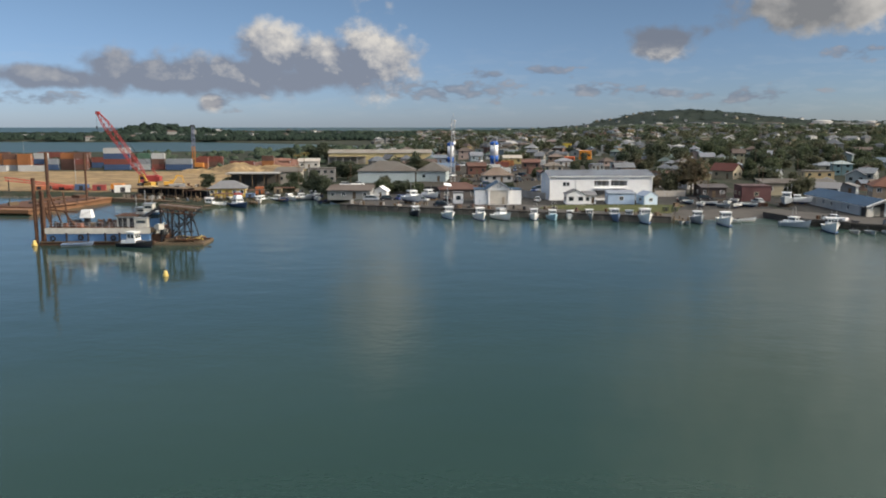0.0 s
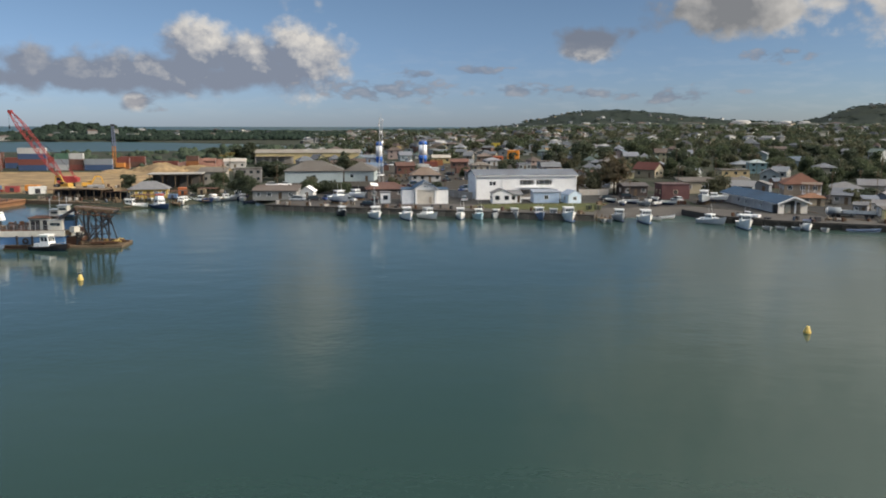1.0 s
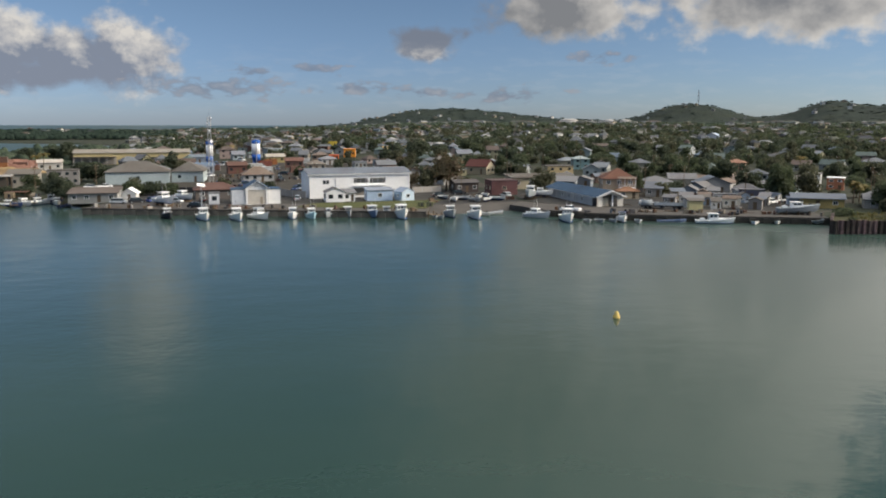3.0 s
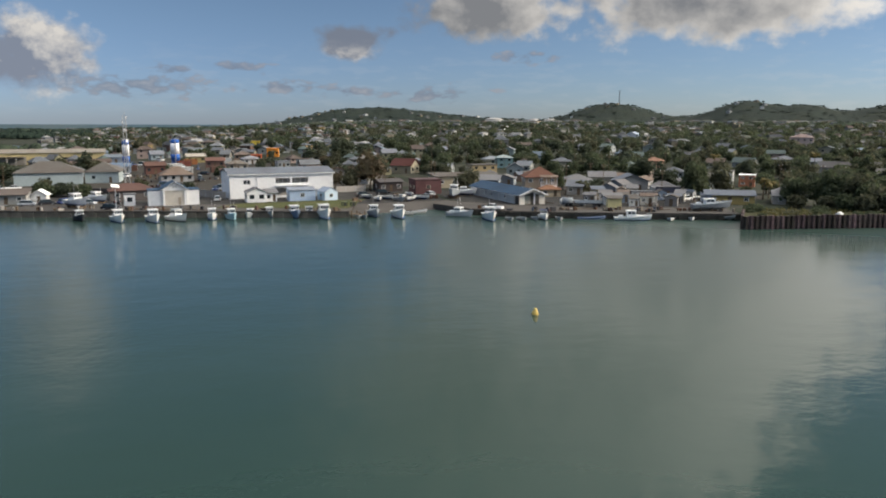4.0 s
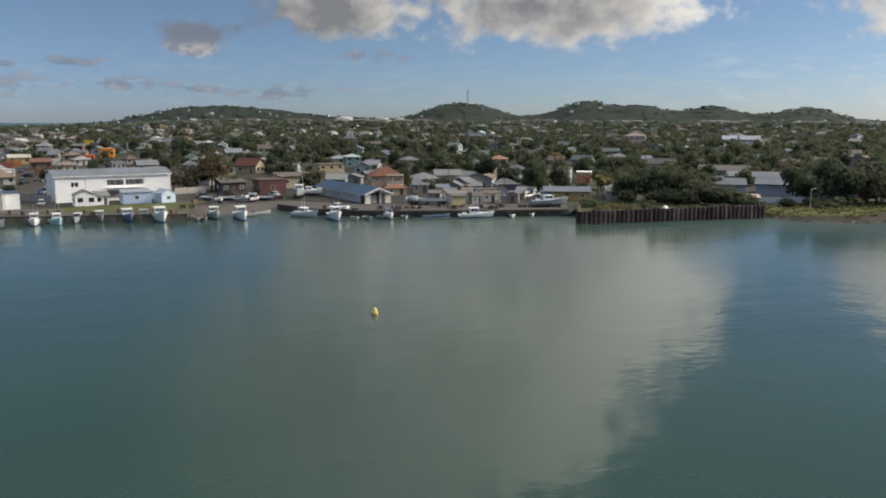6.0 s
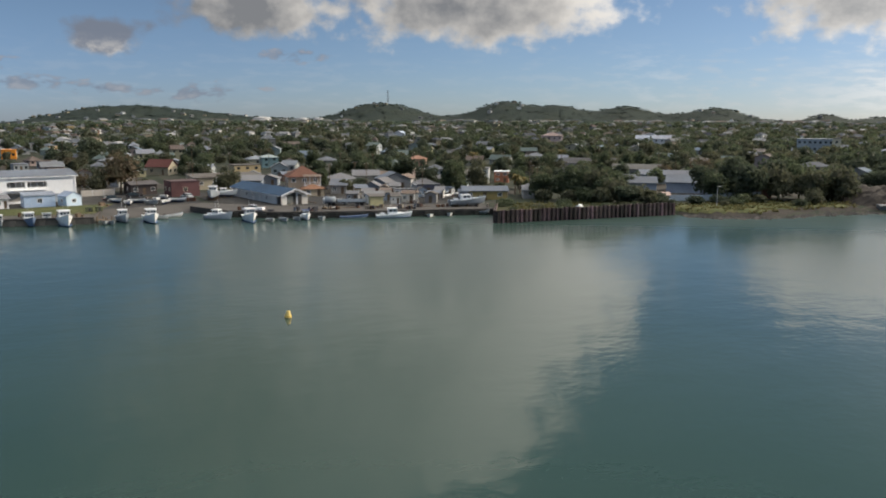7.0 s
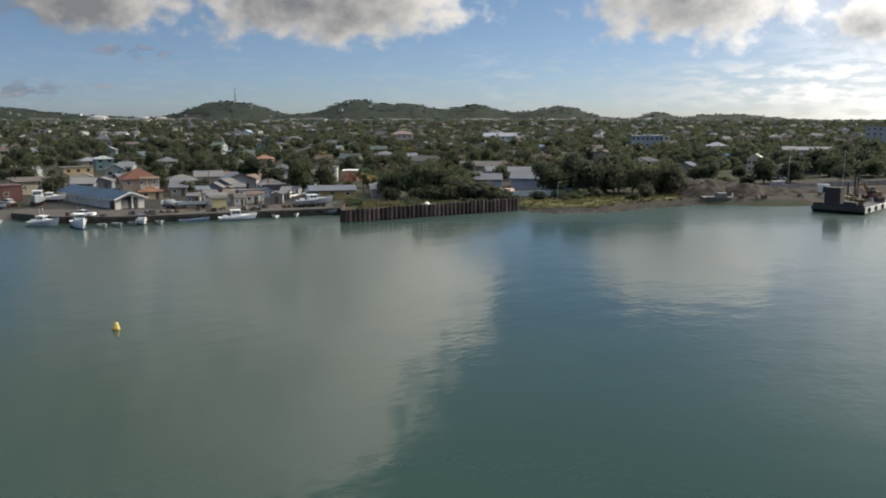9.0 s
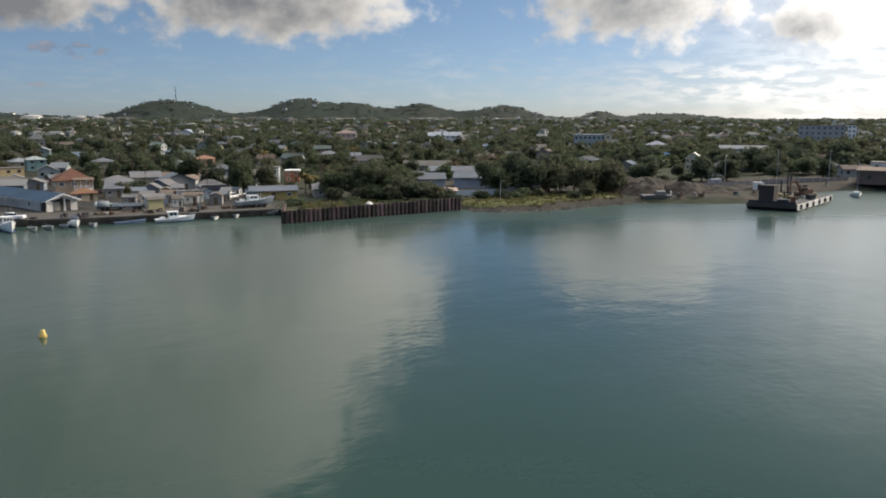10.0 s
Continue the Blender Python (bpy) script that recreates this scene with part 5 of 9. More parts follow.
house("stone_store", -33.5, 297, 9.5, 8, 4.6, 0, paint(0.32, 0.30, 0.26, stain=0.6), sheet(0.12, 0.11, 0.095), "shed", 1.2, "grey stone store with a shed roof", "shed", front=2)
house("ruined_store", -22.5, 306, 10, 7, 5.0, 4, paint(0.24, 0.23, 0.22, stain=0.6), C_ROOF_TAN, "flat", 0.1, "grey unroofed stone building", "building", front=4, storeys=2, door=False)
house("boat_shop", -6.5, 238.5, 12.6, 7.5, 2.5, -6, paint(0.265, 0.265, 0.25), sheet(0.11, 0.092, 0.08), "shed", 1.0, "low waterside shop with a flat rusty roof", "shop", front=4, side=2)
house("white_chapel_hut", 2.4, 241.5, 3.8, 4.0, 1.9, -10, M_BOAT_WHITE, paint(0.78, 0.78, 0.77), "gable_y", 1.3, "tiny bright white gabled hut", "hut", front=1, side=0)
house("orange_market", 107, 447, 6.4, 6, 4.4, -14, paint(0.75, 0.27, 0.03, stain=0.1), sheet(0.60, 0.25, 0.06), "flat", 0.1, "bright orange flat-roofed shop", "shop", front=3)
house("red_market", 92.5, 419, 6, 5, 2.6, -12, paint(0.62, 0.14, 0.05, stain=0.1), sheet(0.5, 0.14, 0.07), "flat", 0.1, "red-orange shop beside the orange one", "shop", front=3)
house("yellow_market", 121, 585, 9, 7, 4.0, -12, paint(0.66, 0.48, 0.07, stain=0.1), C_ROOF_TAN, "flat", 0.1, "yellow flat-roofed house in town", "house", front=3)


def open_shed():
    top = thing("boat_shed", pose(-42.5, 277, 1.5, 0, 0, 2), "open-sided shed with a flat pale roof", "shed")
    part("roof", Form().box(0, 0, 5.0, 17.5, 8, 0.3), paint(0.30, 0.285, 0.26), top)
    me = Form().box(0, 0, 0, 0.25, 0.25, 5.0).mesh("post", M_WOOD)
    for k in range(5):
        for y in (-3.6, 3.6):
            o = part("post", me, M_WOOD, top)
            o.location = (-8 + 4 * k, y, 0)
    part("back_wall", Form().box(0, 3.85, 0, 17, 0.2, 4.6), paint(0.13, 0.12, 0.11), top)
    top = thing("wharf_shed", pose(-60, 243.5, 1.2, 0, 0, -28), "dark open timber wharf shed", "shed")
    part("roof", Form().box(0, 0, 3.0, 12, 5, 0.2).box(-7, 1, 2.5, 6, 4, 0.15), M_WOOD, top)
    me = Form().box(0, 0, 0, 0.22, 0.22, 3.0).mesh("post", M_WOOD)
    for k in range(5):
        for y in (-2.3, 2.3):
            o = part("post", me, M_WOOD, top)
            o.location = (-5.8 + 2.9 * k, y, 0)
    part("back_wall", Form().box(0, 2.42, 0, 11.8, 0.12, 2.9), M_DARK, top)
    part("counter", Form().box(1.5, -1.5, 0, 6, 0.8, 1.0), M_WOOD, top)
    for x, y, rot, L in ((-69.5, 250, -20, 11), (-52.5, 239.8, -30, 8)):
        top = thing("wharf_lean_to", pose(x, y, 1.2, 0, 0, rot), "rickety dark timber lean-to on the wharf", "shed", "wharf sheds")
        part("roof", Form().beam((-L / 2, 0, 2.3), (L / 2, 0, 2.9), 4.2, 0.14), M_RUST, top)
        for k in range(5):
            part("post", Form().box(-L / 2 + 0.3 + k * (L - 0.6) / 4, -1.9, -1.5, 0.18, 0.18, 3.9), M_WOOD, top)
        part("back_wall", Form().box(0, 1.9, 0, L - 0.4, 0.12, 2.3), M_DARK, top)
        part("bench", Form().box(-0.8, -0.6, 0, L * 0.5, 0.9, 0.9), M_WOOD, top)


open_shed()


def silo(name, x, y, r, z0, h, label):
    top = thing(name, pose(x, y, ground_z(x, y)), label, "silo", "cement silos")
    B, W = paint(0.03, 0.12, 0.42, stain=0.15), paint(0.74, 0.75, 0.76, stain=0.15)
    part("leg_frame", Form().box(r * 0.7, r * 0.7, 0, 0.3, 0.3, z0).box(-r * 0.7, r * 0.7, 0, 0.3, 0.3, z0).box(r * 0.7, -r * 0.7, 0, 0.3, 0.3, z0).box(-r * 0.7, -r * 0.7, 0, 0.3, 0.3, z0), B, top)
    part("cone", Form().tube((0, 0, z0 - 1.5), (0, 0, z0), r * 0.3, r, 20), B, top)
    part("lower_band", Form().tube((0, 0, z0), (0, 0, z0 + h * 0.28), r, r, 24), B, top, "blue painted band", False)
    part("barrel", Form().tube((0, 0, z0 + h * 0.28), (0, 0, z0 + h * 0.85), r * 0.995, r * 0.995, 24), W, top, "white painted barrel", False)
    part("upper_band", Form().tube((0, 0, z0 + h * 0.85), (0, 0, z0 + h), r, r, 24).tube((0, 0, z0 + h), (0, 0, z0 + h + 0.5), r, r * 0.4, 24), B, top, "blue painted band", False)
    rail = Form()
    for k in range(10):
        a = 2 * math.pi * k / 10
        rail.tube((r * math.cos(a), r * math.sin(a), z0 + h), (r * math.cos(a), r * math.sin(a), z0 + h + 1.0), 0.04, n=5)
    for zz in (0.5, 1.0):
        for k in range(10):
            a, b = 2 * math.pi * k / 10, 2 * math.pi * (k + 1) / 10
            rail.tube((r * math.cos(a), r * math.sin(a), z0 + h + zz), (r * math.cos(b), r * math.sin(b), z0 + h + zz), 0.03, n=5)
    part("railing", rail, M_GALV, top)
    part("ladder", Form().box(0, -r - 0.1, 0.5, 0.4, 0.08, z0 + h - 0.5), M_GALV, top)


silo("silo", 50.6, 388.3, 1.95, 3.0, 8.8, "blue and white painted cement silo")
silo("silo", 29.2, 378, 1.45, 3.2, 8.8, "slim blue and white painted cement silo")


def lattice_mast(name, x, y, h, w, label, material):
    top = thing(name, pose(x, y, float(land_height(np.array([x]), np.array([y]))[0])), label, "mast")
    c = [(-w / 2, -w / 2), (w / 2, -w / 2), (w / 2, w / 2), (-w / 2, w / 2)]
    for px, py in c:
        part("leg", Form().beam((px, py, 0), (px * 0.6, py * 0.6, h), 0.14 * w / 1.5), material, top)
    n = int(h / (w * 1.4))
    for k in range(n):
        for i in range(4):
            a, b = c[i], c[(i + 1) % 4]
            s0, s1 = 1 - 0.4 * k / n, 1 - 0.4 * (k + 1) / n
            part("bracing", Form().beam((a[0] * s0, a[1] * s0, h * k / n), (b[0] * s1, b[1] * s1, h * (k + 1) / n), 0.09 * w / 1.5), material, top)
    for z, a in ((h - 0.6, 20), (h - 2.2, 200), (h - 5.0, 90), (h - 8.6, 310)):
        d = Form().tube((0.5 * math.cos(radians(a)), 0.5 * math.sin(radians(a)), z), (0.9 * math.cos(radians(a)), 0.9 * math.sin(radians(a)), z), 0.2, 0.55, 14)
        part("dish", d, M_WHITE, top)
    part("aerial", Form().tube((0.2, 0, h), (0.2, 0, h + 2.4), 0.04, n=5).tube((-0.2, 0.1, h), (-0.2, 0.1, h + 1.6), 0.04, n=5), M_GALV, top)


lattice_mast("radio_mast", 26.7, 300, 23.2, 1.5, "grey lattice radio mast with white dishes", M_GALV)
lattice_mast("hill_mast", 1440, 2025, 40, 3.0, "thin lattice mast on a wooded hilltop", M_STEEL)


C_TANK = paint(0.33, 0.32, 0.30)


def oil_tank(x, y, r, h):
    top = thing("storage_tank", pose(x, y, float(land_height(np.array([x]), np.array([y]))[0])), "large white domed storage tank", "tank", "hill storage tanks")
    part("shell", Form().tube((0, 0, -2), (0, 0, h), r, r, 40), C_TANK, top, flat=False)
    rings = [[(r * math.cos(q) * math.cos(2 * math.pi * k / 40), r * math.cos(q) * math.sin(2 * math.pi * k / 40), h + r * 0.22 * math.sin(q)) for k in range(40)] for q in (0, 0.4, 0.8, 1.2, 1.5)]
    part("dome", Form().loft(rings), C_TANK, top, flat=False)


for az, dist, r in ((26.6, 1490, 16.5), (29.3, 1520, 10.5), (30.4, 1530, 10)):
    oil_tank(15 + dist * math.sin(radians(az)), -5 + dist * math.cos(radians(az)), r, 7)

# crowded shacks and small houses behind the east quay
_sh = random.Random(404)
for x, y in ((150, 206), (158, 200), (146, 222), (160, 215), (166, 206), (156, 238), (146, 244), (164, 230), (182, 216), (190, 210), (182, 232), (196, 222), (136, 236), (204, 214), (176, 198), (148, 260), (160, 256), (198, 200)):
    w, d = _sh.uniform(4.5, 7), _sh.uniform(4, 6)
    wall = _sh.choice([paint(0.30, 0.29, 0.27), paint(0.20, 0.19, 0.18), paint(0.36, 0.30, 0.2), paint(0.17, 0.2, 0.24), paint(0.25, 0.16, 0.12), paint(0.45, 0.45, 0.44)])
    house("shack", x, y, w, d, _sh.uniform(2.3, 2.9), -math.degrees(math.atan2(x - 20, y)) + _sh.gauss(0, 18), wall, _sh.choice([C_ROOF_GREY, C_ROOF_SLATE, C_ROOF_BROWN, C_ROOF_TAN, C_ROOF_GREY]), _sh.choice(["gable_x", "gable_y", "hip", "shed"]), _sh.uniform(0.8, 1.5), "small weathered shack with a rusty sheet roof", "shack", "quayside shacks", front=2, side=1)

for x, y in ((146, 171), (151, 172), (155, 167), (149, 180), (156, 177), (160, 172), (165, 176), (163, 182), (154, 187), (146, 184), (168, 169), (172, 180), (159, 195), (165, 198), (141, 184), (170, 192), (150, 194), (176, 186)):
    wall = _sh.choice([paint(0.42, 0.42, 0.40), paint(0.52, 0.50, 0.44), paint(0.20, 0.19, 0.18), paint(0.36, 0.30, 0.2), paint(0.22, 0.27, 0.33), paint(0.60, 0.60, 0.58)])
    house("hut", x, y, _sh.uniform(2.4, 4.2), _sh.uniform(2.2, 3.4), _sh.uniform(1.9, 2.5), -30 + _sh.gauss(0, 14), wall, _sh.choice([C_ROOF_GREY, C_ROOF_SLATE, C_ROOF_BROWN, C_ROOF_TAN]), _sh.choice(["gable_x", "gable_y", "shed", "shed"]), _sh.uniform(0.4, 0.9), "small weathered fishing hut behind the quay", "hut", "fishing huts", front=_sh.choice([1, 2]), side=1, over=0.2)

# ---- boats ----
def hull_rings(L, B, free, n=11, flare=1.0):
    rings = []
    for i in range(n):
        s = i / (n - 1)
        b = B / 2 * (0.9 + 0.1 * min(1, s / 0.35)) * max(0.015, 1 - max(0.0, (s - 0.42) / 0.58) ** 2.3)
        keel = -0.45 + 0.75 * max(0.0, (s - 0.72) / 0.28) ** 2
        sheer = free * (0.80 + 0.85 * s ** 2.4)
        x = -L / 2 + L * s + (0.06 * L * s ** 4)
        pts = []
        for k in range(-4, 5):
            q = abs(k) / 4
            y = b * math.copysign((0.0, 0.62, 0.82, 0.93, 1.0)[abs(k)] * (1 - (1 - q) * 0.45 * s), k) if k else 0.0
            z = keel + (sheer - keel) * (0.0, 0.22, 0.48, 0.74, 1.0)[abs(k)]
            pts.append((x - (sheer - z) * 0.28 * s ** 3, y, z))
        rings.append(pts)
    return rings


def hull_parts(top, L, B, free, hull_mat, stripe_mat, deck_mat, open_boat=False):
    rings = hull_rings(L, B, free)
    f = Form().loft(rings, close=False, caps=False)
    f.f.append(tuple(range(8, -1, -1)))
    part("hull", f, hull_mat, top, flat=False)
    cut = []
    for r in rings:                                    # boot stripe just proud of the hull
        cut.append([(p[0], p[1] * 1.012 + math.copysign(0.006, p[1]) if p[1] else 0, min(p[2], 0.16)) for p in r[1:8]])
    part("boot_stripe", Form().loft(cut, close=False, caps=False), stripe_mat, top)
    drop = free * (0.55 if open_boat else 0.12)
    deck = Form()
    for a, b in zip(rings, rings[1:]):
        k = 0.96
        deck.add([(a[0][0], a[0][1] * k, a[0][2] - drop), (b[0][0], b[0][1] * k, b[0][2] - drop), (b[8][0], b[8][1] * k, b[8][2] - drop), (a[8][0], a[8][1] * k, a[8][2] - drop)], [(3, 2, 1, 0)])
    part("deck", deck, deck_mat, top)
    path = [r[0] for r in rings] + [r[8] for r in reversed(rings)] + [rings[0][0]]
    sec = []
    for k, p in enumerate(path):
        q0, q1 = Vector(path[max(0, k - 1)]), Vector(path[min(len(path) - 1, k + 1)])
        d = (q1 - q0).normalized()
        u = Vector((d.y, -d.x, 0)).normalized() * 0.05
        sec.append([Vector(p) + u + Vector((0, 0, -0.05)), Vector(p) + u + Vector((0, 0, 0.05)), Vector(p) - u + Vector((0, 0, 0.05)), Vector(p) - u + Vector((0, 0, -0.05))])
    rail = Form().loft(sec)
    part("gunwale", rail, M_TRIM if hull_mat is M_BOAT_WHITE else hull_mat, top)
    return rings


def box_cabin(parent, x0, x1, z0, h, w, rake, wall_mat, roof_mat, name="wheelhouse"):
    """Wheelhouse with raked front, real panes and an overhanging roof."""
    f = Form()
    lo = [(x0, -w / 2, z0), (x1, -w / 2, z0), (x1, w / 2, z0), (x0, w / 2, z0)]
    hi = [(x0 + 0.05, -w * 0.46, z0 + h), (x1 - rake, -w * 0.44, z0 + h), (x1 - rake, w * 0.44, z0 + h), (x0 + 0.05, w * 0.46, z0 + h)]
    f.loft([lo, hi])
    cab = part(name, f, wall_mat, parent)
    mix3 = lambda p, q, t: tuple(p[i] * (1 - t) + q[i] * t for i in range(3))

    def pane(a, b, c, d, u0, u1, v0, v1, out):
        pts = []
        for u, v in ((u0, v0), (u1, v0), (u1, v1), (u0, v1)):
            p = mix3(mix3(a, b, u), mix3(d, c, u), v)
            pts.append((p[0] + out[0] * 0.012, p[1] + out[1] * 0.012, p[2]))
        back = [(p[0] - out[0] * 0.03, p[1] - out[1] * 0.03, p[2]) for p in pts]
        part("pane", Form().add(pts + back, [(0, 1, 2, 3), (0, 4, 5, 1), (1, 5, 6, 2), (2, 6, 7, 3), (3, 7, 4, 0)]), M_GLASS, cab)

    for k in range(3):
        pane(lo[1], lo[2], hi[2], hi[1], 0.06 + k * 0.31, 0.32 + k * 0.31, 0.48, 0.88, (1, 0))
    for k in range(2):
        pane(lo[0], lo[1], hi[1], hi[0], 0.1 + k * 0.42, 0.45 + k * 0.42, 0.5, 0.86, (0, -1))
        pane(lo[2], lo[3], hi[3], hi[2], 0.12 + k * 0.42, 0.47 + k * 0.42, 0.5, 0.86, (0, 1))
    part("roof", Form().box((x0 + x1 - rake) / 2, 0, z0 + h, x1 - x0 - rake + 0.45, w + 0.25, 0.08), roof_mat, cab)
    return cab


BOW = {}


def launch(x, y, heading, L=8.6, B=2.9, free=0.95, hull=None, stripe=None, roof=None, mast=True, tall=1.75, name="fishing_boat", label="", z=0.0, fly=False, group="moored fishing boats", stand=False):
    """Fishing launch; heading: degrees clockwise from +y that the bow points to."""
    hull, stripe, roof = hull or M_BOAT_WHITE, stripe or paint(0.05, 0.10, 0.22), roof or M_BOAT_WHITE
    top = thing(name, pose(x, y, z, 0, 0, 90 - heading), label, "boat", group)
    hull_parts(top, L, B, free, hull, stripe, paint(0.55, 0.55, 0.52))
    z0 = free * 0.86
    part("coach_roof", Form().loft([[(L * 0.06, -B * 0.36, z0), (L * 0.36, -B * 0.2, z0 + 0.15), (L * 0.36, B * 0.2, z0 + 0.15), (L * 0.06, B * 0.36, z0)],
                                    [(L * 0.06, -B * 0.3, z0 + 0.6), (L * 0.33, -B * 0.14, z0 + 0.5), (L * 0.33, B * 0.14, z0 + 0.5), (L * 0.06, B * 0.3, z0 + 0.6)]]), hull, top)
    box_cabin(top, -L * 0.16, L * 0.12, z0 - 0.05, tall, B * 0.72, 0.35, M_BOAT_WHITE, roof)
    if fly:
        part("flybridge", Form().box(-L * 0.04, 0, z0 + tall + 0.02, L * 0.2, B * 0.6, 0.7, taper=0.9), M_BOAT_WHITE, top)
        part("bimini", Form().box(-L * 0.04, 0, z0 + tall + 1.6, L * 0.22, B * 0.62, 0.06), roof, top)
        for sx in (-1, 1):
            for sy in (-1, 1):
                part("stanchion", Form().tube((-L * 0.04 + sx * L * 0.1, sy * B * 0.28, z0 + tall), (-L * 0.04 + sx * L * 0.1, sy * B * 0.28, z0 + tall + 1.6), 0.025, n=5), M_GALV, top)
    if mast:
        part("mast", Form().tube((-L * 0.1, 0, z0 + tall), (-L * 0.1, 0, z0 + tall + 1.9), 0.035, n=6), M_GALV, top)
        part("aerial", Form().tube((-L * 0.04, B * 0.3, z0 + tall), (-L * 0.08, B * 0.3, z0 + tall + 2.3), 0.018, n=5), M_TRIM, top)
    part("engine_box", Form().box(-L * 0.32, 0, free * 0.6, 1.1, 0.9, 0.7), M_BOAT_WHITE, top)
    rail = Form()
    for s in (-1, 1):
        pts = [(L * 0.2, s * B * 0.42, free * 1.05), (L * 0.36, s * B * 0.26, free * 1.2), (L * 0.5, s * 0.06, free * 1.4)]
        for p in pts:
            rail.tube(p, (p[0], p[1], p[2] + 0.45), 0.018, n=5)
        for p, q in zip(pts, pts[1:]):
            rail.tube((p[0], p[1], p[2] + 0.45), (q[0], q[1], q[2] + 0.45), 0.018, n=5)
    part("bow_rail", rail, M_GALV, top)
    if stand:
        for sx in (-0.3, 0.0, 0.28):
            part("trestle", Form().box(L * sx, 0, -z_stand(z), 0.25, B * 0.7, z_stand(z) - 0.1).beam((L * sx, -B * 0.55, -z_stand(z)), (L * sx, -B * 0.4, 0.3), 0.1).beam((L * sx, B * 0.55, -z_stand(z)), (L * sx, B * 0.4, 0.3), 0.1), M_WOOD, top)
    return top


def z_stand(z):
    return z - 1.5


def dinghy(x, y, heading, L=4.6, B=1.7, hull=None, stripe=None, label="", z=0.0, motor=True, group="small open boats", tilt=0.0, name="dinghy"):
    hull = hull or M_BOAT_WHITE
    top = thing(name, pose(x, y, z, tilt, 0, 90 - heading), label, "boat", group)
    rings = hull_parts(top, L, B, 0.55, hull, stripe or paint(0.5, 0.5, 0.48), paint(0.52, 0.51, 0.49), True)
    for s in (-0.25, 0.05, 0.28):
        part("thwart", Form().box(L * s, 0, 0.36, 0.26, B * (0.88 if s < 0.2 else 0.7), 0.05), M_WOOD, top)
    if motor:
        m = part("outboard", Form().box(-L / 2 - 0.12, 0, 0.55, 0.38, 0.32, 0.42, taper=0.8), M_STEEL, top)
        part("shaft", Form().box(-L / 2 - 0.16, 0, -0.35, 0.14, 0.1, 0.95), M_STEEL, m)
    return top


NAVY, SKYB, REDP, GREENP = paint(0.02, 0.04, 0.11, 0.4), paint(0.33, 0.50, 0.58, 0.5), paint(0.35, 0.04, 0.035, 0.4), paint(0.05, 0.2, 0.14, 0.4)
GREYP, TEALP = paint(0.34, 0.37, 0.39, 0.5), paint(0.10, 0.33, 0.36, 0.4)
# along the west quay, bows to the harbour
launch(12.6, 204.2, 168, 6.2, 2.4, 1.06, paint(0.03, 0.035, 0.045, 0.5), M_STEEL, label="small dark-hulled fishing boat moored at the quay", tall=1.5)
launch(20.9, 198.3, 170, 7.4, 2.8, 1.25, label="white fishing boat with a raised wheelhouse")
launch(28.5, 195.3, 172, 7.6, 2.8, 1.32, label="white fishing boat with dark windscreen")
launch(33.8, 194.9, 152, 7, 2.8, 1.19, None, M_STEEL, GREYP, label="white fishing boat with dark trim and grey roof", mast=False)
launch(41.8, 194.9, 186, 6.2, 2.4, 1.12, label="small white fishing boat by the quay", tall=1.6)
launch(46.2, 193.9, 177, 6.2, 2.4, 1.06, SKYB, SKYB, label="light blue fishing boat with white cabin", tall=1.5)
launch(50.8, 195.2, 205, 4.9, 2, 0.92, GREYP, GREYP, label="small grey cabin boat by the quay", tall=1.3, mast=False)
launch(55.4, 194.6, 180, 5.8, 2.3, 1.06, GREYP, NAVY, label="white and grey cabin boat at the quay", tall=1.5, mast=False)
launch(61, 192, 181, 7.9, 2.9, 1.32, paint(0.16, 0.22, 0.33, 0.5), NAVY, label="blue-hulled fishing boat with white wheelhouse", tall=1.7)
launch(64.8, 192.4, 190, 6.2, 2.5, 1.19, GREYP, GREYP, GREYP, label="dull grey fishing boat at the quay", tall=1.4, mast=False)
launch(67.3, 187.6, 183, 8.8, 3.3, 1.72, label="large bright white fishing boat with high bow", tall=1.8)
launch(79.7, 186.6, 187, 6.9, 2.7, 1.32, GREYP, NAVY, label="white and grey cabin boat near the slipway", tall=1.6)
launch(84.6, 181.8, 189, 8.8, 3.1, 1.51, label="white fishing boat with forward cabin and bow rail", tall=1.7)
launch(99.3, 178.2, 146, 7.0, 2.6, 1.1, paint(0.5, 0.52, 0.54), GREYP, label="pale grey cruiser with low white cabin at the quay corner", tall=1.3)
launch(103.2, 169.2, 195, 8.3, 3, 1.51, label="white fishing boat with forward wheelhouse at the quay")
launch(115.3, 164.6, 199, 5.3, 2.2, 1.06, None, NAVY, NAVY, label="small white cabin boat with dark top", tall=1.4, mast=False)
launch(133.9, 154.9, 117, 8.4, 2.7, 0.9, label="long white motor launch lying along the quay", tall=1.6, group="moored launches")
for x, y, hd, c in ((75.3, 184.6, 200, GREYP), (107.2, 166.6, 196, GREYP), (110.1, 165.7, 192, GREYP), (113.3, 164.9, 198, GREYP), (118.4, 162.4, 205, GREYP), (76.2, 184.2, 180, GREYP), (148.0, 150.6, 215, M_BOAT_WHITE), (142.4, 151.3, 218, M_BOAT_WHITE),
                    (88.5, 187.2, 150, M_BOAT_WHITE), (92.4, 188.6, 80, GREYP)):
    dinghy(x, y, hd, hull=c, label="small open %s boat with outboard by the quay" % ("white" if c is M_BOAT_WHITE else "teal" if c is TEALP else "grey"))
dinghy(125.6, 159.9, 117, 6.4, 1.7, paint(0.20, 0.25, 0.36), M_TRIM, "long low blue and white skiff beside the quay", motor=False)
dinghy(155.0, 147.3, 150, 5.0, 1.9, GREYP, None, "grey dinghy hauled against the quay edge", z=0.5, tilt=14)
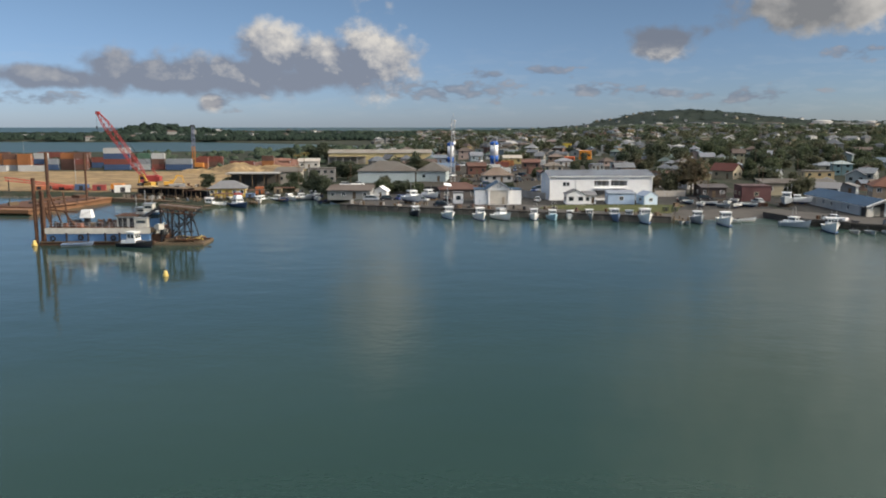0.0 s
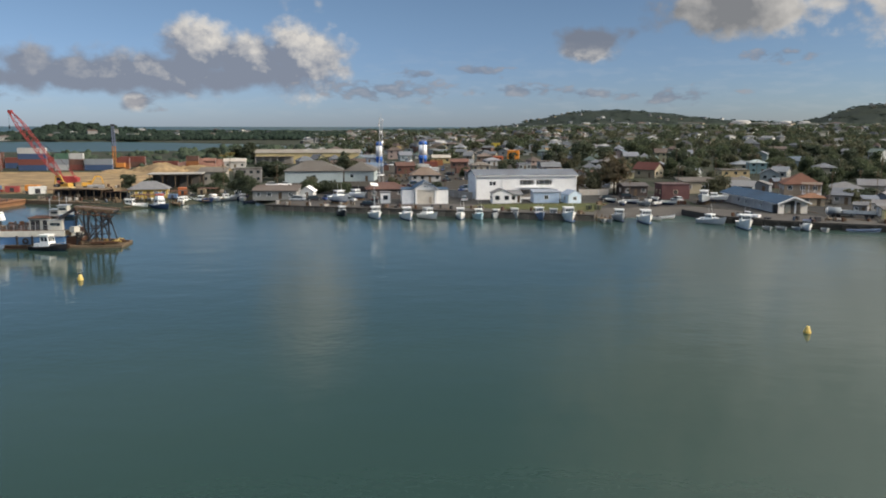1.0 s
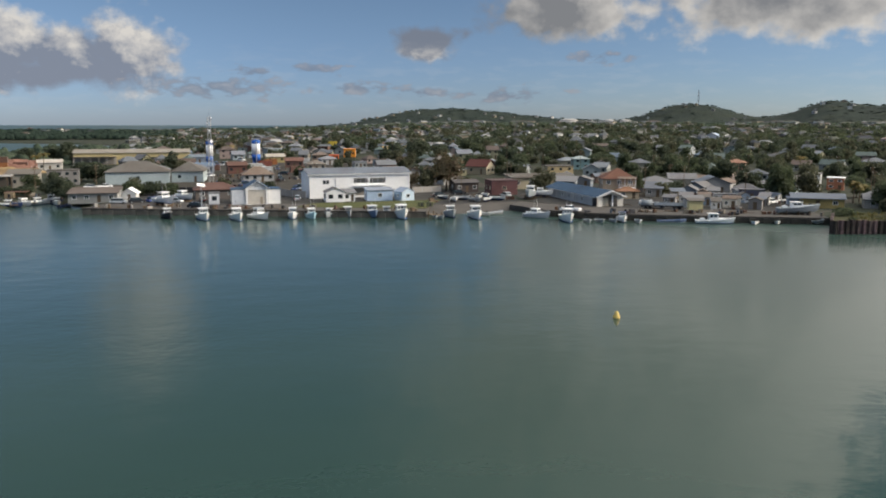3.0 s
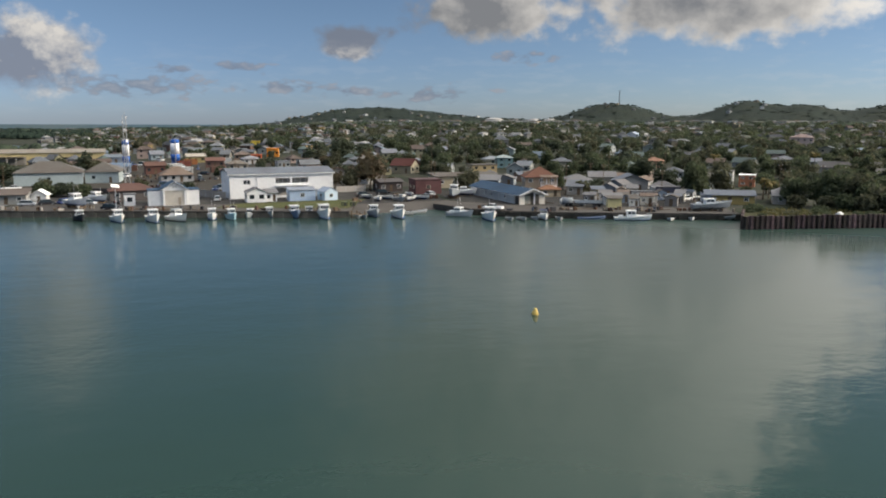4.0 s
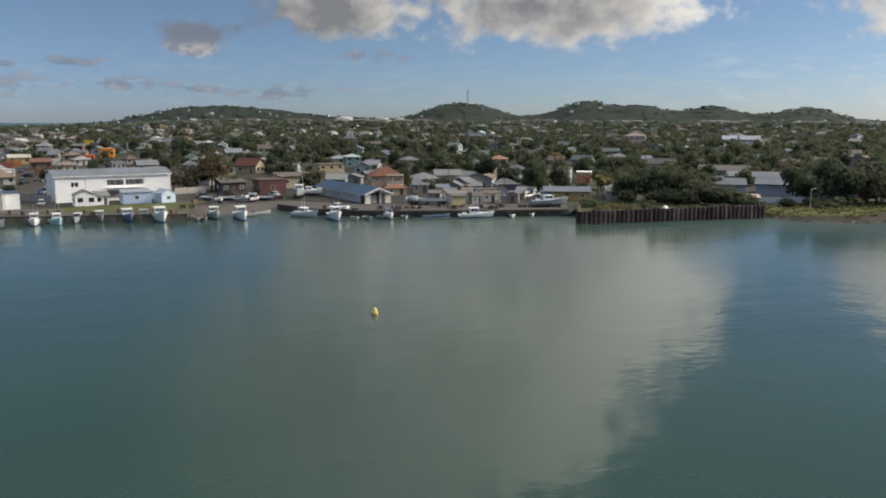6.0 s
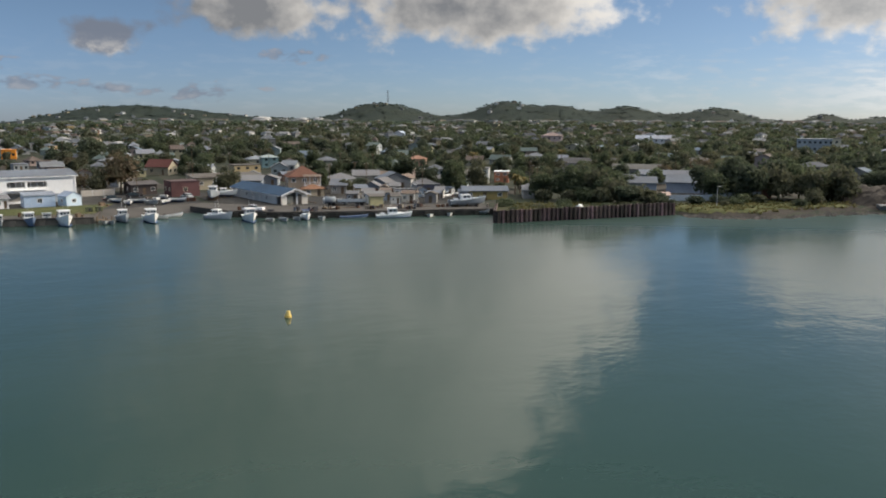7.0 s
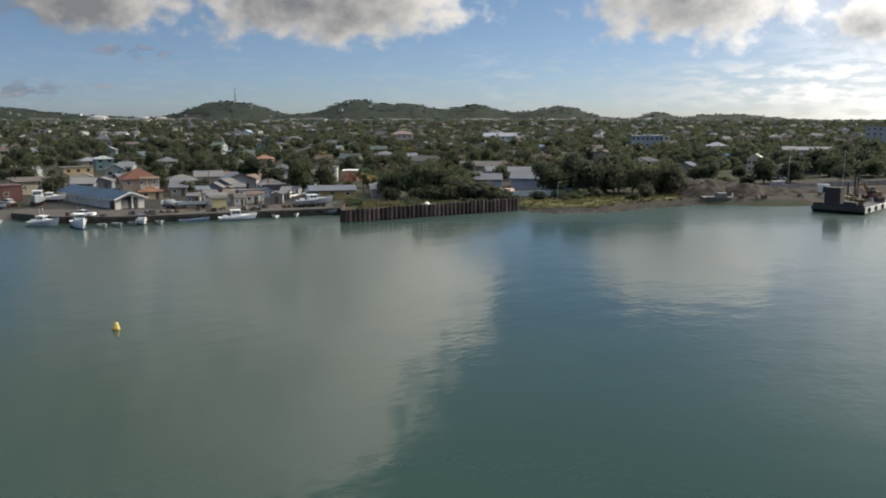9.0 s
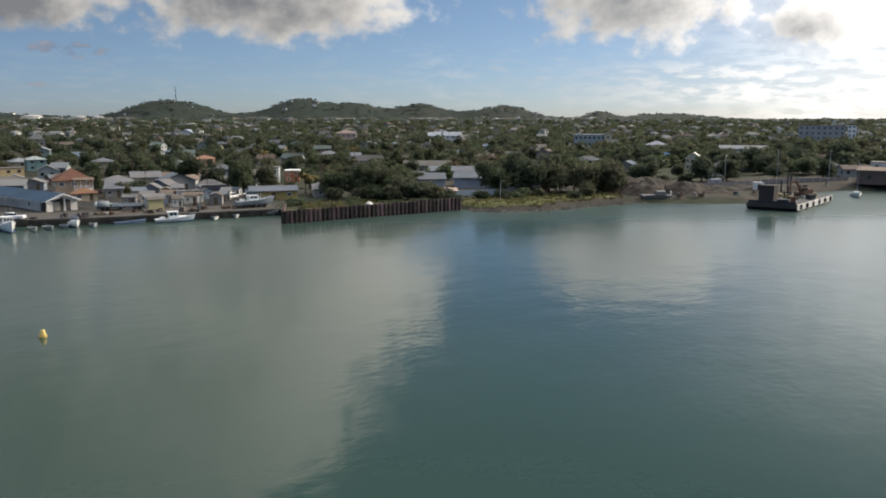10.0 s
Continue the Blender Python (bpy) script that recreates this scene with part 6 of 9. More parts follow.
# hauled out
launch(11.8, 219.5, 150, 8.6, 3.1, 1.2, label="white fishing boat propped up on the quay", z=2.4, stand=True, group="boats ashore")
launch(16.6, 231.5, 140, 7.0, 2.6, 1.0, label="small white boat propped ashore", z=2.2, stand=True, group="boats ashore", tall=1.4, mast=False)
launch(156.0, 153.4, 112, 9.4, 2.9, 1.1, GREYP, GREYP, label="long pale grey boat hull laid up ashore", z=2.3, stand=True, group="boats ashore", tall=1.3, mast=False)
launch(111.3, 209.0, 210, 9.0, 3.1, 1.3, paint(0.36, 0.40, 0.42), NAVY, label="grey boat under repair beside the hall", z=2.4, stand=True, group="boats ashore")
launch(116.4, 213.0, 120, 6.6, 2.4, 1.0, None, NAVY, label="small white boat ashore beside the hall", z=2.2, stand=True, group="boats ashore", mast=False, tall=1.2)
for x, y, hd, c, w in ((88, 208, 190, M_BOAT_WHITE, "white"), (91.5, 212, 140, M_BOAT_WHITE, "white"), (97, 213, 200, M_BOAT_WHITE, "white"), (100.6, 208, 150, M_BOAT_WHITE, "white"), (93.4, 206, 170, GREYP, "grey"), (101.5, 219, 190, M_BOAT_WHITE, "white"),
                       (96.5, 205.5, 215, M_BOAT_WHITE, "white"), (87.5, 216, 175, M_BOAT_WHITE, "white"), (105.5, 214, 200, GREYP, "grey")):
    dinghy(x, y, hd, 5.4, 2.0, c, NAVY if c is M_BOAT_WHITE else None, "%s open fishing boat hauled up by the slipway" % w, z=1.95, group="boats ashore")
    s = thing("keel_block", pose(x, y, 1.5), "timber keel blocks under a boat", "blocks", "boat supports")
    part("block", Form().box(0, 0, 0, 0.5, 1.2, 0.22, 90 - hd), M_WOOD, s)
dinghy(-1.0, 236, 110, 6.0, 2.0, M_BOAT_WHITE, None, "white boat lying beside the low shop", z=2.0, group="boats ashore", motor=False)
# west side of the inlet
launch(-45.4, 228.5, 96, 8.4, 2.7, 0.9, label="white cabin boat by the timber wharf", group="inlet boats")
launch(-37.4, 227.6, 140, 8.6, 3.1, 1.0, paint(0.07, 0.11, 0.19), NAVY, paint(0.14, 0.24, 0.38), label="blue and white boat with blue canopy", group="inlet boats", fly=True)
launch(-19.3, 252.8, 110, 6.0, 2.3, 0.9, NAVY, NAVY, label="dark cabin boat at the head of the inlet", group="inlet boats", mast=False)
for x, y, hd in ((-36.5, 244.6, 80), (-33.0, 246.0, 100), (-29.8, 246.4, 120), (-31.5, 243.0, 60), (-27.5, 250.5, 100), (-24.0, 251.5, 70), (-14.5, 240.0, 30)):
    dinghy(x, y, hd, 5.0, 1.8, random.Random(int(x * 7)).choice([M_BOAT_WHITE, GREYP, NAVY]), None, "small open workboat crowded in the inlet", group="inlet boats")


def mooring_line(a, b, sag=0.4):
    f = Form()
    a, b = Vector(a), Vector(b)
    prev = a
    for k in range(1, 7):
        t = k / 6
        p = a.lerp(b, t) - Vector((0, 0, sag * 4 * t * (1 - t)))
        f.tube(prev, p, 0.025, n=4)
        prev = p
    piece("mooring_rope", f, M_WOOD, "slack mooring rope from boat to quay", "rope", "mooring ropes")


for x, y, q in ((28.0, 199.5, 203.9), (20.9, 202.3, 206.8), (41.0, 198.0, 198.5), (60.2, 196.0, 191.5), (66.5, 192.4, 188.6)):
    mooring_line((x, y, 0.95), (x - 2.0, q + 1.5, 1.6))


def buoy(x, y, s, label):
    top = thing("mooring_buoy", pose(x, y, 0, 3, 2, 0), label, "buoy", "mooring buoys")
    Y = paint(0.60, 0.45, 0.15, 0.5, 0.4)
    prof = [(-0.35, 0.30), (-0.2, 0.48), (0.05, 0.55), (0.28, 0.52), (0.42, 0.44), (0.75, 0.36), (1.0, 0.28), (1.12, 0.18)]
    rings = [[(r * s * math.cos(2 * math.pi * k / 20), r * s * math.sin(2 * math.pi * k / 20), z * s) for k in range(20)] for z, r in prof]
    part("float", Form().loft(rings), Y, top, flat=False)
    part("collar", Form().tube((0, 0, 0.3 * s), (0, 0, 0.36 * s), 0.56 * s, 0.54 * s, 20), paint(0.5, 0.32, 0.03), top)
    part("ring_post", Form().tube((0, 0, 1.1 * s), (0, 0, 1.4 * s), 0.05 * s, n=8), M_STEEL, top)
    part("weed_band", Form().tube((0, 0, -0.1 * s), (0, 0, 0.06 * s), 0.535 * s, 0.56 * s, 20), paint(0.10, 0.09, 0.03), top)


buoy(65.06, 79.47, 0.76, "yellow mooring buoy with weathered sides on calm water")
buoy(-26.1, 121.1, 0.8, "yellow mooring buoy floating near a dredger")
buoy(-60.9, 154.0, 0.95, "yellow buoy beside a dredger's stern")

# ---- dredger, barges, cranes, container yard ----
def dredger():
    top = thing("dredger", pose(-60.2, 155.0, 0, 0, 0, -1.0), "old blue and white dredger with a rusty digging gantry", "dredger")
    U = 0.1097
    BLUE, OLDW = paint(0.09, 0.19, 0.36, stain=0.6), paint(0.55, 0.53, 0.47, stain=0.6)
    X = lambda px: (px - 75) * U
    part("pontoon", Form().box(X(175), 4.6, -0.8, 22.4, 9.6, 1.5, taper=0.985), M_RUST, top, "rust-brown pontoon hull")
    part("side_plating", Form().box(X(176), 4.6, 0.7, 19.8, 8.8, 1.5), BLUE, top, "faded blue side plating")
    part("bulwark", Form().box(X(176), 4.6, 2.2, 20.2, 9.2, 1.05), OLDW, top, "dirty white bulwark")
    part("deck", Form().box(X(176), 4.6, 3.25, 19.6, 8.6, 0.06), M_RUST, top)
    rub = Form().box(X(175), -0.25, 0.55, 22, 0.2, 0.2)
    part("rubbing_strake", rub, M_WOOD, top)
    tyre = Form()
    n = 16
    rings = [[((0.42 + 0.16 * math.cos(2 * math.pi * j / 8)) * math.cos(2 * math.pi * i / n), 0.16 * math.sin(2 * math.pi * j / 8), (0.42 + 0.16 * math.cos(2 * math.pi * j / 8)) * math.sin(2 * math.pi * i / n)) for j in range(8)] for i in range(n + 1)]
    tyre.loft(rings, caps=False)
    tm = tyre.mesh("tyre_fender", M_RUBBER)
    for px, z in ((98, 1.3), (147, 1.5), (204, 1.4), (232, 1.2)):
        o = part("tyre_fender", tm, M_RUBBER, top)
        o.location = (X(px), -0.2, z)
    # spuds and their frame at the stern
    spud = [(-0.9, 0.6, -2, 13.0, 0.36), (0.8, 0.3, -2, 10.4, 0.34), (-1.7, 8.4, -2, 17.6, 0.34)]
    for x, y, z0, z1, r in spud:
        part("spud", Form().tube((x, y, z0), (x, y, z1), r, r, 12), M_RUST, top, "tall rusty spud pole")
    fr = [((0.2, 0.4, 0.5), (0.4, 0.4, 10.6)), ((2.2, 0.4, 3.3), (0.2, 0.4, 10.2)), ((3.2, 3.0, 3.3), (0.6, 3.0, 10.8)), ((2.6, 7.0, 3.3), (1.4, 8.0, 9.6)), ((0.2, 0.4, 8.6), (1.4, 8.2, 8.6)), ((0.0, 0.4, 6.0), (2.0, 0.4, 6.2)),
          ((1.0, 0.5, 7.2), (7.0, 1.0, 7.8)), ((1.0, 0.5, 6.9), (7.2, 0.8, 6.3)), ((4.6, 1.0, 6.4), (6.6, 1.0, 3.3))]
    for a, b in fr:
        part("frame_bar", Form().beam(a, b, 0.26), M_RUST, top)
    # deck gear
    rnd = random.Random(8)
    for k in range(14):
        part("deck_gear", Form().box(rnd.uniform(3, 14), rnd.uniform(1, 7.5), 3.28, rnd.uniform(0.5, 1.8), rnd.uniform(0.5, 1.4), rnd.uniform(0.4, 1.2), rnd.uniform(0, 90), 0.85), rnd.choice([M_RUST, M_STEEL, M_WOOD, paint(0.24, 0.1, 0.06)]), top)
    part("hopper_stand", Form().box(X(141), 5.0, 3.3, 1.1, 1.2, 1.5, taper=0.7), M_STEEL, top)
    part("white_hopper", Form().box(X(141), 5.0, 4.8, 2.4, 1.7, 1.55, taper=0.74), M_BOAT_WHITE, top, "bright white tapered steel hopper")
    dh = part("deckhouse", Form().box(X(224), 3.4, 3.3, 3.8, 4.2, 2.2), OLDW, top, "white deckhouse with dark doors")
    for px in (213, 221, 233):
        part("door", Form().box(X(px), 1.27, 3.35, 0.75, 0.06, 1.8), M_DARK, dh)
    part("roof", Form().box(X(224), 3.4, 5.5, 4.3, 4.8, 0.14), M_RUST, dh)
    ch = part("control_cabin", Form().box(X(268), 3.0, 3.3, 2.4, 2.8, 2.9, taper=0.94), BLUE, top, "blue and white control cabin")
    part("window_band", Form().box(X(268), 3.0, 5.0, 2.42, 2.8, 0.8), M_GLASS, ch)
    part("roof", Form().box(X(268), 3.0, 6.15, 2.8, 3.2, 0.14), M_BOAT_WHITE, ch)
    part("bow_block", Form().box(X(272), 4.6, -0.6, 3.4, 7.0, 2.4, taper=0.96), M_RUST, top)
    for k in range(16):
        part("deck_stores", Form().box(X(258) + rnd.uniform(0, 3.4), rnd.uniform(0.3, 6.5), 1.75 + 0.6 * (k % 3), rnd.uniform(0.4, 1.3), rnd.uniform(0.4, 1.2), rnd.uniform(0.5, 1.1), rnd.uniform(0, 90), 0.9), rnd.choice([M_WOOD, OLDW, M_RUST, paint(0.26, 0.21, 0.15), GREYP]), top)
    # digging gantry
    g0, g1, g2 = (X(236), 2.5, 3.9), (X(286), 2.5, 7.4), (X(348), 2.5, 6.7)
    for y in (1.0, 5.4):
        part("boom_chord", Form().beam((g0[0], y, g0[2]), (g1[0], y, g1[2]), 0.5, 0.55), M_STEEL, top)
        part("boom_chord", Form().beam((g1[0], y, g1[2]), (g2[0], y, g2[2]), 0.45, 0.5), M_WOOD, top)
        for px in (285, 305, 327):
            part("gantry_leg", Form().beam((X(px), y, 0.3), (X(px) + 0.1, y, 7.1), 0.28), M_STEEL, top)
        for a, b in (((X(345), y, 6.5), (X(297), y, 0.7)), ((X(305), y, 6.9), (X(335), y, 3.6)), ((X(285), y, 3.4), (X(327), y, 3.6)), ((X(327), y, 6.4), (X(341), y, 0.8)), ((X(288), y, 1.0), (X(303), y, 3.2))):
            part("gantry_brace", Form().beam(a, b, 0.2), M_STEEL, top)
    for px in (240, 252, 264, 276, 288, 300, 312, 324, 336, 347):
        t = min(1, (px - 236) / 50)
        z = g0[2] + (g1[2] - g0[2]) * t if px < 286 else g1[2] + (g2[2] - g1[2]) * (px - 286) / 62
        part("cross_bar", Form().beam((X(px), 1.0, z), (X(px), 5.4, z), 0.2), M_STEEL, top)
    part("conveyor_bed", Form().beam((g1[0] - 0.8, 3.2, 7.6), (g2[0], 3.2, 6.85), 1.5, 0.14), paint(0.12, 0.085, 0.068), top, "rusty conveyor bed")
    for y in (0.7, 5.7):
        for k in range(8):
            xa, xb = X(284 + k * 8), X(292 + k * 8)
            z = lambda px: g1[2] + (g2[2] - g1[2]) * (px - 286) / 62
            part("truss_lacing", Form().beam((xa, y, z(284 + k * 8) - (0.9 if k % 2 else -0.2)), (xb, y, z(292 + k * 8) - (-0.2 if k % 2 else 0.9)), 0.13), M_RUST, top)
        part("lower_chord", Form().beam((X(284), y, g1[2] - 0.95), (X(348), y, g2[2] - 0.95), 0.2), M_RUST, top)
    for xa, za, xb, zb in ((285, 0.6, 312, 6.2), (312, 0.6, 290, 6.4), (327, 0.6, 305, 6.0), (300, 0.6, 340, 6.2), (283, 2.2, 345, 2.6)):
        part("gantry_brace", Form().beam((X(xa), 0.6, za), (X(xb), 0.6, zb), 0.18), M_STEEL, top)
    part("bow_pontoon", Form().box(X(320), 3.0, -0.7, 9.6, 7.4, 1.15), M_WOOD, top)
    for k in range(26):
        part("timber", Form().beam((X(280) + rnd.uniform(0, 9), rnd.uniform(-0.4, 6), 0.5 + rnd.uniform(0, 0.5)), (X(285) + rnd.uniform(0, 9.5), rnd.uniform(-0.4, 6), 0.5 + rnd.uniform(0, 0.7)), 0.3), rnd.choice([M_WOOD, M_RUST, paint(0.30, 0.22, 0.07)]), top)
    # railings, fender posts and stacked cabins
    for k in range(15):
        part("rail_post", Form().box(X(92) + k * 1.28, 0.15, 3.3, 0.07, 0.07, 1.0), M_GALV, top)
    part("top_rail", Form().box(X(92) + 8.96, 0.15, 4.26, 18.0, 0.06, 0.06).box(X(92) + 8.96, 0.15, 3.8, 18.0, 0.05, 0.05), M_GALV, top)
    for px in (122, 160, 190, 215, 246):
        part("fender_post", Form().box(X(px), -0.12, 0.5, 0.3, 0.35, 1.9), M_STEEL, top)
    for px, y, z, w, h in ((252, 1.4, 3.3, 2.6, 1.9), (262, 2.6, 6.3, 1.8, 1.5), (244, 4.4, 5.64, 2.2, 1.2)):
        c = part("upper_cabin", Form().box(X(px), y, z, w, 2.0, h, taper=0.95), OLDW, top, "small dirty white cabin")
        part("window", Form().box(X(px), y - 0.98, z + h * 0.45, w * 0.7, 0.1, h * 0.3), M_GLASS, c)
        part("roof", Form().box(X(px), y, z + h, w + 0.3, 2.3, 0.1), M_GALV, c)
    for px, z1 in ((240, 9.2), (256, 10.4), (268, 9.6)):
        part("mast", Form().tube((X(px), 2.2, 5.4), (X(px), 2.2, z1), 0.06, n=6), M_GALV, top)
    for a, b in (((X(268), 2.2, 9.6), (X(345), 3.0, 7.0)), ((X(256), 2.2, 10.4), (X(110), 4.0, 4.4)), ((0.4, 0.4, 10.4), (X(200), 3.0, 5.6))):
        part("stay", Form().tube(a, b, 0.035, n=5), M_STEEL, top)
    for px, y, z in ((100, 2, 3.3), (112, 6, 3.3), (127, 3, 3.3), (160, 6.5, 3.3), (178, 2.2, 3.3), (192, 5.4, 3.3), (205, 2, 3.3)):
        w = part("winch", Form().tube((X(px) - 0.5, y, z + 0.5), (X(px) + 0.5, y, z + 0.5), 0.42, 0.42, 12), M_RUST, top)
        part("winch_flange", Form().tube((X(px) - 0.58, y, z + 0.55), (X(px) - 0.5, y, z + 0.55), 0.6, 0.6, 12).tube((X(px) + 0.5, y, z + 0.55), (X(px) + 0.58, y, z + 0.55), 0.6, 0.6, 12), M_STEEL, w)
    # workboat and a covered skiff in front
    dinghy(-52.6, 153.6, 88, 5.6, 2.0, paint(0.16, 0.22, 0.32), GREYP, "blue-grey skiff lying alongside a dredger", motor=False, group="")
    launch(-41.2, 152.4, 110, 7.2, 2.6, 0.8, M_STEEL, NAVY, label="small workboat with white wheelhouse beside a dredger", tall=2.2, name="workboat", group="", mast=False)


dredger()


def brown_barge():
    top = thing("hopper_barge", pose(-86.5, 207, 0, 0, 0, -12), "rusty brown flat barge moored by the wharf", "barge")
    f = Form()
    W, L = 17.0, 38.0
    rings = []
    for y, zk in ((0, 0.5), (3.5, -0.8), (L - 3.5, -0.8), (L, 0.4)):
        rings.append([(0, y, zk), (0, y, 1.45), (-W, y, 1.45), (-W, y, zk)])
    part("hull", f.loft(rings), paint(0.20, 0.105, 0.055, stain=0.6), top)
    part("coaming", Form().box(-W / 2, L / 2, 1.45, W - 3, L - 8, 0.3), M_RUST, top)
    part("rubbing_strake", Form().box(0.1, L / 2, 0.9, 0.24, L, 0.25), M_RUST, top)
    for y in (6, 14, 22, 30):
        part("bitt", Form().tube((-0.8, y, 1.45), (-0.8, y, 2.2), 0.18), M_STEEL, top)
    part("spud", Form().tube((-0.5, 26, -1), (-0.5, 26, 15.2), 0.3), M_RUST, top, "tall dark rusty pole")
    for k in range(9):
        rnd = random.Random(30 + k)
        part("deck_gear", Form().box(-rnd.uniform(3, 14), rnd.uniform(6, 32), 1.75, rnd.uniform(1, 3), rnd.uniform(1, 3), rnd.uniform(0.3, 0.9), rnd.uniform(0, 90)), rnd.choice([M_RUST, M_STEEL, M_WOOD]), top)


brown_barge()


def fender_barge():
    """Work barge with a pale, tyre-hung side and a dark end."""
    top = thing("work_barge", pose(240.5, 46.0, 0, 0, 0, -1.5), "dark work barge with pale fendered side", "barge")
    L, W, H = 35.0, 12.6, 1.75
    rings = [[(x, 0, zk), (x, 0, H), (x, W, H), (x, W, zk)] for x, zk in ((0, 0.8), (2.5, -0.8), (L - 2.5, -0.8), (L, 0.8))]
    part("hull", Form().loft(rings), paint(0.062, 0.052, 0.047, stain=0.6), top)
    # plate is pale, and coloured brighter still for the sun on this face
    part("side_plate", Form().box(L / 2, -0.08, 0.3, L - 1.0, 0.12, 1.55), paint(0.78, 0.75, 0.68, stain=0.4), top, "pale side plate with sunlight put into its colour")
    n = 16
    rings = [[((0.5 + 0.2 * math.cos(2 * math.pi * j / 8)) * math.cos(2 * math.pi * i / n), 0.18 * math.sin(2 * math.pi * j / 8), (0.5 + 0.2 * math.cos(2 * math.pi * j / 8)) * math.sin(2 * math.pi * i / n)) for j in range(8)] for i in range(n + 1)]
    tm = Form().loft(rings, caps=False).mesh("tyre_fender", M_RUBBER)
    for k in range(6):
        o = part("tyre_fender", tm, M_RUBBER, top)
        o.location = (3 + k * 5.8, -0.32, 1.1)
    part("deck", Form().box(L / 2, W / 2, H, L - 0.6, W - 0.6, 0.05), M_STEEL, top)
    part("dark_house", Form().box(2.6, 8.0, H, 3.2, 3.8, 4.6), paint(0.05, 0.04, 0.037, stain=0.5), top, "tall dark steel deckhouse")
    part("ramp_box", Form().box(1.2, 3.6, H, 1.6, 3.0, 1.2), M_STEEL, top)
    part("end_rail", Form().box(0.4, W / 2, H, 0.2, W - 0.6, 0.7), M_STEEL, top)
    rnd = random.Random(12)
    for k in range(24):
        part("deck_load", Form().box(rnd.uniform(5, 31), rnd.uniform(1.2, 11.2), H + 0.03, rnd.uniform(0.6, 3.4), rnd.uniform(0.6, 2.2), rnd.uniform(0.4, 1.5), rnd.uniform(0, 90), 0.9), rnd.choice([M_RUST, M_STEEL, M_WOOD, paint(0.2, 0.17, 0.09), paint(0.3, 0.29, 0.27)]), top)
    for x, h in ((24, 6), (30, 8), (33, 7)):
        part("spud", Form().tube((x, 11, -2), (x, 11, h), 0.22), M_STEEL, top)
    return top


fender_barge()


def excavator(x, y, z, rot, body, label, s=1.0):
    top = thing("excavator", pose(x, y, z, 0, 0, rot), label, "excavator", "diggers")
    top.scale = (s, s, s)
    for sy in (-1, 1):
        part("track", Form().prism([(-1.8, -0.28), (1.8, -0.28), (1.8, 0.28), (-1.8, 0.28)], 0.12, 0.8).box(0, 0, 0, 3.0, 0.54, 0.9), M_RUBBER, top).location = (0, sy * 1.1, 0)
    part("carriage", Form().box(0, 0, 0.5, 1.6, 1.6, 0.6), M_STEEL, top)
    part("house", Form().box(-0.7, 0.2, 1.1, 3.0, 2.2, 1.2, taper=0.95), body, top)
    cab = part("cab", Form().box(0.6, 0.75, 1.15, 1.4, 1.0, 1.7, taper=0.9), body, top)
    part("window", Form().box(0.62, 0.75, 1.9, 1.42, 1.02, 0.7), M_GLASS, cab)
    part("boom", Form().beam((0.9, -0.2, 1.6), (2.8, -0.2, 4.6), 0.4, 0.55).beam((2.8, -0.2, 4.6), (4.8, -0.2, 4.2), 0.35, 0.45), body, top)
    part("stick", Form().beam((4.7, -0.2, 4.3), (5.3, -0.2, 1.6), 0.3, 0.36), body, top)
    part("bucket", Form().box(5.1, -0.2, 0.9, 0.9, 1.1, 0.8, taper=0.75), M_STEEL, top)
    return top


excavator(-77.3, 275, 1.55, 150, paint(0.42, 0.25, 0.05), "yellow excavator on the sandy yard")
excavator(-72, 280, 1.55, 20, paint(0.5, 0.28, 0.05), "orange excavator beside a crane", 0.9)
excavator(263.5, 50.0, 1.8, 150, paint(0.16, 0.085, 0.05), "dull brown excavator on a work barge", 1.0)


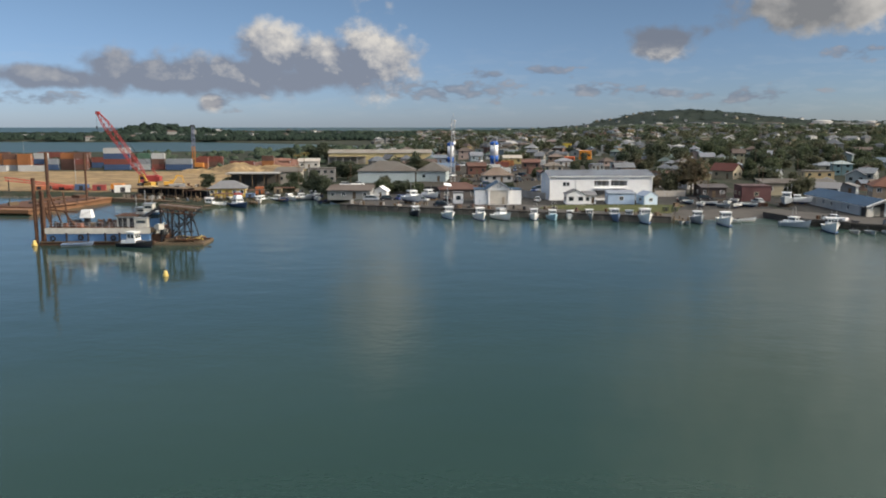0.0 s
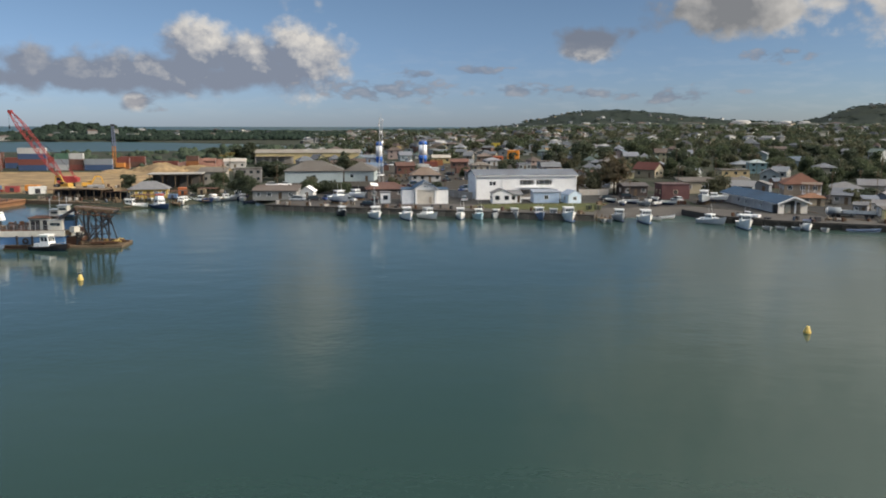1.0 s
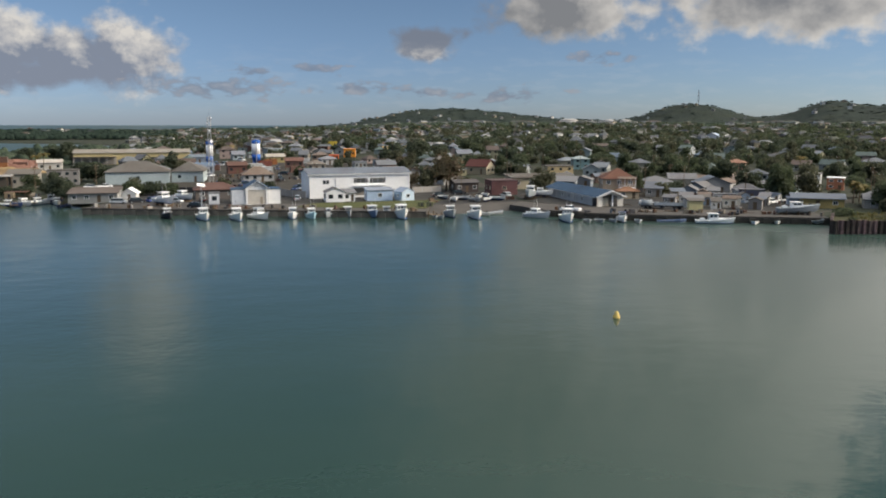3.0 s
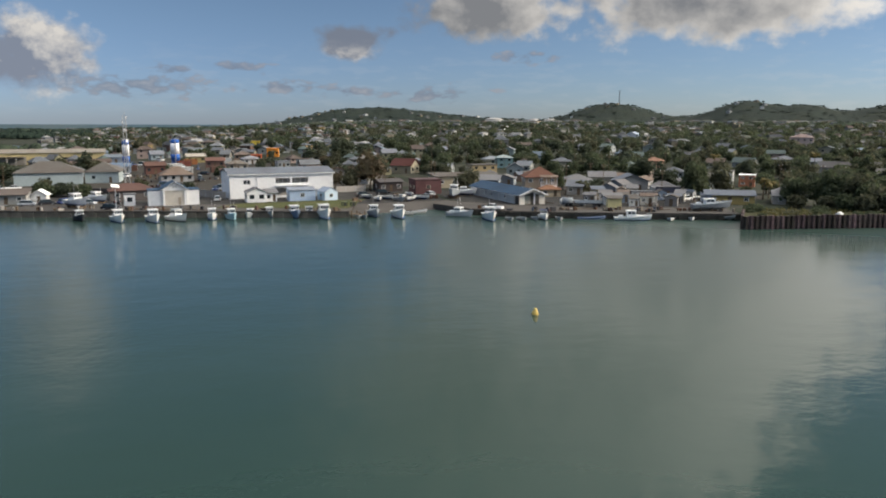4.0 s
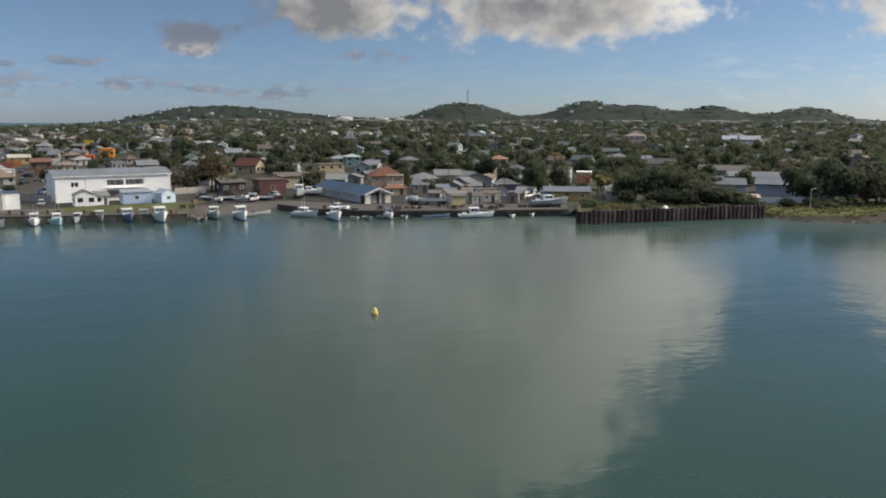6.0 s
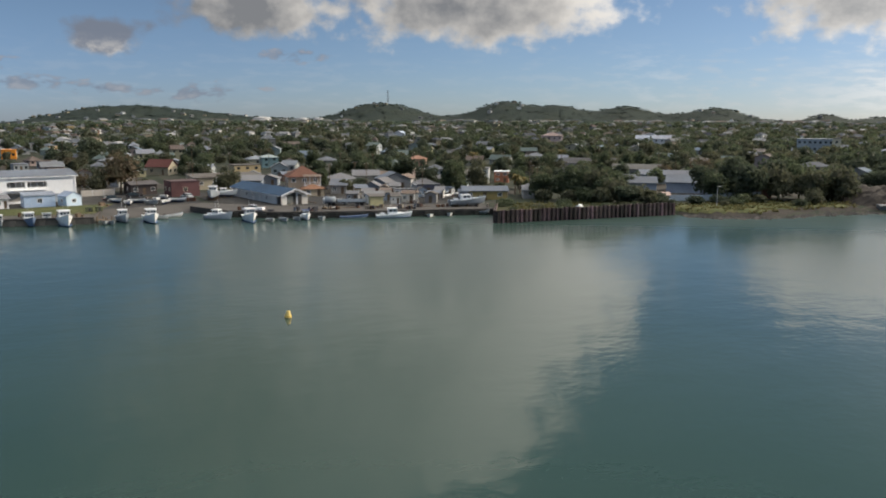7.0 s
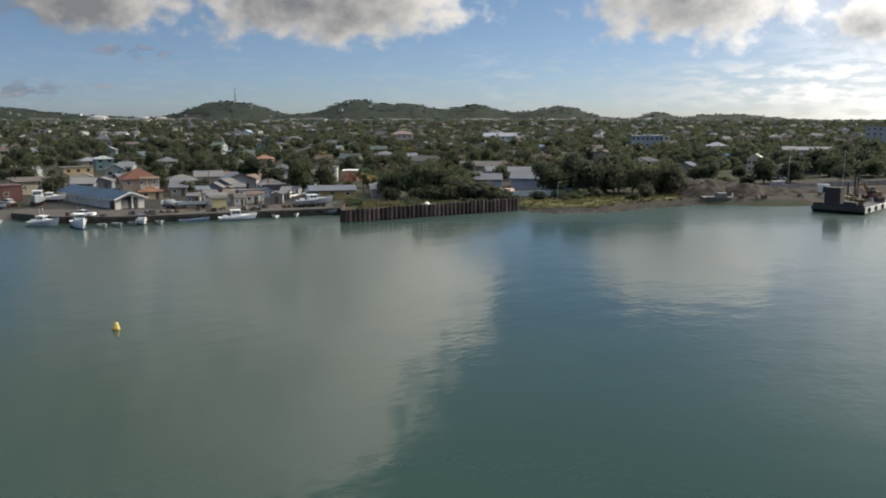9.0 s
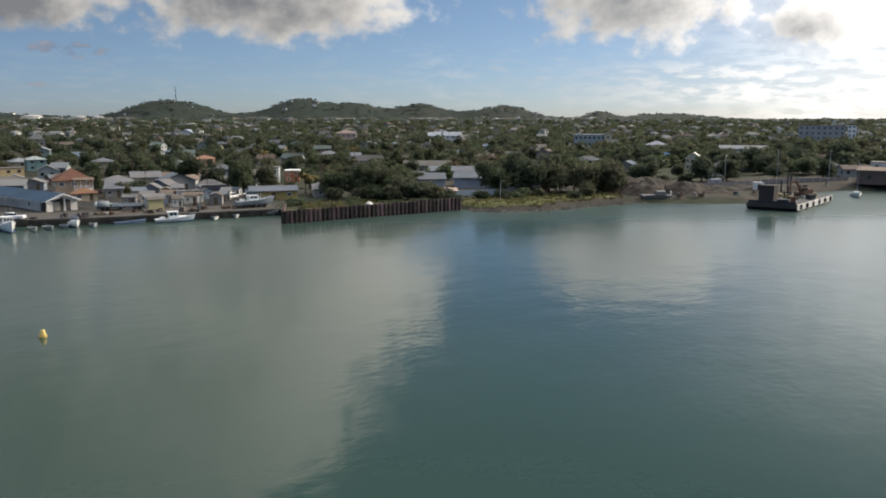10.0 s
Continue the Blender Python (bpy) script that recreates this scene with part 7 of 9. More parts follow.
def crane():
    """Red lattice-boom crawler crane."""
    RED = paint(0.31, 0.05, 0.05, 0.5, 0.3)
    top = thing("crawler_crane", pose(-82.5, 290, 1.55, 0, 0, 0), "red lattice-boom crawler crane on sand", "crane")
    for sy in (-1, 1):
        part("track", Form().box(0, sy * 1.9, 0, 5.4, 0.9, 1.1, taper=0.9), M_RUBBER, top)
    part("carbody", Form().box(0, 0, 0.5, 3.4, 3.0, 0.9), RED, top)
    part("house", Form().box(1.4, 0, 1.4, 4.6, 2.9, 2.2, taper=0.96), RED, top)
    part("counterweight", Form().box(4.0, 0, 1.6, 1.0, 3.2, 1.6), RED, top)
    cab = part("cab", Form().box(-1.4, -1.4, 1.4, 1.5, 1.1, 2.1, taper=0.92), RED, top)
    part("window", Form().box(-1.42, -1.42, 2.3, 1.52, 1.12, 0.9), M_GLASS, cab)
    a, b = Vector((-0.8, 0, 2.6)), Vector((-16.2, 0, 25.4))
    d = (b - a).normalized()
    u, t = Vector((0, 1, 0)), d.cross(Vector((0, 1, 0))).normalized()
    n = 15
    wid = lambda q: 0.35 + 0.75 * min(1, 6 * q, 6 * (1 - q))
    for sx in (-1, 1):
        for sy in (-1, 1):
            f = Form()
            for k in range(n):
                q0, q1 = k / n, (k + 1) / n
                f.beam(a.lerp(b, q0) + u * sx * wid(q0) + t * sy * wid(q0), a.lerp(b, q1) + u * sx * wid(q1) + t * sy * wid(q1), 0.2)
            part("boom_chord", f, RED, top)
    for k in range(n):
        q0, q1 = k / n, (k + 1) / n
        for p, q in (((-1, -1), (1, -1)), ((1, -1), (1, 1)), ((1, 1), (-1, 1)), ((-1, 1), (-1, -1))):
            part("boom_lacing", Form().beam(a.lerp(b, q0) + u * p[0] * wid(q0) + t * p[1] * wid(q0), a.lerp(b, q1) + u * q[0] * wid(q1) + t * q[1] * wid(q1), 0.11), RED, top)
    part("head", Form().box(b.x, b.y, b.z - 0.4, 1.3, 1.2, 1.0), RED, top)
    part("gantry", Form().beam((3.2, 0.8, 3.4), (1.6, 0.8, 6.2), 0.2).beam((3.2, -0.8, 3.4), (1.6, -0.8, 6.2), 0.2), RED, top)
    part("pendant", Form().tube((1.6, 0.6, 6.2), tuple(b + Vector((0, 0.5, 0.4))), 0.04, n=5).tube((1.6, -0.6, 6.2), tuple(b + Vector((0, -0.5, 0.4))), 0.04, n=5), M_STEEL, top)
    part("hoist_rope", Form().tube((b.x - 0.6, 0, b.z), (b.x - 0.6, 0, b.z - 4.6), 0.035, n=5), M_STEEL, top)
    part("hook_block", Form().box(b.x - 0.6, 0, b.z - 5.6, 0.5, 0.4, 1.1, taper=0.6), M_STEEL, top)


crane()


def piling_rig():
    top = thing("piling_rig", pose(-93, 398, 1.5), "tall piling rig with blue mast and orange base", "piling rig")
    part("track", Form().box(0, -1.2, 0, 4, 0.8, 1).box(0, 1.2, 0, 4, 0.8, 1), M_RUBBER, top)
    part("house", Form().box(0.8, 0, 1, 4, 2.6, 2), paint(0.5, 0.2, 0.05), top)
    lo, hi = Form(), Form()
    for x, y in ((-0.6, -0.6), (0.6, -0.6), (0.6, 0.6), (-0.6, 0.6)):
        lo.beam((-1.8 + x, y, 0.3), (-1.8 + x, y, 11), 0.2)
        hi.beam((-1.8 + x, y, 11), (-1.8 + x * 0.7, y * 0.7, 20.5), 0.18)
    for k in range(8):
        s = 1 if k % 2 else -1
        lo.beam((-1.8 - 0.6 * s, -0.6, 0.3 + k * 1.33), (-1.8 + 0.6 * s, -0.6, 1.6 + k * 1.33), 0.12)
        hi.beam((-1.8 - 0.5 * s, -0.6, 11 + k * 1.15), (-1.8 + 0.5 * s, -0.6, 12.2 + k * 1.15), 0.12)
    part("lower_mast", lo, paint(0.42, 0.17, 0.05), top, "rust-orange lower mast")
    part("upper_mast", hi, paint(0.12, 0.14, 0.22), top, "dark blue upper mast")
    part("sheave", Form().box(-1.8, 0, 20.4, 1.9, 0.8, 0.8), M_STEEL, top)


piling_rig()

BOXC = {"orange": (0.30, 0.125, 0.05), "blue": (0.05, 0.085, 0.165), "red": (0.185, 0.065, 0.05), "white": (0.45, 0.458, 0.45), "brown": (0.135, 0.075, 0.058), "green": (0.075, 0.15, 0.105), "grey": (0.255, 0.277, 0.3)}
_cm = {}


def container(x, y, z, rot, colour, long=True):
    L, W, H = (12.2 if long else 6.06), 2.44, 2.6
    if (colour, long) not in _cm:
        m = paint(*BOXC[colour], 0.6, 0.35)
        n = 44 if long else 22
        prof = []
        for k in range(n):
            px = -L / 2 + 0.12 + (L - 0.24) * k / n
            s = (L - 0.24) / n
            prof += [(px, -W / 2 + 0.01), (px + s * 0.3, -W / 2 + 0.01), (px + s * 0.5, -W / 2 + 0.06), (px + s * 0.8, -W / 2 + 0.06)]
        prof += [(L / 2 - 0.1, -W / 2 + 0.03), (L / 2 - 0.1, W / 2 - 0.03), (-L / 2 + 0.1, W / 2 - 0.03)]
        body = Form().prism(prof, 0.1, H - 0.05).mesh("body", m)
        fr = Form()
        for sx in (-1, 1):
            for sy in (-1, 1):
                fr.box(sx * (L / 2 - 0.08), sy * (W / 2 - 0.07), 0, 0.16, 0.14, H)
        for sy in (-1, 1):
            for zz in (0, H - 0.14):
                fr.box(0, sy * (W / 2 - 0.05), zz, L, 0.1, 0.14)
        doors = Form().box(L / 2 - 0.04, -0.58, 0.12, 0.05, 1.1, H - 0.3).box(L / 2 - 0.04, 0.58, 0.12, 0.05, 1.1, H - 0.3)
        bars = Form()
        for yy in (-0.8, -0.3, 0.3, 0.8):
            bars.tube((L / 2 + 0.01, yy, 0.15), (L / 2 + 0.01, yy, H - 0.2), 0.025, n=5)
        _cm[(colour, long)] = (body, fr.mesh("corner_frame", m), doors.mesh("door", m), bars.mesh("lock_bar", M_GALV))
    body, fr, doors, bars = _cm[(colour, long)]
    top = thing("shipping_container", pose(x, y, z, 0, 0, rot), "%s %s steel shipping container in the yard" % ("long" if long else "short", colour), "container", "stacked containers")
    part("body", body, None, top)
    part("corner_frame", fr, None, top)
    d = part("door", doors, None, top)
    part("lock_bar", bars, None, d)


def yard():
    def stack(x, y, rot, cols, long=True):
        for k, c in enumerate(cols.split()):
            container(x, y, 1.55 + k * 2.6, rot, c, long)

    # seen from the water: stacks end to end in two rows
    stack(-129, 391, 0, "blue red blue white"); stack(-116.5, 392, 0, "white grey green", False)
    stack(-110, 392, 0, "red brown white", False); stack(-100, 391, 0, "blue grey"); stack(-92, 402, 0, "orange red", False)
    stack(-146, 391, 0, "brown red brown", False); stack(-153, 393, 0, "brown brown orange", False); stack(-160, 392, 0, "blue grey", False); stack(-166, 394, 0, "red blue white", False)
    stack(-170, 386, 0, "white orange orange", False); stack(-177, 387, 0, "grey orange brown", False); stack(-184, 388, 0, "blue orange orange", False); stack(-191, 390, 0, "grey blue red", False); stack(-198, 391, 0, "blue grey red", False); stack(-205, 392, 0, "blue white", False); stack(-212, 392, 0, "white blue red", False)
    for k, (c, n) in enumerate((("red brown", 1), ("brown grey brown", 1), ("red white brown", 1), ("brown red", 1), ("grey brown red", 1), ("red brown brown", 1), ("blue red", 1), ("grey red", 1))):
        stack(-222 + k * 13.2, 412, 0, c)
    stack(-92, 420, 0, "brown red"); stack(-77, 424, 0, "red"); stack(-64, 426, 0, "orange brown", False); stack(-56, 428, 0, "brown", False)
    stack(-164, 380, 0, "white", True); stack(-178, 379, 0, "white", False); stack(-186, 380, 0, "grey", False)


yard()


def sand_heap(x, y, r, h, seed, material=None, label="pale heap of excavated sand", name="sand_heap", rough=0.25):
    rings = []
    n, m = 56, 16
    for i in range(m):
        q = i / (m - 1)
        ring = []
        for k in range(n):
            a = 2 * math.pi * k / n
            rr = (r * (1 - q) ** 0.8 + 0.1) * (1 + 0.22 * noise.noise((math.cos(a) * 1.3 + seed, math.sin(a) * 1.3, seed * 0.7)))
            px, py = rr * math.cos(a) * 1.6, rr * math.sin(a)
            top = 0.75 + 0.5 * noise.noise((px * 0.12 + seed, py * 0.12, 1.7))
            z = h * top * (1 - (1 - q) ** 2.0) + rough * h * noise.noise((px * 0.45, py * 0.45, seed)) * min(1, 4 * q) - 0.35
            ring.append((x + px, y + py, 1.45 + z))
        rings.append(ring)
    piece(name, Form().loft(rings), material or M_SAND, label, "heap", "heaps", flat=False)


for x, y, r, h, s in ((-70, 378, 9, 4.2, 1), (-52, 384, 8, 3.6, 2), (-48, 370, 6, 2.6, 3), (-86, 372, 6, 2.0, 4), (-58, 340, 5, 1.4, 5)):
    sand_heap(x, y, r, h, s)
sand_heap(-58, 434, 10, 4.6, 6, paint(0.17, 0.085, 0.06), "heap of reddish-brown earth")
for x, y, r, h, s in ((253, 92, 7, 4.4, 11), (263, 84, 8, 3.8, 12), (272, 77, 7.5, 2.4, 13), (284, 72, 7, 1.8, 15), (262, 96, 10, 5.4, 16)):
    sand_heap(x, y, r, h, s, M_SPOIL, "dark heap of dumped earth and scrub", "earth_mound", 0.3)


def crate(x, y, rot, L, W, H, material, label, name="site_box", category="box", z=1.55):
    top = thing(name, pose(x, y, z, 0, 0, rot), label, category, "yard clutter")
    part("body", Form().box(0, 0, 0.1, L, W, H - 0.1), material, top)
    part("skid", Form().box(-L * 0.3, 0, 0, 0.2, W, 0.1).box(L * 0.3, 0, 0, 0.2, W, 0.1), M_STEEL, top)
    part("lid", Form().box(0, 0, H, L + 0.12, W + 0.12, 0.08), material, top)
    part("door", Form().box(0, -W / 2 - 0.02, 0.2, L * 0.3, 0.04, H * 0.7), M_STEEL, top)


for x, y, rot, L, W, H, c, w in ((-91, 267, 10, 4, 2.2, 1.9, (0.26, 0.06, 0.055), "red"), (-86, 270, -5, 4, 2.2, 2.0, (0.55, 0.22, 0.04), "orange"), (-97, 268, 4, 4, 2.2, 2.0, (0.08, 0.12, 0.21), "blue"), (-81, 260, 20, 5, 2.2, 2.2, (0.6, 0.6, 0.57), "white"),
                                 (-73, 262, -10, 4.5, 2.2, 1.8, (0.55, 0.42, 0.2), "tan"), (-104, 270, 0, 6, 2.4, 1.6, (0.45, 0.10, 0.07), "dull red"), (-66, 268, 12, 5, 2.2, 2.0, (0.3, 0.3, 0.3), "grey"), (-112, 271, 6, 5, 2.2, 1.4, (0.5, 0.2, 0.1), "rusty"),
                                 (-36, 252, 10, 2.6, 2.2, 2.2, (0.36, 0.12, 0.05), "orange"), (-30.5, 254, -5, 2.4, 1.8, 1.6, (0.25, 0.2, 0.13), "tan"), (-40, 238.5, 5, 2.4, 1.6, 1.4, (0.42, 0.06, 0.05), "red"), (-36.5, 240, 0, 2.6, 1.8, 1.2, (0.10, 0.15, 0.24), "blue")):
    crate(x, y, rot, L, W, H, paint(*c), "%s metal site box on the ground" % w)
for x, y in ((75.3, 197.4), (77.5, 197.0)):
    crate(x, y, 0, 1.4, 1.0, 1.1, paint(0.10, 0.11, 0.06), "dark green rubbish bin on the verge", "rubbish_bin", "bin")
crate(284.5, 82, -50, 3.4, 2.4, 2.6, paint(0.30, 0.31, 0.36), "grey site cabin by the shore", "site_cabin", "cabin")
crate(283, 68, -60, 3.0, 2.2, 2.4, paint(0.55, 0.56, 0.56), "white site cabin by the shore", "site_cabin", "cabin")


def conveyor():
    """Long red pipe truss lying over the sandy yard."""
    top = thing("pipe_truss", pose(-121, 266, 1.6, 0, 0, 3), "long red steel pipe truss lying on sand", "truss")
    RED = paint(0.46, 0.10, 0.07)
    for y in (0, 1.0):
        part("chord", Form().beam((0, y, 4.4), (27, y, 0.5), 0.25), RED, top)
        part("lower_chord", Form().beam((0, y, 3.4), (27, y, 0.2), 0.2), RED, top)
    f = Form()
    for k in range(14):
        f.beam((k * 1.93, 0, 4.4 - k * 0.279), (k * 1.93 + 1, 0, 3.35 - k * 0.24), 0.1)
    part("lacing", f, RED, top)
    part("trestle", Form().beam((1, 0.5, 0), (1, 0.5, 3.6), 0.3).beam((9, 0.5, 0), (9, 0.5, 2.4), 0.3), M_STEEL, top)


conveyor()


def car(x, y, rot, body, label, tall=1.45, pickup=False, z=1.53):
    top = thing("pickup" if pickup else "car", pose(x, y, z, 0, 0, rot), label, "car", "parked cars")
    L, W = (5.0, 1.8) if pickup else (4.3, 1.75)
    low = [[(-L / 2, -W / 2, 0.3), (L / 2, -W / 2, 0.3), (L / 2, W / 2, 0.3), (-L / 2, W / 2, 0.3)], [(-L / 2 - 0.05, -W / 2, 0.62), (L / 2 + 0.05, -W / 2, 0.6), (L / 2 + 0.05, W / 2, 0.6), (-L / 2 - 0.05, W / 2, 0.62)],
           [(-L / 2 + 0.04, -W / 2 + 0.06, 0.92), (L / 2 - 0.1, -W / 2 + 0.06, 0.82), (L / 2 - 0.1, W / 2 - 0.06, 0.82), (-L / 2 + 0.04, W / 2 - 0.06, 0.92)]]
    part("body", Form().loft(low), body, top)
    x0, x1 = (-0.6, 1.2) if pickup else (-L / 2 + 0.3, L * 0.22)
    cab = part("cabin", Form().loft([[(x0, -W / 2 + 0.08, 0.9), (x1 + 0.45, -W / 2 + 0.08, 0.86), (x1 + 0.45, W / 2 - 0.08, 0.86), (x0, W / 2 - 0.08, 0.9)],
                                     [(x0 + 0.3, -W / 2 + 0.22, tall), (x1 - 0.25, -W / 2 + 0.22, tall), (x1 - 0.25, W / 2 - 0.22, tall), (x0 + 0.3, W / 2 - 0.22, tall)]]), M_GLASS, top)
    part("roof", Form().box((x0 + x1) / 2 + 0.02, 0, tall - 0.02, x1 - x0 - 0.5, W - 0.42, 0.06), body, cab)
    wm = Form().tube((0, -0.1, 0), (0, 0.1, 0), 0.32, 0.32, 14).mesh("wheel", M_RUBBER)
    hub = Form().tube((0, -0.11, 0), (0, 0.11, 0), 0.18, 0.18, 10).mesh("hub", M_GALV)
    for sx in (-1, 1):
        for sy in (-1, 1):
            o = part("wheel", wm, M_RUBBER, top)
            o.location = (sx * L * 0.31, sy * (W / 2 - 0.08), 0.32)
            part("hub", hub, M_GALV, o)
    for sy in (-1, 1):
        part("headlight", Form().box(L / 2 - 0.02, sy * 0.6, 0.6, 0.12, 0.34, 0.16), M_BOAT_WHITE, top)
        part("tail_light", Form().box(-L / 2 + 0.02, sy * 0.65, 0.66, 0.1, 0.24, 0.16), REDP, top)


CARW, CARD, CARS, CARB = paint(0.7, 0.7, 0.7, 0.25, 0.05), paint(0.02, 0.02, 0.024, 0.25, 0.05), paint(0.4, 0.42, 0.44, 0.25, 0.05), paint(0.05, 0.08, 0.2, 0.25, 0.05)
for x, y, r, c, w, pk in ((19.6, 211, -20, CARD, "dark", False), (9, 231, 40, CARB, "dark blue", False), (14, 226.5, -30, CARS, "silver", True), (4.5, 229.5, 10, CARD, "black", False), (0, 229, -12, CARS, "silver", False), (21.5, 227, 90, CARD, "dark", False),
                          (107.5, 176, 130, CARW, "white", True), (132, 176.5, -30, CARW, "white", False), (149.5, 181, -28, CARW, "white", False), (155, 178.5, 60, CARD, "dark", False), (163.5, 178.5, -30, CARS, "silver", False), (168, 177, 20, CARW, "white", False),
                          (173, 181, -60, CARW, "white", True), (88, 222, 5, CARD, "dark", False), (107, 217, 95, CARS, "silver", False), (96, 228, 0, CARD, "dark", False), (47, 224, 80, CARS, "silver", False), (-12, 285, 0, CARW, "white", False), (-8, 286, 20, CARW, "white", True)):
    car(x, y, r, c, "%s %s parked near the waterfront" % (w, "pickup truck" if pk else "saloon car"), pickup=pk)


def tank_trailer():
    top = thing("tank_trailer", pose(131.5, 174.6, 1.53, 0, 0, -28), "grey cylindrical tank with pale end on a flat trailer", "trailer")
    part("barrel", Form().tube((-4.4, 0, 1.35), (-1.6, 0, 1.35), 0.95, 0.95, 20), paint(0.2, 0.225, 0.24), top, flat=False)
    part("end_cap", Form().tube((-4.9, 0, 1.35), (-4.4, 0, 1.35), 0.5, 0.95, 20), paint(0.5, 0.51, 0.5), top, "pale domed end", False)
    part("bed", Form().box(0.8, 0, 0.75, 10.4, 2.2, 0.22), M_STEEL, top)
    part("side_board", Form().box(2.4, -1.1, 0.97, 7.0, 0.06, 0.6).box(2.4, 1.1, 0.97, 7.0, 0.06, 0.6), GREYP, top)
    for x in (-3.2, -2.2, 4.0, 5.1):
        for sy in (-1, 1):
            part("wheel", Form().tube((x, sy * 0.75, 0.42), (x, sy * 1.05, 0.42), 0.42, 0.42, 14), M_RUBBER, top)


tank_trailer()


def pole(x, y, h, label, kind="lamp", z=None, wire=None):
    z = ground_z(x, y) if z is None else z
    name = {"lamp": "street_lamp", "solar": "solar_lamp", "utility": "utility_pole", "flag": "flagpole"}[kind]
    top = thing(name, pose(x, y, z), label, "pole" if kind in ("utility", "flag") else "lamp", "poles")
    part("pole", Form().tube((0, 0, -0.3), (0, 0, h), 0.11, 0.07), M_GALV if kind != "utility" else M_WOOD, top)
    if kind == "lamp":
        part("arm", Form().tube((0, 0, h - 0.1), (1.2, 0, h + 0.1), 0.04), M_GALV, top)
        part("head", Form().box(1.4, 0, h + 0.04, 0.7, 0.28, 0.12), M_GALV, top)
    elif kind == "solar":
        o = part("panel", Form().box(0, 0, 0, 2.0, 1.1, 0.06), M_BOAT_WHITE, top, "pale tilted solar panel")
        o.matrix_basis = pose(0, 0, h, 35, 8, 20)
        part("head", Form().box(0.5, -0.4, h - 0.5, 0.7, 0.3, 0.1), M_GALV, top)
    elif kind == "utility":
        part("crossarm", Form().box(0, 0, h - 0.7, 1.8, 0.12, 0.12).box(0, 0, h - 1.4, 1.4, 0.1, 0.1), M_WOOD, top)
        for sx in (-0.75, 0.75):
            part("insulator", Form().tube((sx, 0, h - 0.58), (sx, 0, h - 0.35), 0.06, 0.04), M_BOAT_WHITE, top)


pole(20.7, 201.5, 6.6, "quay lamp post with a solar panel", "solar", 1.5)
for x, y, h in ((96.9, 228, 8), (118.5, 244, 9), (120.5, 246, 8.5), (148, 208, 9), (156, 200, 9.5), (165, 184, 8.5), (205, 180, 9.5), (171, 230, 8), (88, 246, 8), (46, 262, 8), (60, 275, 8), (-10, 283, 8), (-28, 282, 8)):
    pole(x, y, h, "wooden utility pole with crossarms beside houses", "utility")
for x, y, h in ((207.1, 113.5, 5.2), (314.5, 71, 11), (312, 54, 11), (-174, 394, 14), (-112, 300, 9), (300, 84, 9)):
    pole(x, y, h, "slim grey lamp post near the shore", "lamp")

_pr = random.Random(5)
for k in range(60):
    _a, _r = _pr.uniform(0, 80), _pr.uniform(270, 520)
    _x, _y = 15 + _r * math.sin(radians(_a)), -5 + _r * math.cos(radians(_a))
    if _a > 58 and _r < 330:
        continue
    pole(_x, _y, _pr.uniform(7, 10), "wooden utility pole among town houses", "utility")


def sailboat(x, y):
    top = thing("sailing_boat", pose(x, y, 0, 0, 0, 200), "small white sailing boat moored off the shore", "boat")
    hull_parts(top, 8.5, 2.6, 0.95, M_BOAT_WHITE, NAVY, GREYP)
    part("coach_roof", Form().box(0.4, 0, 0.8, 3.2, 1.6, 0.7, taper=0.85), M_BOAT_WHITE, top)
    part("mast", Form().tube((0.6, 0, 0.9), (0.6, 0, 11.5), 0.07, 0.05), M_GALV, top)
    part("boom", Form().tube((0.6, 0, 2.1), (-3.2, 0, 2.1), 0.06), M_GALV, top)


sailboat(296, 42.5)
dinghy(171.4, 128.6, 60, 4.4, 1.7, GREYP, None, "pale overturned skiff on the grass bank", z=2.75, motor=False, tilt=165)

# ---- clutter ashore ----
def jetty(x, y, rot, L, W, label):
    top = thing("jetty", pose(x, y, 0, 0, 0, rot), label, "jetty", "timber jetties")
    n = max(3, int(L / 1.2))
    me = Form().box(0, 0, 0.75, L / n * 0.9, W, 0.08).mesh("plank", M_WOOD)
    for k in range(n):
        o = part("plank", me, M_WOOD, top)
        o.location = (L * (k + 0.5) / n, 0, 0)
    post = Form().tube((0, 0, -2), (0, 0, 1.6), 0.14).mesh("post", M_WOOD)
    for k in range(max(2, int(L / 3))):
        for sy in (-1, 1):
            o = part("post", post, M_WOOD, top)
            o.location = (1 + k * 3.0, sy * W / 2, 0)


jetty(-38, 240.5, -60, 10, 1.8, "narrow dark timber jetty with posts")
jetty(-30, 249, -70, 9, 1.8, "short dark timber jetty in the inlet")
jetty(-24.5, 254.5, -80, 8, 1.6, "short dark timber jetty in the inlet")
jetty(-47, 231, -75, 8, 2.0, "dark timber landing stage by the house")
jetty(74.2, 187.2, -68, 4, 1.6, "small timber landing at the slipway")

_cl = random.Random(61)
CLUT = [M_WOOD, M_WOOD, M_RUST, M_STEEL, M_STEEL, C_OLD, paint(0.07, 0.09, 0.12), paint(0.10, 0.06, 0.05), paint(0.18, 0.16, 0.13)]


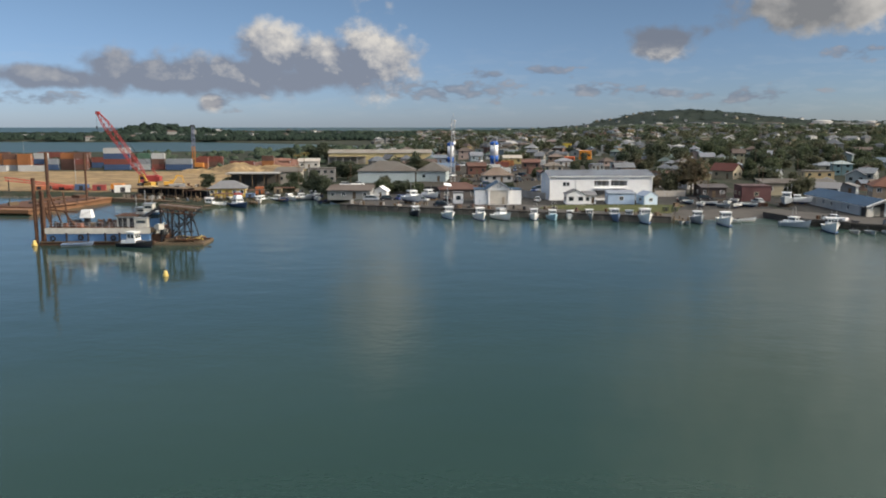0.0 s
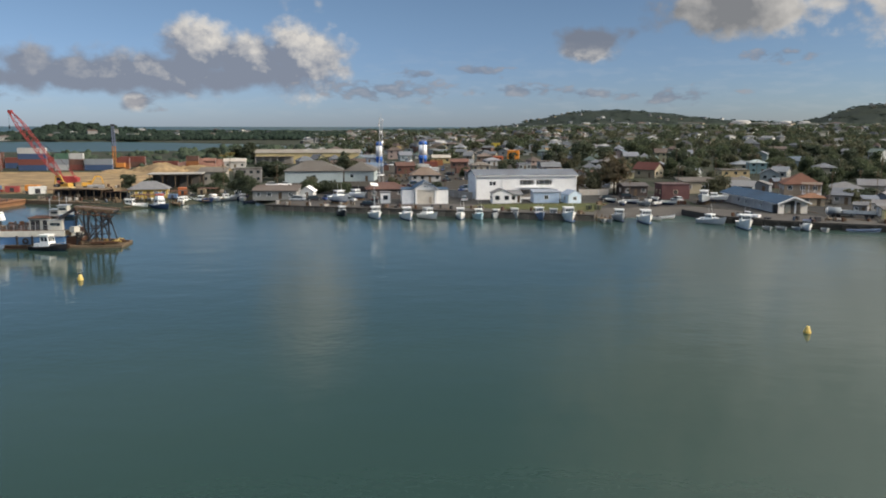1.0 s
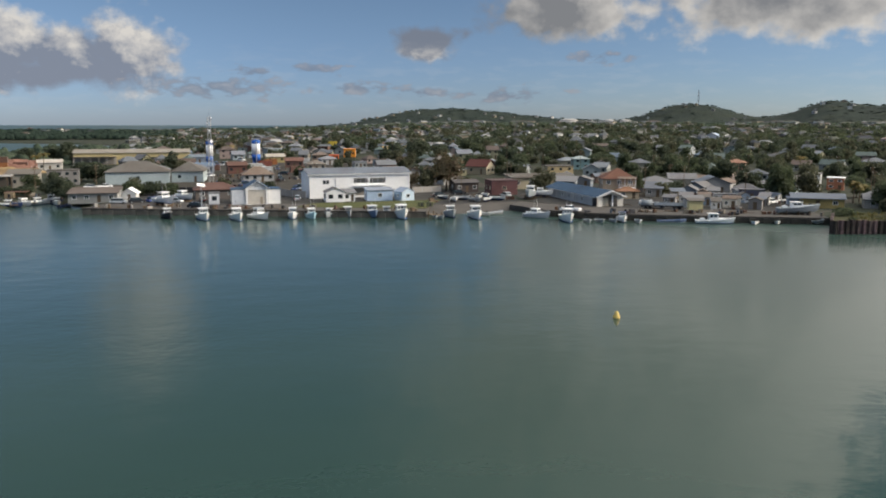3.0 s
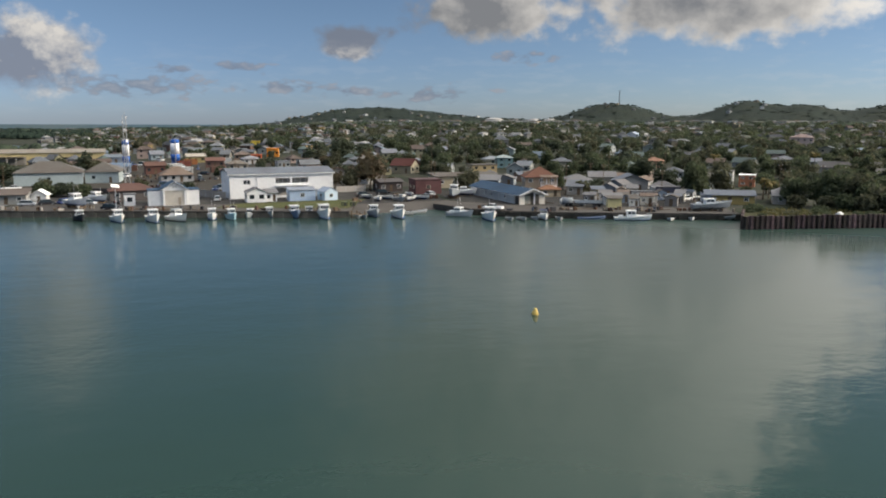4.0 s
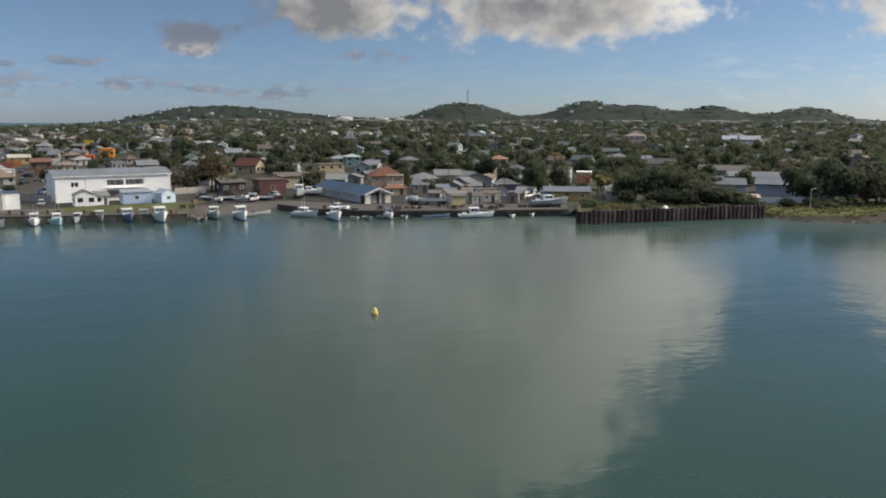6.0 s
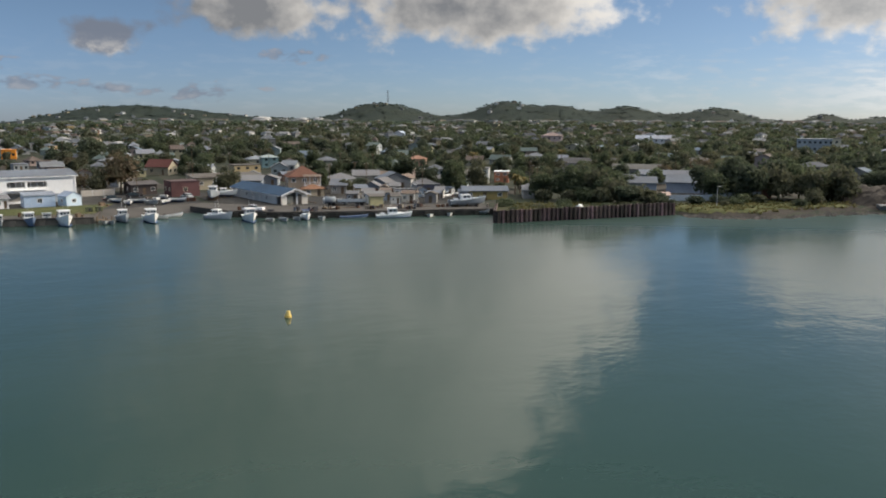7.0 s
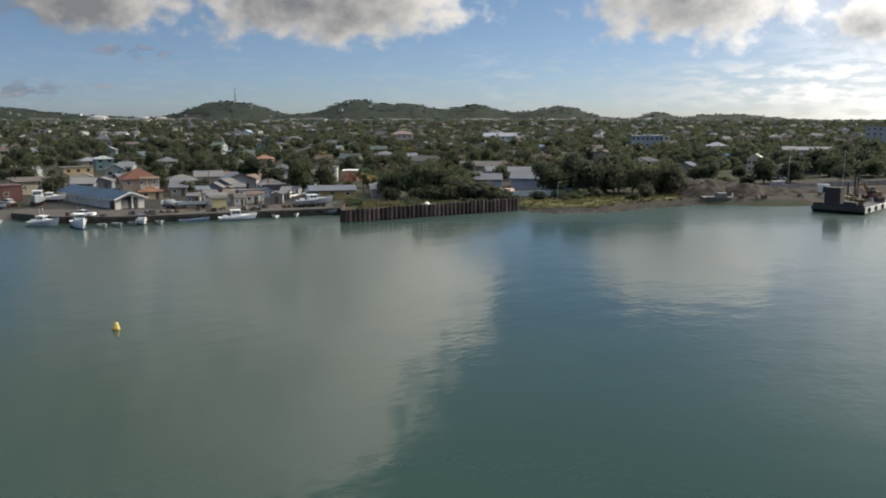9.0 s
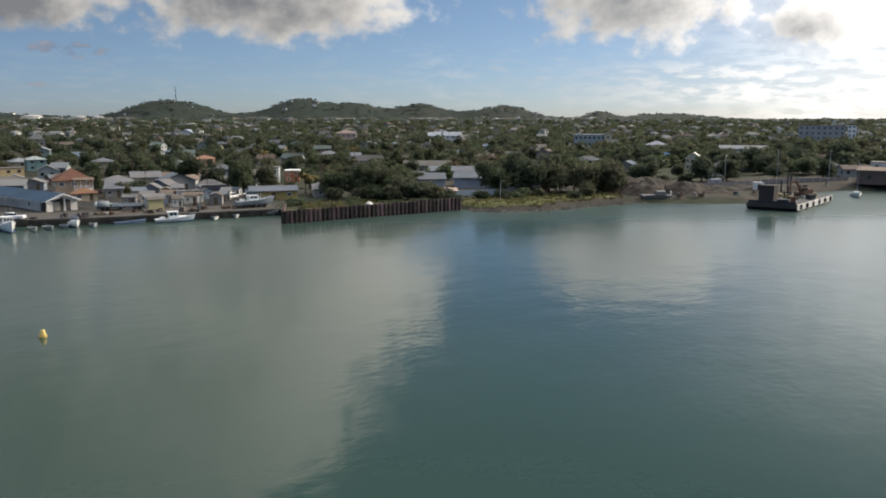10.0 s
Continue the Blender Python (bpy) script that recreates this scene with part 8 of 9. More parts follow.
def pile_of(x, y, z, n, spread, label, name="scrap_stack"):
    """Stacked planks, drums and boxes, each its own part."""
    top = thing(name, pose(x, y, z, 0, 0, _cl.uniform(0, 180)), label, "scrap", "quayside clutter")
    for k in range(n):
        m = _cl.choice(CLUT)
        px, py = _cl.gauss(0, spread), _cl.gauss(0, spread * 0.6)
        t = _cl.random()
        if t < 0.35:
            part("drum", Form().tube((px, py, 0), (px, py, 0.88), 0.29, 0.29, 12), m, top)
        elif t < 0.7:
            part("crate", Form().box(px, py, 0, _cl.uniform(0.5, 1.5), _cl.uniform(0.4, 1.0), _cl.uniform(0.3, 1.1), _cl.uniform(0, 90)), m, top)
        else:
            a = _cl.uniform(0, 3.14)
            L = _cl.uniform(1, 2.6)
            part("plank", Form().beam((px - L * math.cos(a), py - L * math.sin(a), 0.12), (px + L * math.cos(a), py + L * math.sin(a), _cl.uniform(0.12, 0.7)), 0.16, 0.1), M_WOOD, top)


def along(a, b, n, off):
    for k in range(n):
        t = (k + _cl.uniform(0.2, 0.8)) / n
        dx, dy = b[0] - a[0], b[1] - a[1]
        ln = math.hypot(dx, dy)
        o = _cl.uniform(*off)
        yield a[0] + dx * t - dy / ln * o, a[1] + dy * t + dx / ln * o


for x, y in along((-8, 219), (73, 185.5), 20, (0.8, 6)):
    pile_of(x, y, 1.53, _cl.randrange(3, 7), 0.7, "fishing gear and boxes piled on the quay")
for x, y in along((103, 180), (119, 165), 5, (0.8, 4)):
    pile_of(x, y, 1.53, _cl.randrange(3, 6), 0.6, "fishing gear and boxes piled on the quay")
for x, y in along((119, 165), (158, 145), 12, (0.8, 8)):
    pile_of(x, y, 1.53, _cl.randrange(3, 7), 0.8, "drums and timber stacked on the quay")
for x, y in ((82, 209), (92, 215), (99, 224), (104, 211), (109, 221), (113, 214), (147, 190), (158, 192), (152, 186), (166, 182), (170, 174), (176, 176), (163, 168), (170, 165), (150, 168), (128, 188), (137, 190)):
    pile_of(x, y, 1.5, _cl.randrange(4, 9), 1.2, "loose timber, drums and scrap behind the quay")
for x, y in ((-62, 250), (-56, 247), (-50, 246), (-68, 256), (-74, 258), (-84, 264), (-38, 246), (-30, 256), (-25, 259), (-34, 250), (-19, 262), (-12, 262), (-100, 272), (-110, 276), (-70, 287), (-62, 283), (-66, 276)):
    pile_of(x, y, 1.5, _cl.randrange(5, 10), 1.4, "rusty plant and timber lying in the yard")
for x, y in ((-74, 246), (-70, 243), (-66, 241), (-62, 239), (-58, 236.5), (-54, 234), (-51, 232.5), (-72, 252), (-66, 249), (-58, 244), (-47, 240), (-48, 236)):
    pile_of(x, y, 1.22, _cl.randrange(6, 10), 1.6, "rusty gear and timber heaped on the wharf")
for x, y in ((252, 76), (262, 68), (272, 65), (290, 62), (302, 60), (250, 80), (320, 56)):
    pile_of(x, y, 1.5, _cl.randrange(5, 9), 1.6, "dark scrap and timber along the shore")


def fence(a, b, h, label, material, z=1.5):
    dx, dy = b[0] - a[0], b[1] - a[1]
    ln = math.hypot(dx, dy)
    top = thing("fence", pose(a[0], a[1], z, 0, 0, math.degrees(math.atan2(dy, dx))), label, "fence", "fences")
    n = max(2, int(ln / 3))
    post = Form().box(0, 0, 0, 0.12, 0.12, h).mesh("post", M_GALV)
    pan = Form().box(0, 0, 0.1, ln / n - 0.15, 0.05, h - 0.2).mesh("panel", material)
    for k in range(n + 1):
        o = part("post", post, M_GALV, top)
        o.location = (ln * k / n, 0, 0)
        if k < n:
            o = part("panel", pan, material, top)
            o.location = (ln * (k + 0.5) / n, 0, 0)


fence((84.5, 238), (94, 239), 2.0, "low grey block fence by the yard", C_OLD)
fence((44, 240), (50, 228.5), 2.2, "grey sheet fence beside the warehouse", C_OLD)
fence((5, 262), (24, 258), 1.8, "dark sheet fence behind parked cars", M_DARK)
fence((206, 133), (222, 123), 1.8, "pale blue sheet metal fence by the shore", paint(0.34, 0.40, 0.46))
fence((222, 123), (236, 118), 2.2, "pale blue sheet metal fence by the shore", paint(0.36, 0.42, 0.48))
fence((268, 88), (296, 74), 2.0, "dark sheet fence along the shore yard", paint(0.2, 0.185, 0.18))
fence((300, 72), (332, 52), 2.2, "dark sheet fence along the shore yard", paint(0.17, 0.16, 0.16))
fence((150, 197), (166, 190), 1.8, "rusty sheet metal fence beside huts", M_RUST)

# works and stores in the industrial quarter behind the landing hall
for x, y, w, d, h, r, wall, roof, kd, lb in (
        (38.5, 343, 7.5, 6, 3.4, 4, (0.14, 0.07, 0.055), (0.11, 0.065, 0.052), "gable_x", "rust-red steel framed workshop"), (26, 356, 8, 6, 2.6, -6, (0.13, 0.17, 0.22), (0.12, 0.17, 0.24), "gable_x", "blue painted workshop"),
        (24, 342, 7, 6, 2.8, 8, (0.4, 0.4, 0.39), (0.15, 0.155, 0.16), "hip", "pale grey workshop"), (72, 348, 8, 6, 3.0, 0, (0.34, 0.31, 0.26), (0.16, 0.145, 0.125), "hip", "tan workshop"),
        (12, 398, 22, 9, 2.6, 3, (0.15, 0.12, 0.10), (0.085, 0.065, 0.055), "gable_x", "long rust-brown depot shed"), (66, 372, 8, 6, 3.0, -5, (0.15, 0.09, 0.075), (0.14, 0.08, 0.065), "gable_x", "red-brown depot shed"),
        (12, 372, 10, 7, 3.0, 0, (0.14, 0.10, 0.085), (0.095, 0.07, 0.06), "gable_x", "brick-red store"), (84, 385, 8, 7, 2.8, 5, (0.5, 0.5, 0.49), (0.2, 0.2, 0.21), "hip", "white depot office"),
        (62, 412, 9, 6, 3.0, 0, (0.36, 0.3, 0.14), (0.34, 0.32, 0.27), "gable_x", "yellow depot store"), (86, 420, 8, 6, 3.0, -8, (0.22, 0.16, 0.12), (0.15, 0.12, 0.10), "hip", "orange-brown store"),
        (26, 428, 10, 7, 3.0, 0, (0.2, 0.24, 0.3), (0.14, 0.17, 0.2), "gable_x", "grey-blue depot shed"), (-40, 405, 10, 8, 3.4, 5, (0.5, 0.48, 0.44), (0.4, 0.38, 0.34), "gable_x", "pale store by the sand heaps")):
    house("workshop", x, y, w, d, h, r, paint(*wall), sheet(*roof), kd, 1.3, lb + " with sheet metal roof", "workshop", "industrial sheds", front=3, side=1)
for x, y, r, c in ((50, 341, 3, "white"), (63, 340, 8, "brown"), (30, 365, -4, "brown"), (75, 362, 0, "blue"), (48, 366, 12, "white"), (54, 384, 5, "red"), (74, 398, -5, "white"), (20, 388, 0, "brown"), (44, 376, 90, "blue"), (58, 396, 0, "orange")):
    container(x, y, ground_z(x, y) - 0.05, r, c, False)
for k in range(26):
    x, y = _cl.uniform(15, 100), _cl.uniform(322, 440)
    car(x, y, _cl.uniform(0, 360), _cl.choice([CARW, CARW, CARS, CARD, CARB]), "parked vehicle in the depot yard behind the harbour", tall=_cl.choice([1.45, 1.9]), z=ground_z(x, y))

for x, y, hd, c, w in ((-41.5, 236, 120, GREYP, "grey"), (-34.0, 238.5, 160, M_BOAT_WHITE, "white"), (-28.8, 243.2, 100, NAVY, "dark blue"), (-26.0, 247.5, 140, M_BOAT_WHITE, "white"), (-22.5, 249.0, 60, GREYP, "grey"), (-33.5, 241.5, 30, GREYP, "grey"),
                       (-17.5, 247.5, 170, M_BOAT_WHITE, "white")):
    launch(x, y, hd, 6.2, 2.2, 0.85, c, NAVY, label="small %s cabin boat crowded into the inlet" % w, group="inlet boats", tall=1.3, mast=False)
for x, y, rot, L in ((-37, 247, 20, 7), (-29, 256, -10, 6), (-43, 234, 10, 6)):
    top = thing("boat_shelter", pose(x, y, 0.6, 0, 0, rot), "dark timber boat shelter over the inlet", "shelter", "inlet shelters")
    part("roof", Form().box(0, 0, 2.6, L, 4, 0.12), M_RUST, top)
    for sx in (-1, 0, 1):
        for sy in (-1, 1):
            part("post", Form().box(sx * L * 0.46, sy * 1.8, -2, 0.16, 0.16, 4.6), M_WOOD, top)
    part("floor", Form().box(0, 0, 0.1, L, 4, 0.12), M_WOOD, top)


# the rough right-hand shore: dark mud and a stranded hull
C_WRECK = paint(0.12, 0.125, 0.125, stain=0.5)


def stranded_hull(x, y, heading):
    top = thing("stranded_hull", pose(x, y, 0.45, 4, 0, 90 - heading), "grey derelict steel hull stranded on the mud", "boat")
    rings = [[(px, -w, 1.5), (px, -w * 0.8, -0.3), (px, w * 0.8, -0.3), (px, w, 1.5)] for px, w in ((-4.2, 1.6), (-2.0, 1.9), (1.5, 1.9), (3.6, 1.5), (4.6, 0.4))]
    part("hull", Form().loft(rings), C_WRECK, top)
    part("cabin", Form().box(1.2, 0, 1.5, 3.0, 2.6, 1.1, taper=0.85), C_WRECK, top)
    part("stem_post", Form().box(4.3, 0, 1.4, 0.3, 0.3, 1.2), M_TRIM, top)
    part("gunwale", Form().box(-1.0, 1.75, 1.5, 5.6, 0.12, 0.14).box(-1.0, -1.75, 1.5, 5.6, 0.12, 0.14), M_RUST, top)


stranded_hull(244.5, 85.0, 137)


# the crowded depot ground between the quay buildings and the silos
_dp = random.Random(515)
for k in range(22):
    x, y = _dp.uniform(24, 112), _dp.uniform(262, 330)
    pile_of(x, y, ground_z(x, y) + 0.05, _dp.randrange(4, 8), 1.5, "scrap, crates and timber in the depot yard")
for k in range(9):
    x, y = _dp.uniform(60, 112), _dp.uniform(264, 325)
    wall = _dp.choice([paint(0.14, 0.085, 0.065), paint(0.13, 0.17, 0.22), paint(0.30, 0.29, 0.27), paint(0.17, 0.16, 0.15)])
    house("depot_hut", x, y, _dp.uniform(4, 6.5), _dp.uniform(3.5, 5), _dp.uniform(2.3, 3.0), _dp.uniform(-25, 25), wall, _dp.choice([C_ROOF_GREY, C_ROOF_SLATE, C_ROOF_RED, C_ROOF_BROWN]), _dp.choice(["shed", "gable_x", "gable_y"]), _dp.uniform(0.5, 1.1), "small rusty depot hut in the yard", "hut", "depot huts", front=2, side=1)
for k in range(14):
    x, y = _dp.uniform(26, 112), _dp.uniform(258, 322)
    car(x, y, _dp.uniform(0, 360), _dp.choice([CARW, CARS, CARD, CARB]), "parked vehicle in the depot yard behind the harbour", tall=_dp.choice([1.45, 1.9]), z=ground_z(x, y))

# ---- trees ----
def lobe_points(rnd, n, lobes):
    """Points and outward ways spread over a crown's lobes."""
    out = []
    tot = sum(l[3] ** 2 for l in lobes)
    for cx, cy, cz, r in lobes:
        for _ in range(int(n * r * r / tot) + 1):
            u, a = rnd.uniform(-0.55, 1), rnd.uniform(0, 6.283)
            s = math.sqrt(max(0, 1 - u * u))
            d = Vector((s * math.cos(a), s * math.sin(a), u))
            out.append((Vector((cx, cy, cz)) + d * r * rnd.uniform(0.78, 1.08), d))
    return out


def crown_form(rnd, w, h0, h, n, leaf, lobes_n=9):
    """Crown of width w from height h0 to h: tufts of leaves over uneven lobes, with a few gaps."""
    lobes = []
    for _ in range(lobes_n):
        a, q = rnd.uniform(0, 6.283), math.sqrt(rnd.random())
        z = rnd.uniform(0.0, 0.88)
        r = w * rnd.uniform(0.17, 0.27)
        lobes.append((q * (w / 2 - r) * math.cos(a), q * (w / 2 - r) * math.sin(a), h0 + r * 0.5 + (h - h0 - r * 1.3) * z, r))
    f = Form()
    for p, d in lobe_points(rnd, n, lobes):
        s = leaf * rnd.uniform(0.6, 1.35)
        t = (d + Vector((rnd.gauss(0, 0.55), rnd.gauss(0, 0.55), rnd.gauss(0.15, 0.5)))).normalized()
        u = t.orthogonal().normalized()
        u.rotate(Matrix.Rotation(rnd.uniform(0, 6.28), 3, t))
        v = t.cross(u)
        k = p + t * s * 0.25
        f.add([p + u * s * 0.6, k + v * s * 0.45, p - u * s * 0.55 + v * s * 0.1, k - v * s * 0.5], [(0, 1, 2, 3)])
    for cx, cy, cz, r in lobes:                       # dense hearts of the lobes
        q = r * 0.72
        pts = [(cx + q * x * rnd.uniform(0.8, 1.15), cy + q * y * rnd.uniform(0.8, 1.15), cz + q * z * rnd.uniform(0.7, 1.0))
               for x, y, z in ((1, 0, 0), (0.3, 0.95, 0), (-0.8, 0.6, 0), (-0.8, -0.6, 0), (0.3, -0.95, 0), (0, 0, 1), (0, 0, -0.7))]
        f.add(pts, [(0, 1, 5), (1, 2, 5), (2, 3, 5), (3, 4, 5), (4, 0, 5), (1, 0, 6), (2, 1, 6), (3, 2, 6), (4, 3, 6), (0, 4, 6)])
    return f, lobes


def tree_proto(seed, w, h, leaf_mat, label, n=950, low=0.1, leaf=0.62, name="tree"):
    rnd = random.Random(seed)
    top = thing(name, pose(0, 0, -500), label, "tree")
    f, lobes = crown_form(rnd, w, h * low, h, n, leaf, 14)
    g = Form()
    bend = Vector((rnd.gauss(0, 0.2), rnd.gauss(0, 0.2), 0))
    fork = Vector((0, 0, h * (low + 0.12))) + bend
    g.tube((0, 0, -0.4), bend * 0.5 + Vector((0, 0, h * 0.18)), 0.05 * h * 0.6, 0.035 * h * 0.6, 8)
    g.tube(bend * 0.5 + Vector((0, 0, h * 0.18)), fork, 0.035 * h * 0.6, 0.026 * h * 0.6, 8)
    for cx, cy, cz, r in lobes[:7]:
        g.tube(fork, (cx, cy, cz), 0.018 * h * 0.6, 0.006 * h, 6)
    part("trunk", g, M_BARK, top)
    part("crown", f, leaf_mat, top)
    return top


PROTOS = {
    "broad": [tree_proto(11, 9.0, 7.5, M_LEAF, "broad green tree in a town garden"), tree_proto(12, 8.0, 8.5, M_LEAF, "tall green tree among houses"),
              tree_proto(13, 7.0, 6.0, M_LEAF, "rounded green tree between houses")],
    "dark": [tree_proto(21, 8.5, 7.5, M_LEAF_DARK, "dense dark green garden tree"), tree_proto(22, 7.0, 8.0, M_LEAF_DARK, "tall dark green tree"), tree_proto(23, 10, 8.5, M_LEAF_DARK, "spreading dark green tree")],
    "olive": [tree_proto(31, 8.0, 6.5, M_LEAF_OLIVE, "olive green sunlit tree"), tree_proto(32, 9.0, 8.0, M_LEAF_OLIVE, "spreading olive green tree")],
    "brown": [tree_proto(41, 9.0, 9.0, M_LEAF_BROWN, "sparse brown-leaved tree beside the yard", n=480, low=0.2)],
    "bush": [tree_proto(51, 6.0, 3.4, M_LEAF, "thick green garden bush", n=420, low=0.02, name="bush"), tree_proto(52, 5.0, 2.6, M_LEAF_OLIVE, "low olive scrub bush", n=360, low=0.02, name="bush"),
             tree_proto(53, 6.5, 4.2, M_LEAF_DARK, "dense dark green bush", n=460, low=0.02, name="bush")],
}
_tr = random.Random(77)


def plant(kind, x, y, w, h, label="", z=None):
    """A tree of about that width and height."""
    src = _tr.choice(PROTOS[kind])
    w0, h0 = TREE_SIZE[src.name]
    m = pose(x, y, ground_z(x, y) - 0.05 if z is None else z, 0, 0, _tr.uniform(0, 360))
    ob = copy_thing(src, m)
    ob.scale = (w / w0, w / w0, h / h0)
    if label:
        ob["label"] = label
    return ob


TREE_SIZE = {}
for _k, _s in (("broad", ((9, 7.5), (8, 8.5), (7, 6))), ("dark", ((8.5, 7.5), (7, 8), (10, 8.5))), ("olive", ((8, 6.5), (9, 8))), ("brown", ((9, 9),)), ("bush", ((6, 3.4), (5, 2.6), (6.5, 4.2)))):
    for _o, _wh in zip(PROTOS[_k], _s):
        TREE_SIZE[_o.name] = _wh

for k, x, y, w, h in (("dark", -13.8, 318, 11, 7.6), ("dark", -19, 325, 9, 7), ("dark", -16.5, 250, 8, 6.2), ("bush", -14, 246, 6, 4), ("bush", 3, 252, 7, 4.4), ("bush", 8, 254, 8, 4.6), ("bush", 13, 253, 6, 3.6),
                      ("dark", 131, 395, 15, 12), ("dark", 146, 402, 10, 9), ("brown", 97, 243, 13, 14), ("olive", 91, 243, 8, 9), ("bush", 104, 246, 7, 4), ("brown", 88, 252, 9, 7),
                      ("broad", 147, 300, 10, 9), ("dark", 119, 300, 9, 8), ("broad", 176, 262, 8, 7)):
    plant(k, x, y, w, h)
for k, x, y, w, h in (("dark", 180, 202, 9, 7.6), ("dark", 186, 198, 7, 5.4), ("broad", 175, 182, 9, 10.5), ("broad", 181, 190, 9, 9), ("olive", 186, 184, 8, 9), ("bush", 192, 180, 5, 3),
                      ("dark", 157, 207, 8, 5), ("bush", 152, 205, 6, 4), ("broad", 150, 219, 8, 7), ("broad", 204, 184, 8, 7.5),
                      ("broad", 187, 157, 8, 7.6), ("broad", 190, 152, 8, 8.6), ("broad", 191.5, 147, 9, 9.8), ("dark", 196, 149, 9, 9.6), ("olive", 192.5, 142, 9, 9.8), ("broad", 192, 137.5, 9, 8.4), ("broad", 197, 140, 9, 8.8), ("olive", 191.5, 133, 8, 7.0),
                      ("dark", 191, 129.5, 8, 5.6), ("olive", 196, 131, 8, 5.4), ("bush", 193, 125.5, 8, 4.4), ("bush", 197, 124.5, 7, 3.8), ("bush", 187, 134, 7, 4.6), ("bush", 186, 139, 7, 4.2), ("bush", 185, 145, 6, 3.4), ("bush", 182, 151, 6, 3.2)):
    plant(k, x, y, w, h, z=1.6)
for k, x, y, w, h in (("bush", 163, 146, 6, 2.2), ("bush", 160.5, 145, 4, 1.6), ("bush", 172, 128.6, 4, 1.3), ("bush", 180, 126.5, 5, 1.7), ("bush", 183, 124.5, 4, 1.9), ("bush", 166, 138, 5, 1.3), ("bush", 173, 135, 5, 1.6), ("bush", 178, 140, 5, 1.8), ("bush", 157, 137, 3, 1.2), ("bush", 168, 131.5, 3.4, 1.2), ("bush", 177, 128, 3.6, 1.6), ("bush", 187, 124, 4, 1.8), ("bush", 162, 134, 3.2, 1.0), ("bush", 199, 122, 4, 2), ("bush", 209, 121, 6, 2.6), ("bush", 214, 117.5, 6, 2.8), ("bush", 220, 115, 6, 2.6), ("bush", 225, 112, 5, 2.4),
                      ("dark", 228, 117, 10, 11), ("dark", 233, 125, 11, 12), ("broad", 222, 124, 9, 9.5), ("olive", 236, 113, 10, 10.5), ("olive", 240, 106, 10, 9.5), ("broad", 246, 112, 11, 11), ("olive", 247, 100, 10, 10.5),
                      ("broad", 252, 106, 10, 10), ("dark", 226, 130, 10, 11), ("dark", 242, 119, 10, 12), ("olive", 233, 101, 6, 4.5), ("bush", 226, 101, 5, 2.2), ("bush", 250, 104, 6, 4), ("bush", 216, 113, 4, 1.6), ("bush", 211, 113.5, 3, 1.2)):
    plant(k, x, y, w, h)
for k, x, y, w, h in (("dark", 300, 92, 11, 9), ("dark", 308, 86, 10, 8), ("dark", 318, 118, 9, 8), ("dark", 292, 108, 9, 8), ("broad", 284, 118, 9, 8), ("dark", 276, 126, 10, 9), ("olive", 304, 128, 9, 8), ("dark", 330, 136, 9, 9), ("dark", 310, 104, 7, 6), ("bush", 296, 96, 6, 3), ("bush", 286, 100, 6, 3), ("dark", 344, 84, 9, 8), ("dark", 380, 110, 10, 9), ("broad", 372, 128, 10, 9), ("dark", 338, 98, 9, 9), ("dark", 356, 92, 12, 10), ("dark", 372, 80, 13, 11), ("dark", 390, 66, 14, 12),
                      ("dark", 402, 84, 14, 12), ("broad", 348, 70, 9, 7), ("dark", 365, 108, 10, 9), ("dark", 420, 100, 12, 11), ("dark", 322, 74, 8, 7), ("dark", 335, 60, 8, 7), ("broad", 346, 35, 9, 7)):
    plant(k, x, y, w, h)
for k, x, y, w, h in (("dark", -57.7, 275, 6, 5.5), ("bush", -52, 282, 6, 4), ("broad", -30, 288, 7, 5), ("dark", -41, 480, 14, 11), ("dark", -50, 490, 14, 10), ("dark", -62, 485, 12, 8), ("olive", -36, 470, 10, 8),
                      ("dark", -25, 300, 6, 5), ("bush", -28, 262, 7, 3.5), ("bush", -22, 268, 7, 4), ("bush", -34, 266, 6, 3), ("dark", -160, 396, 7, 6), ("dark", -133, 398, 7, 7), ("olive", 2, 265, 7, 5)):
    plant(k, x, y, w, h)


for k, x, y, w, h in (("dark", 68, 262, 5, 4), ("bush", 84, 268, 6, 3), ("broad", 92, 284, 6, 5), ("bush", 44, 268, 5, 2.6), ("dark", 104, 300, 7, 5.5), ("bush", 74, 300, 5, 3), ("olive", 30, 276, 5, 3.6), ("broad", 60, 312, 6, 4.5), ("bush", 96, 312, 5, 3)):
    plant(k, x, y, w, h)


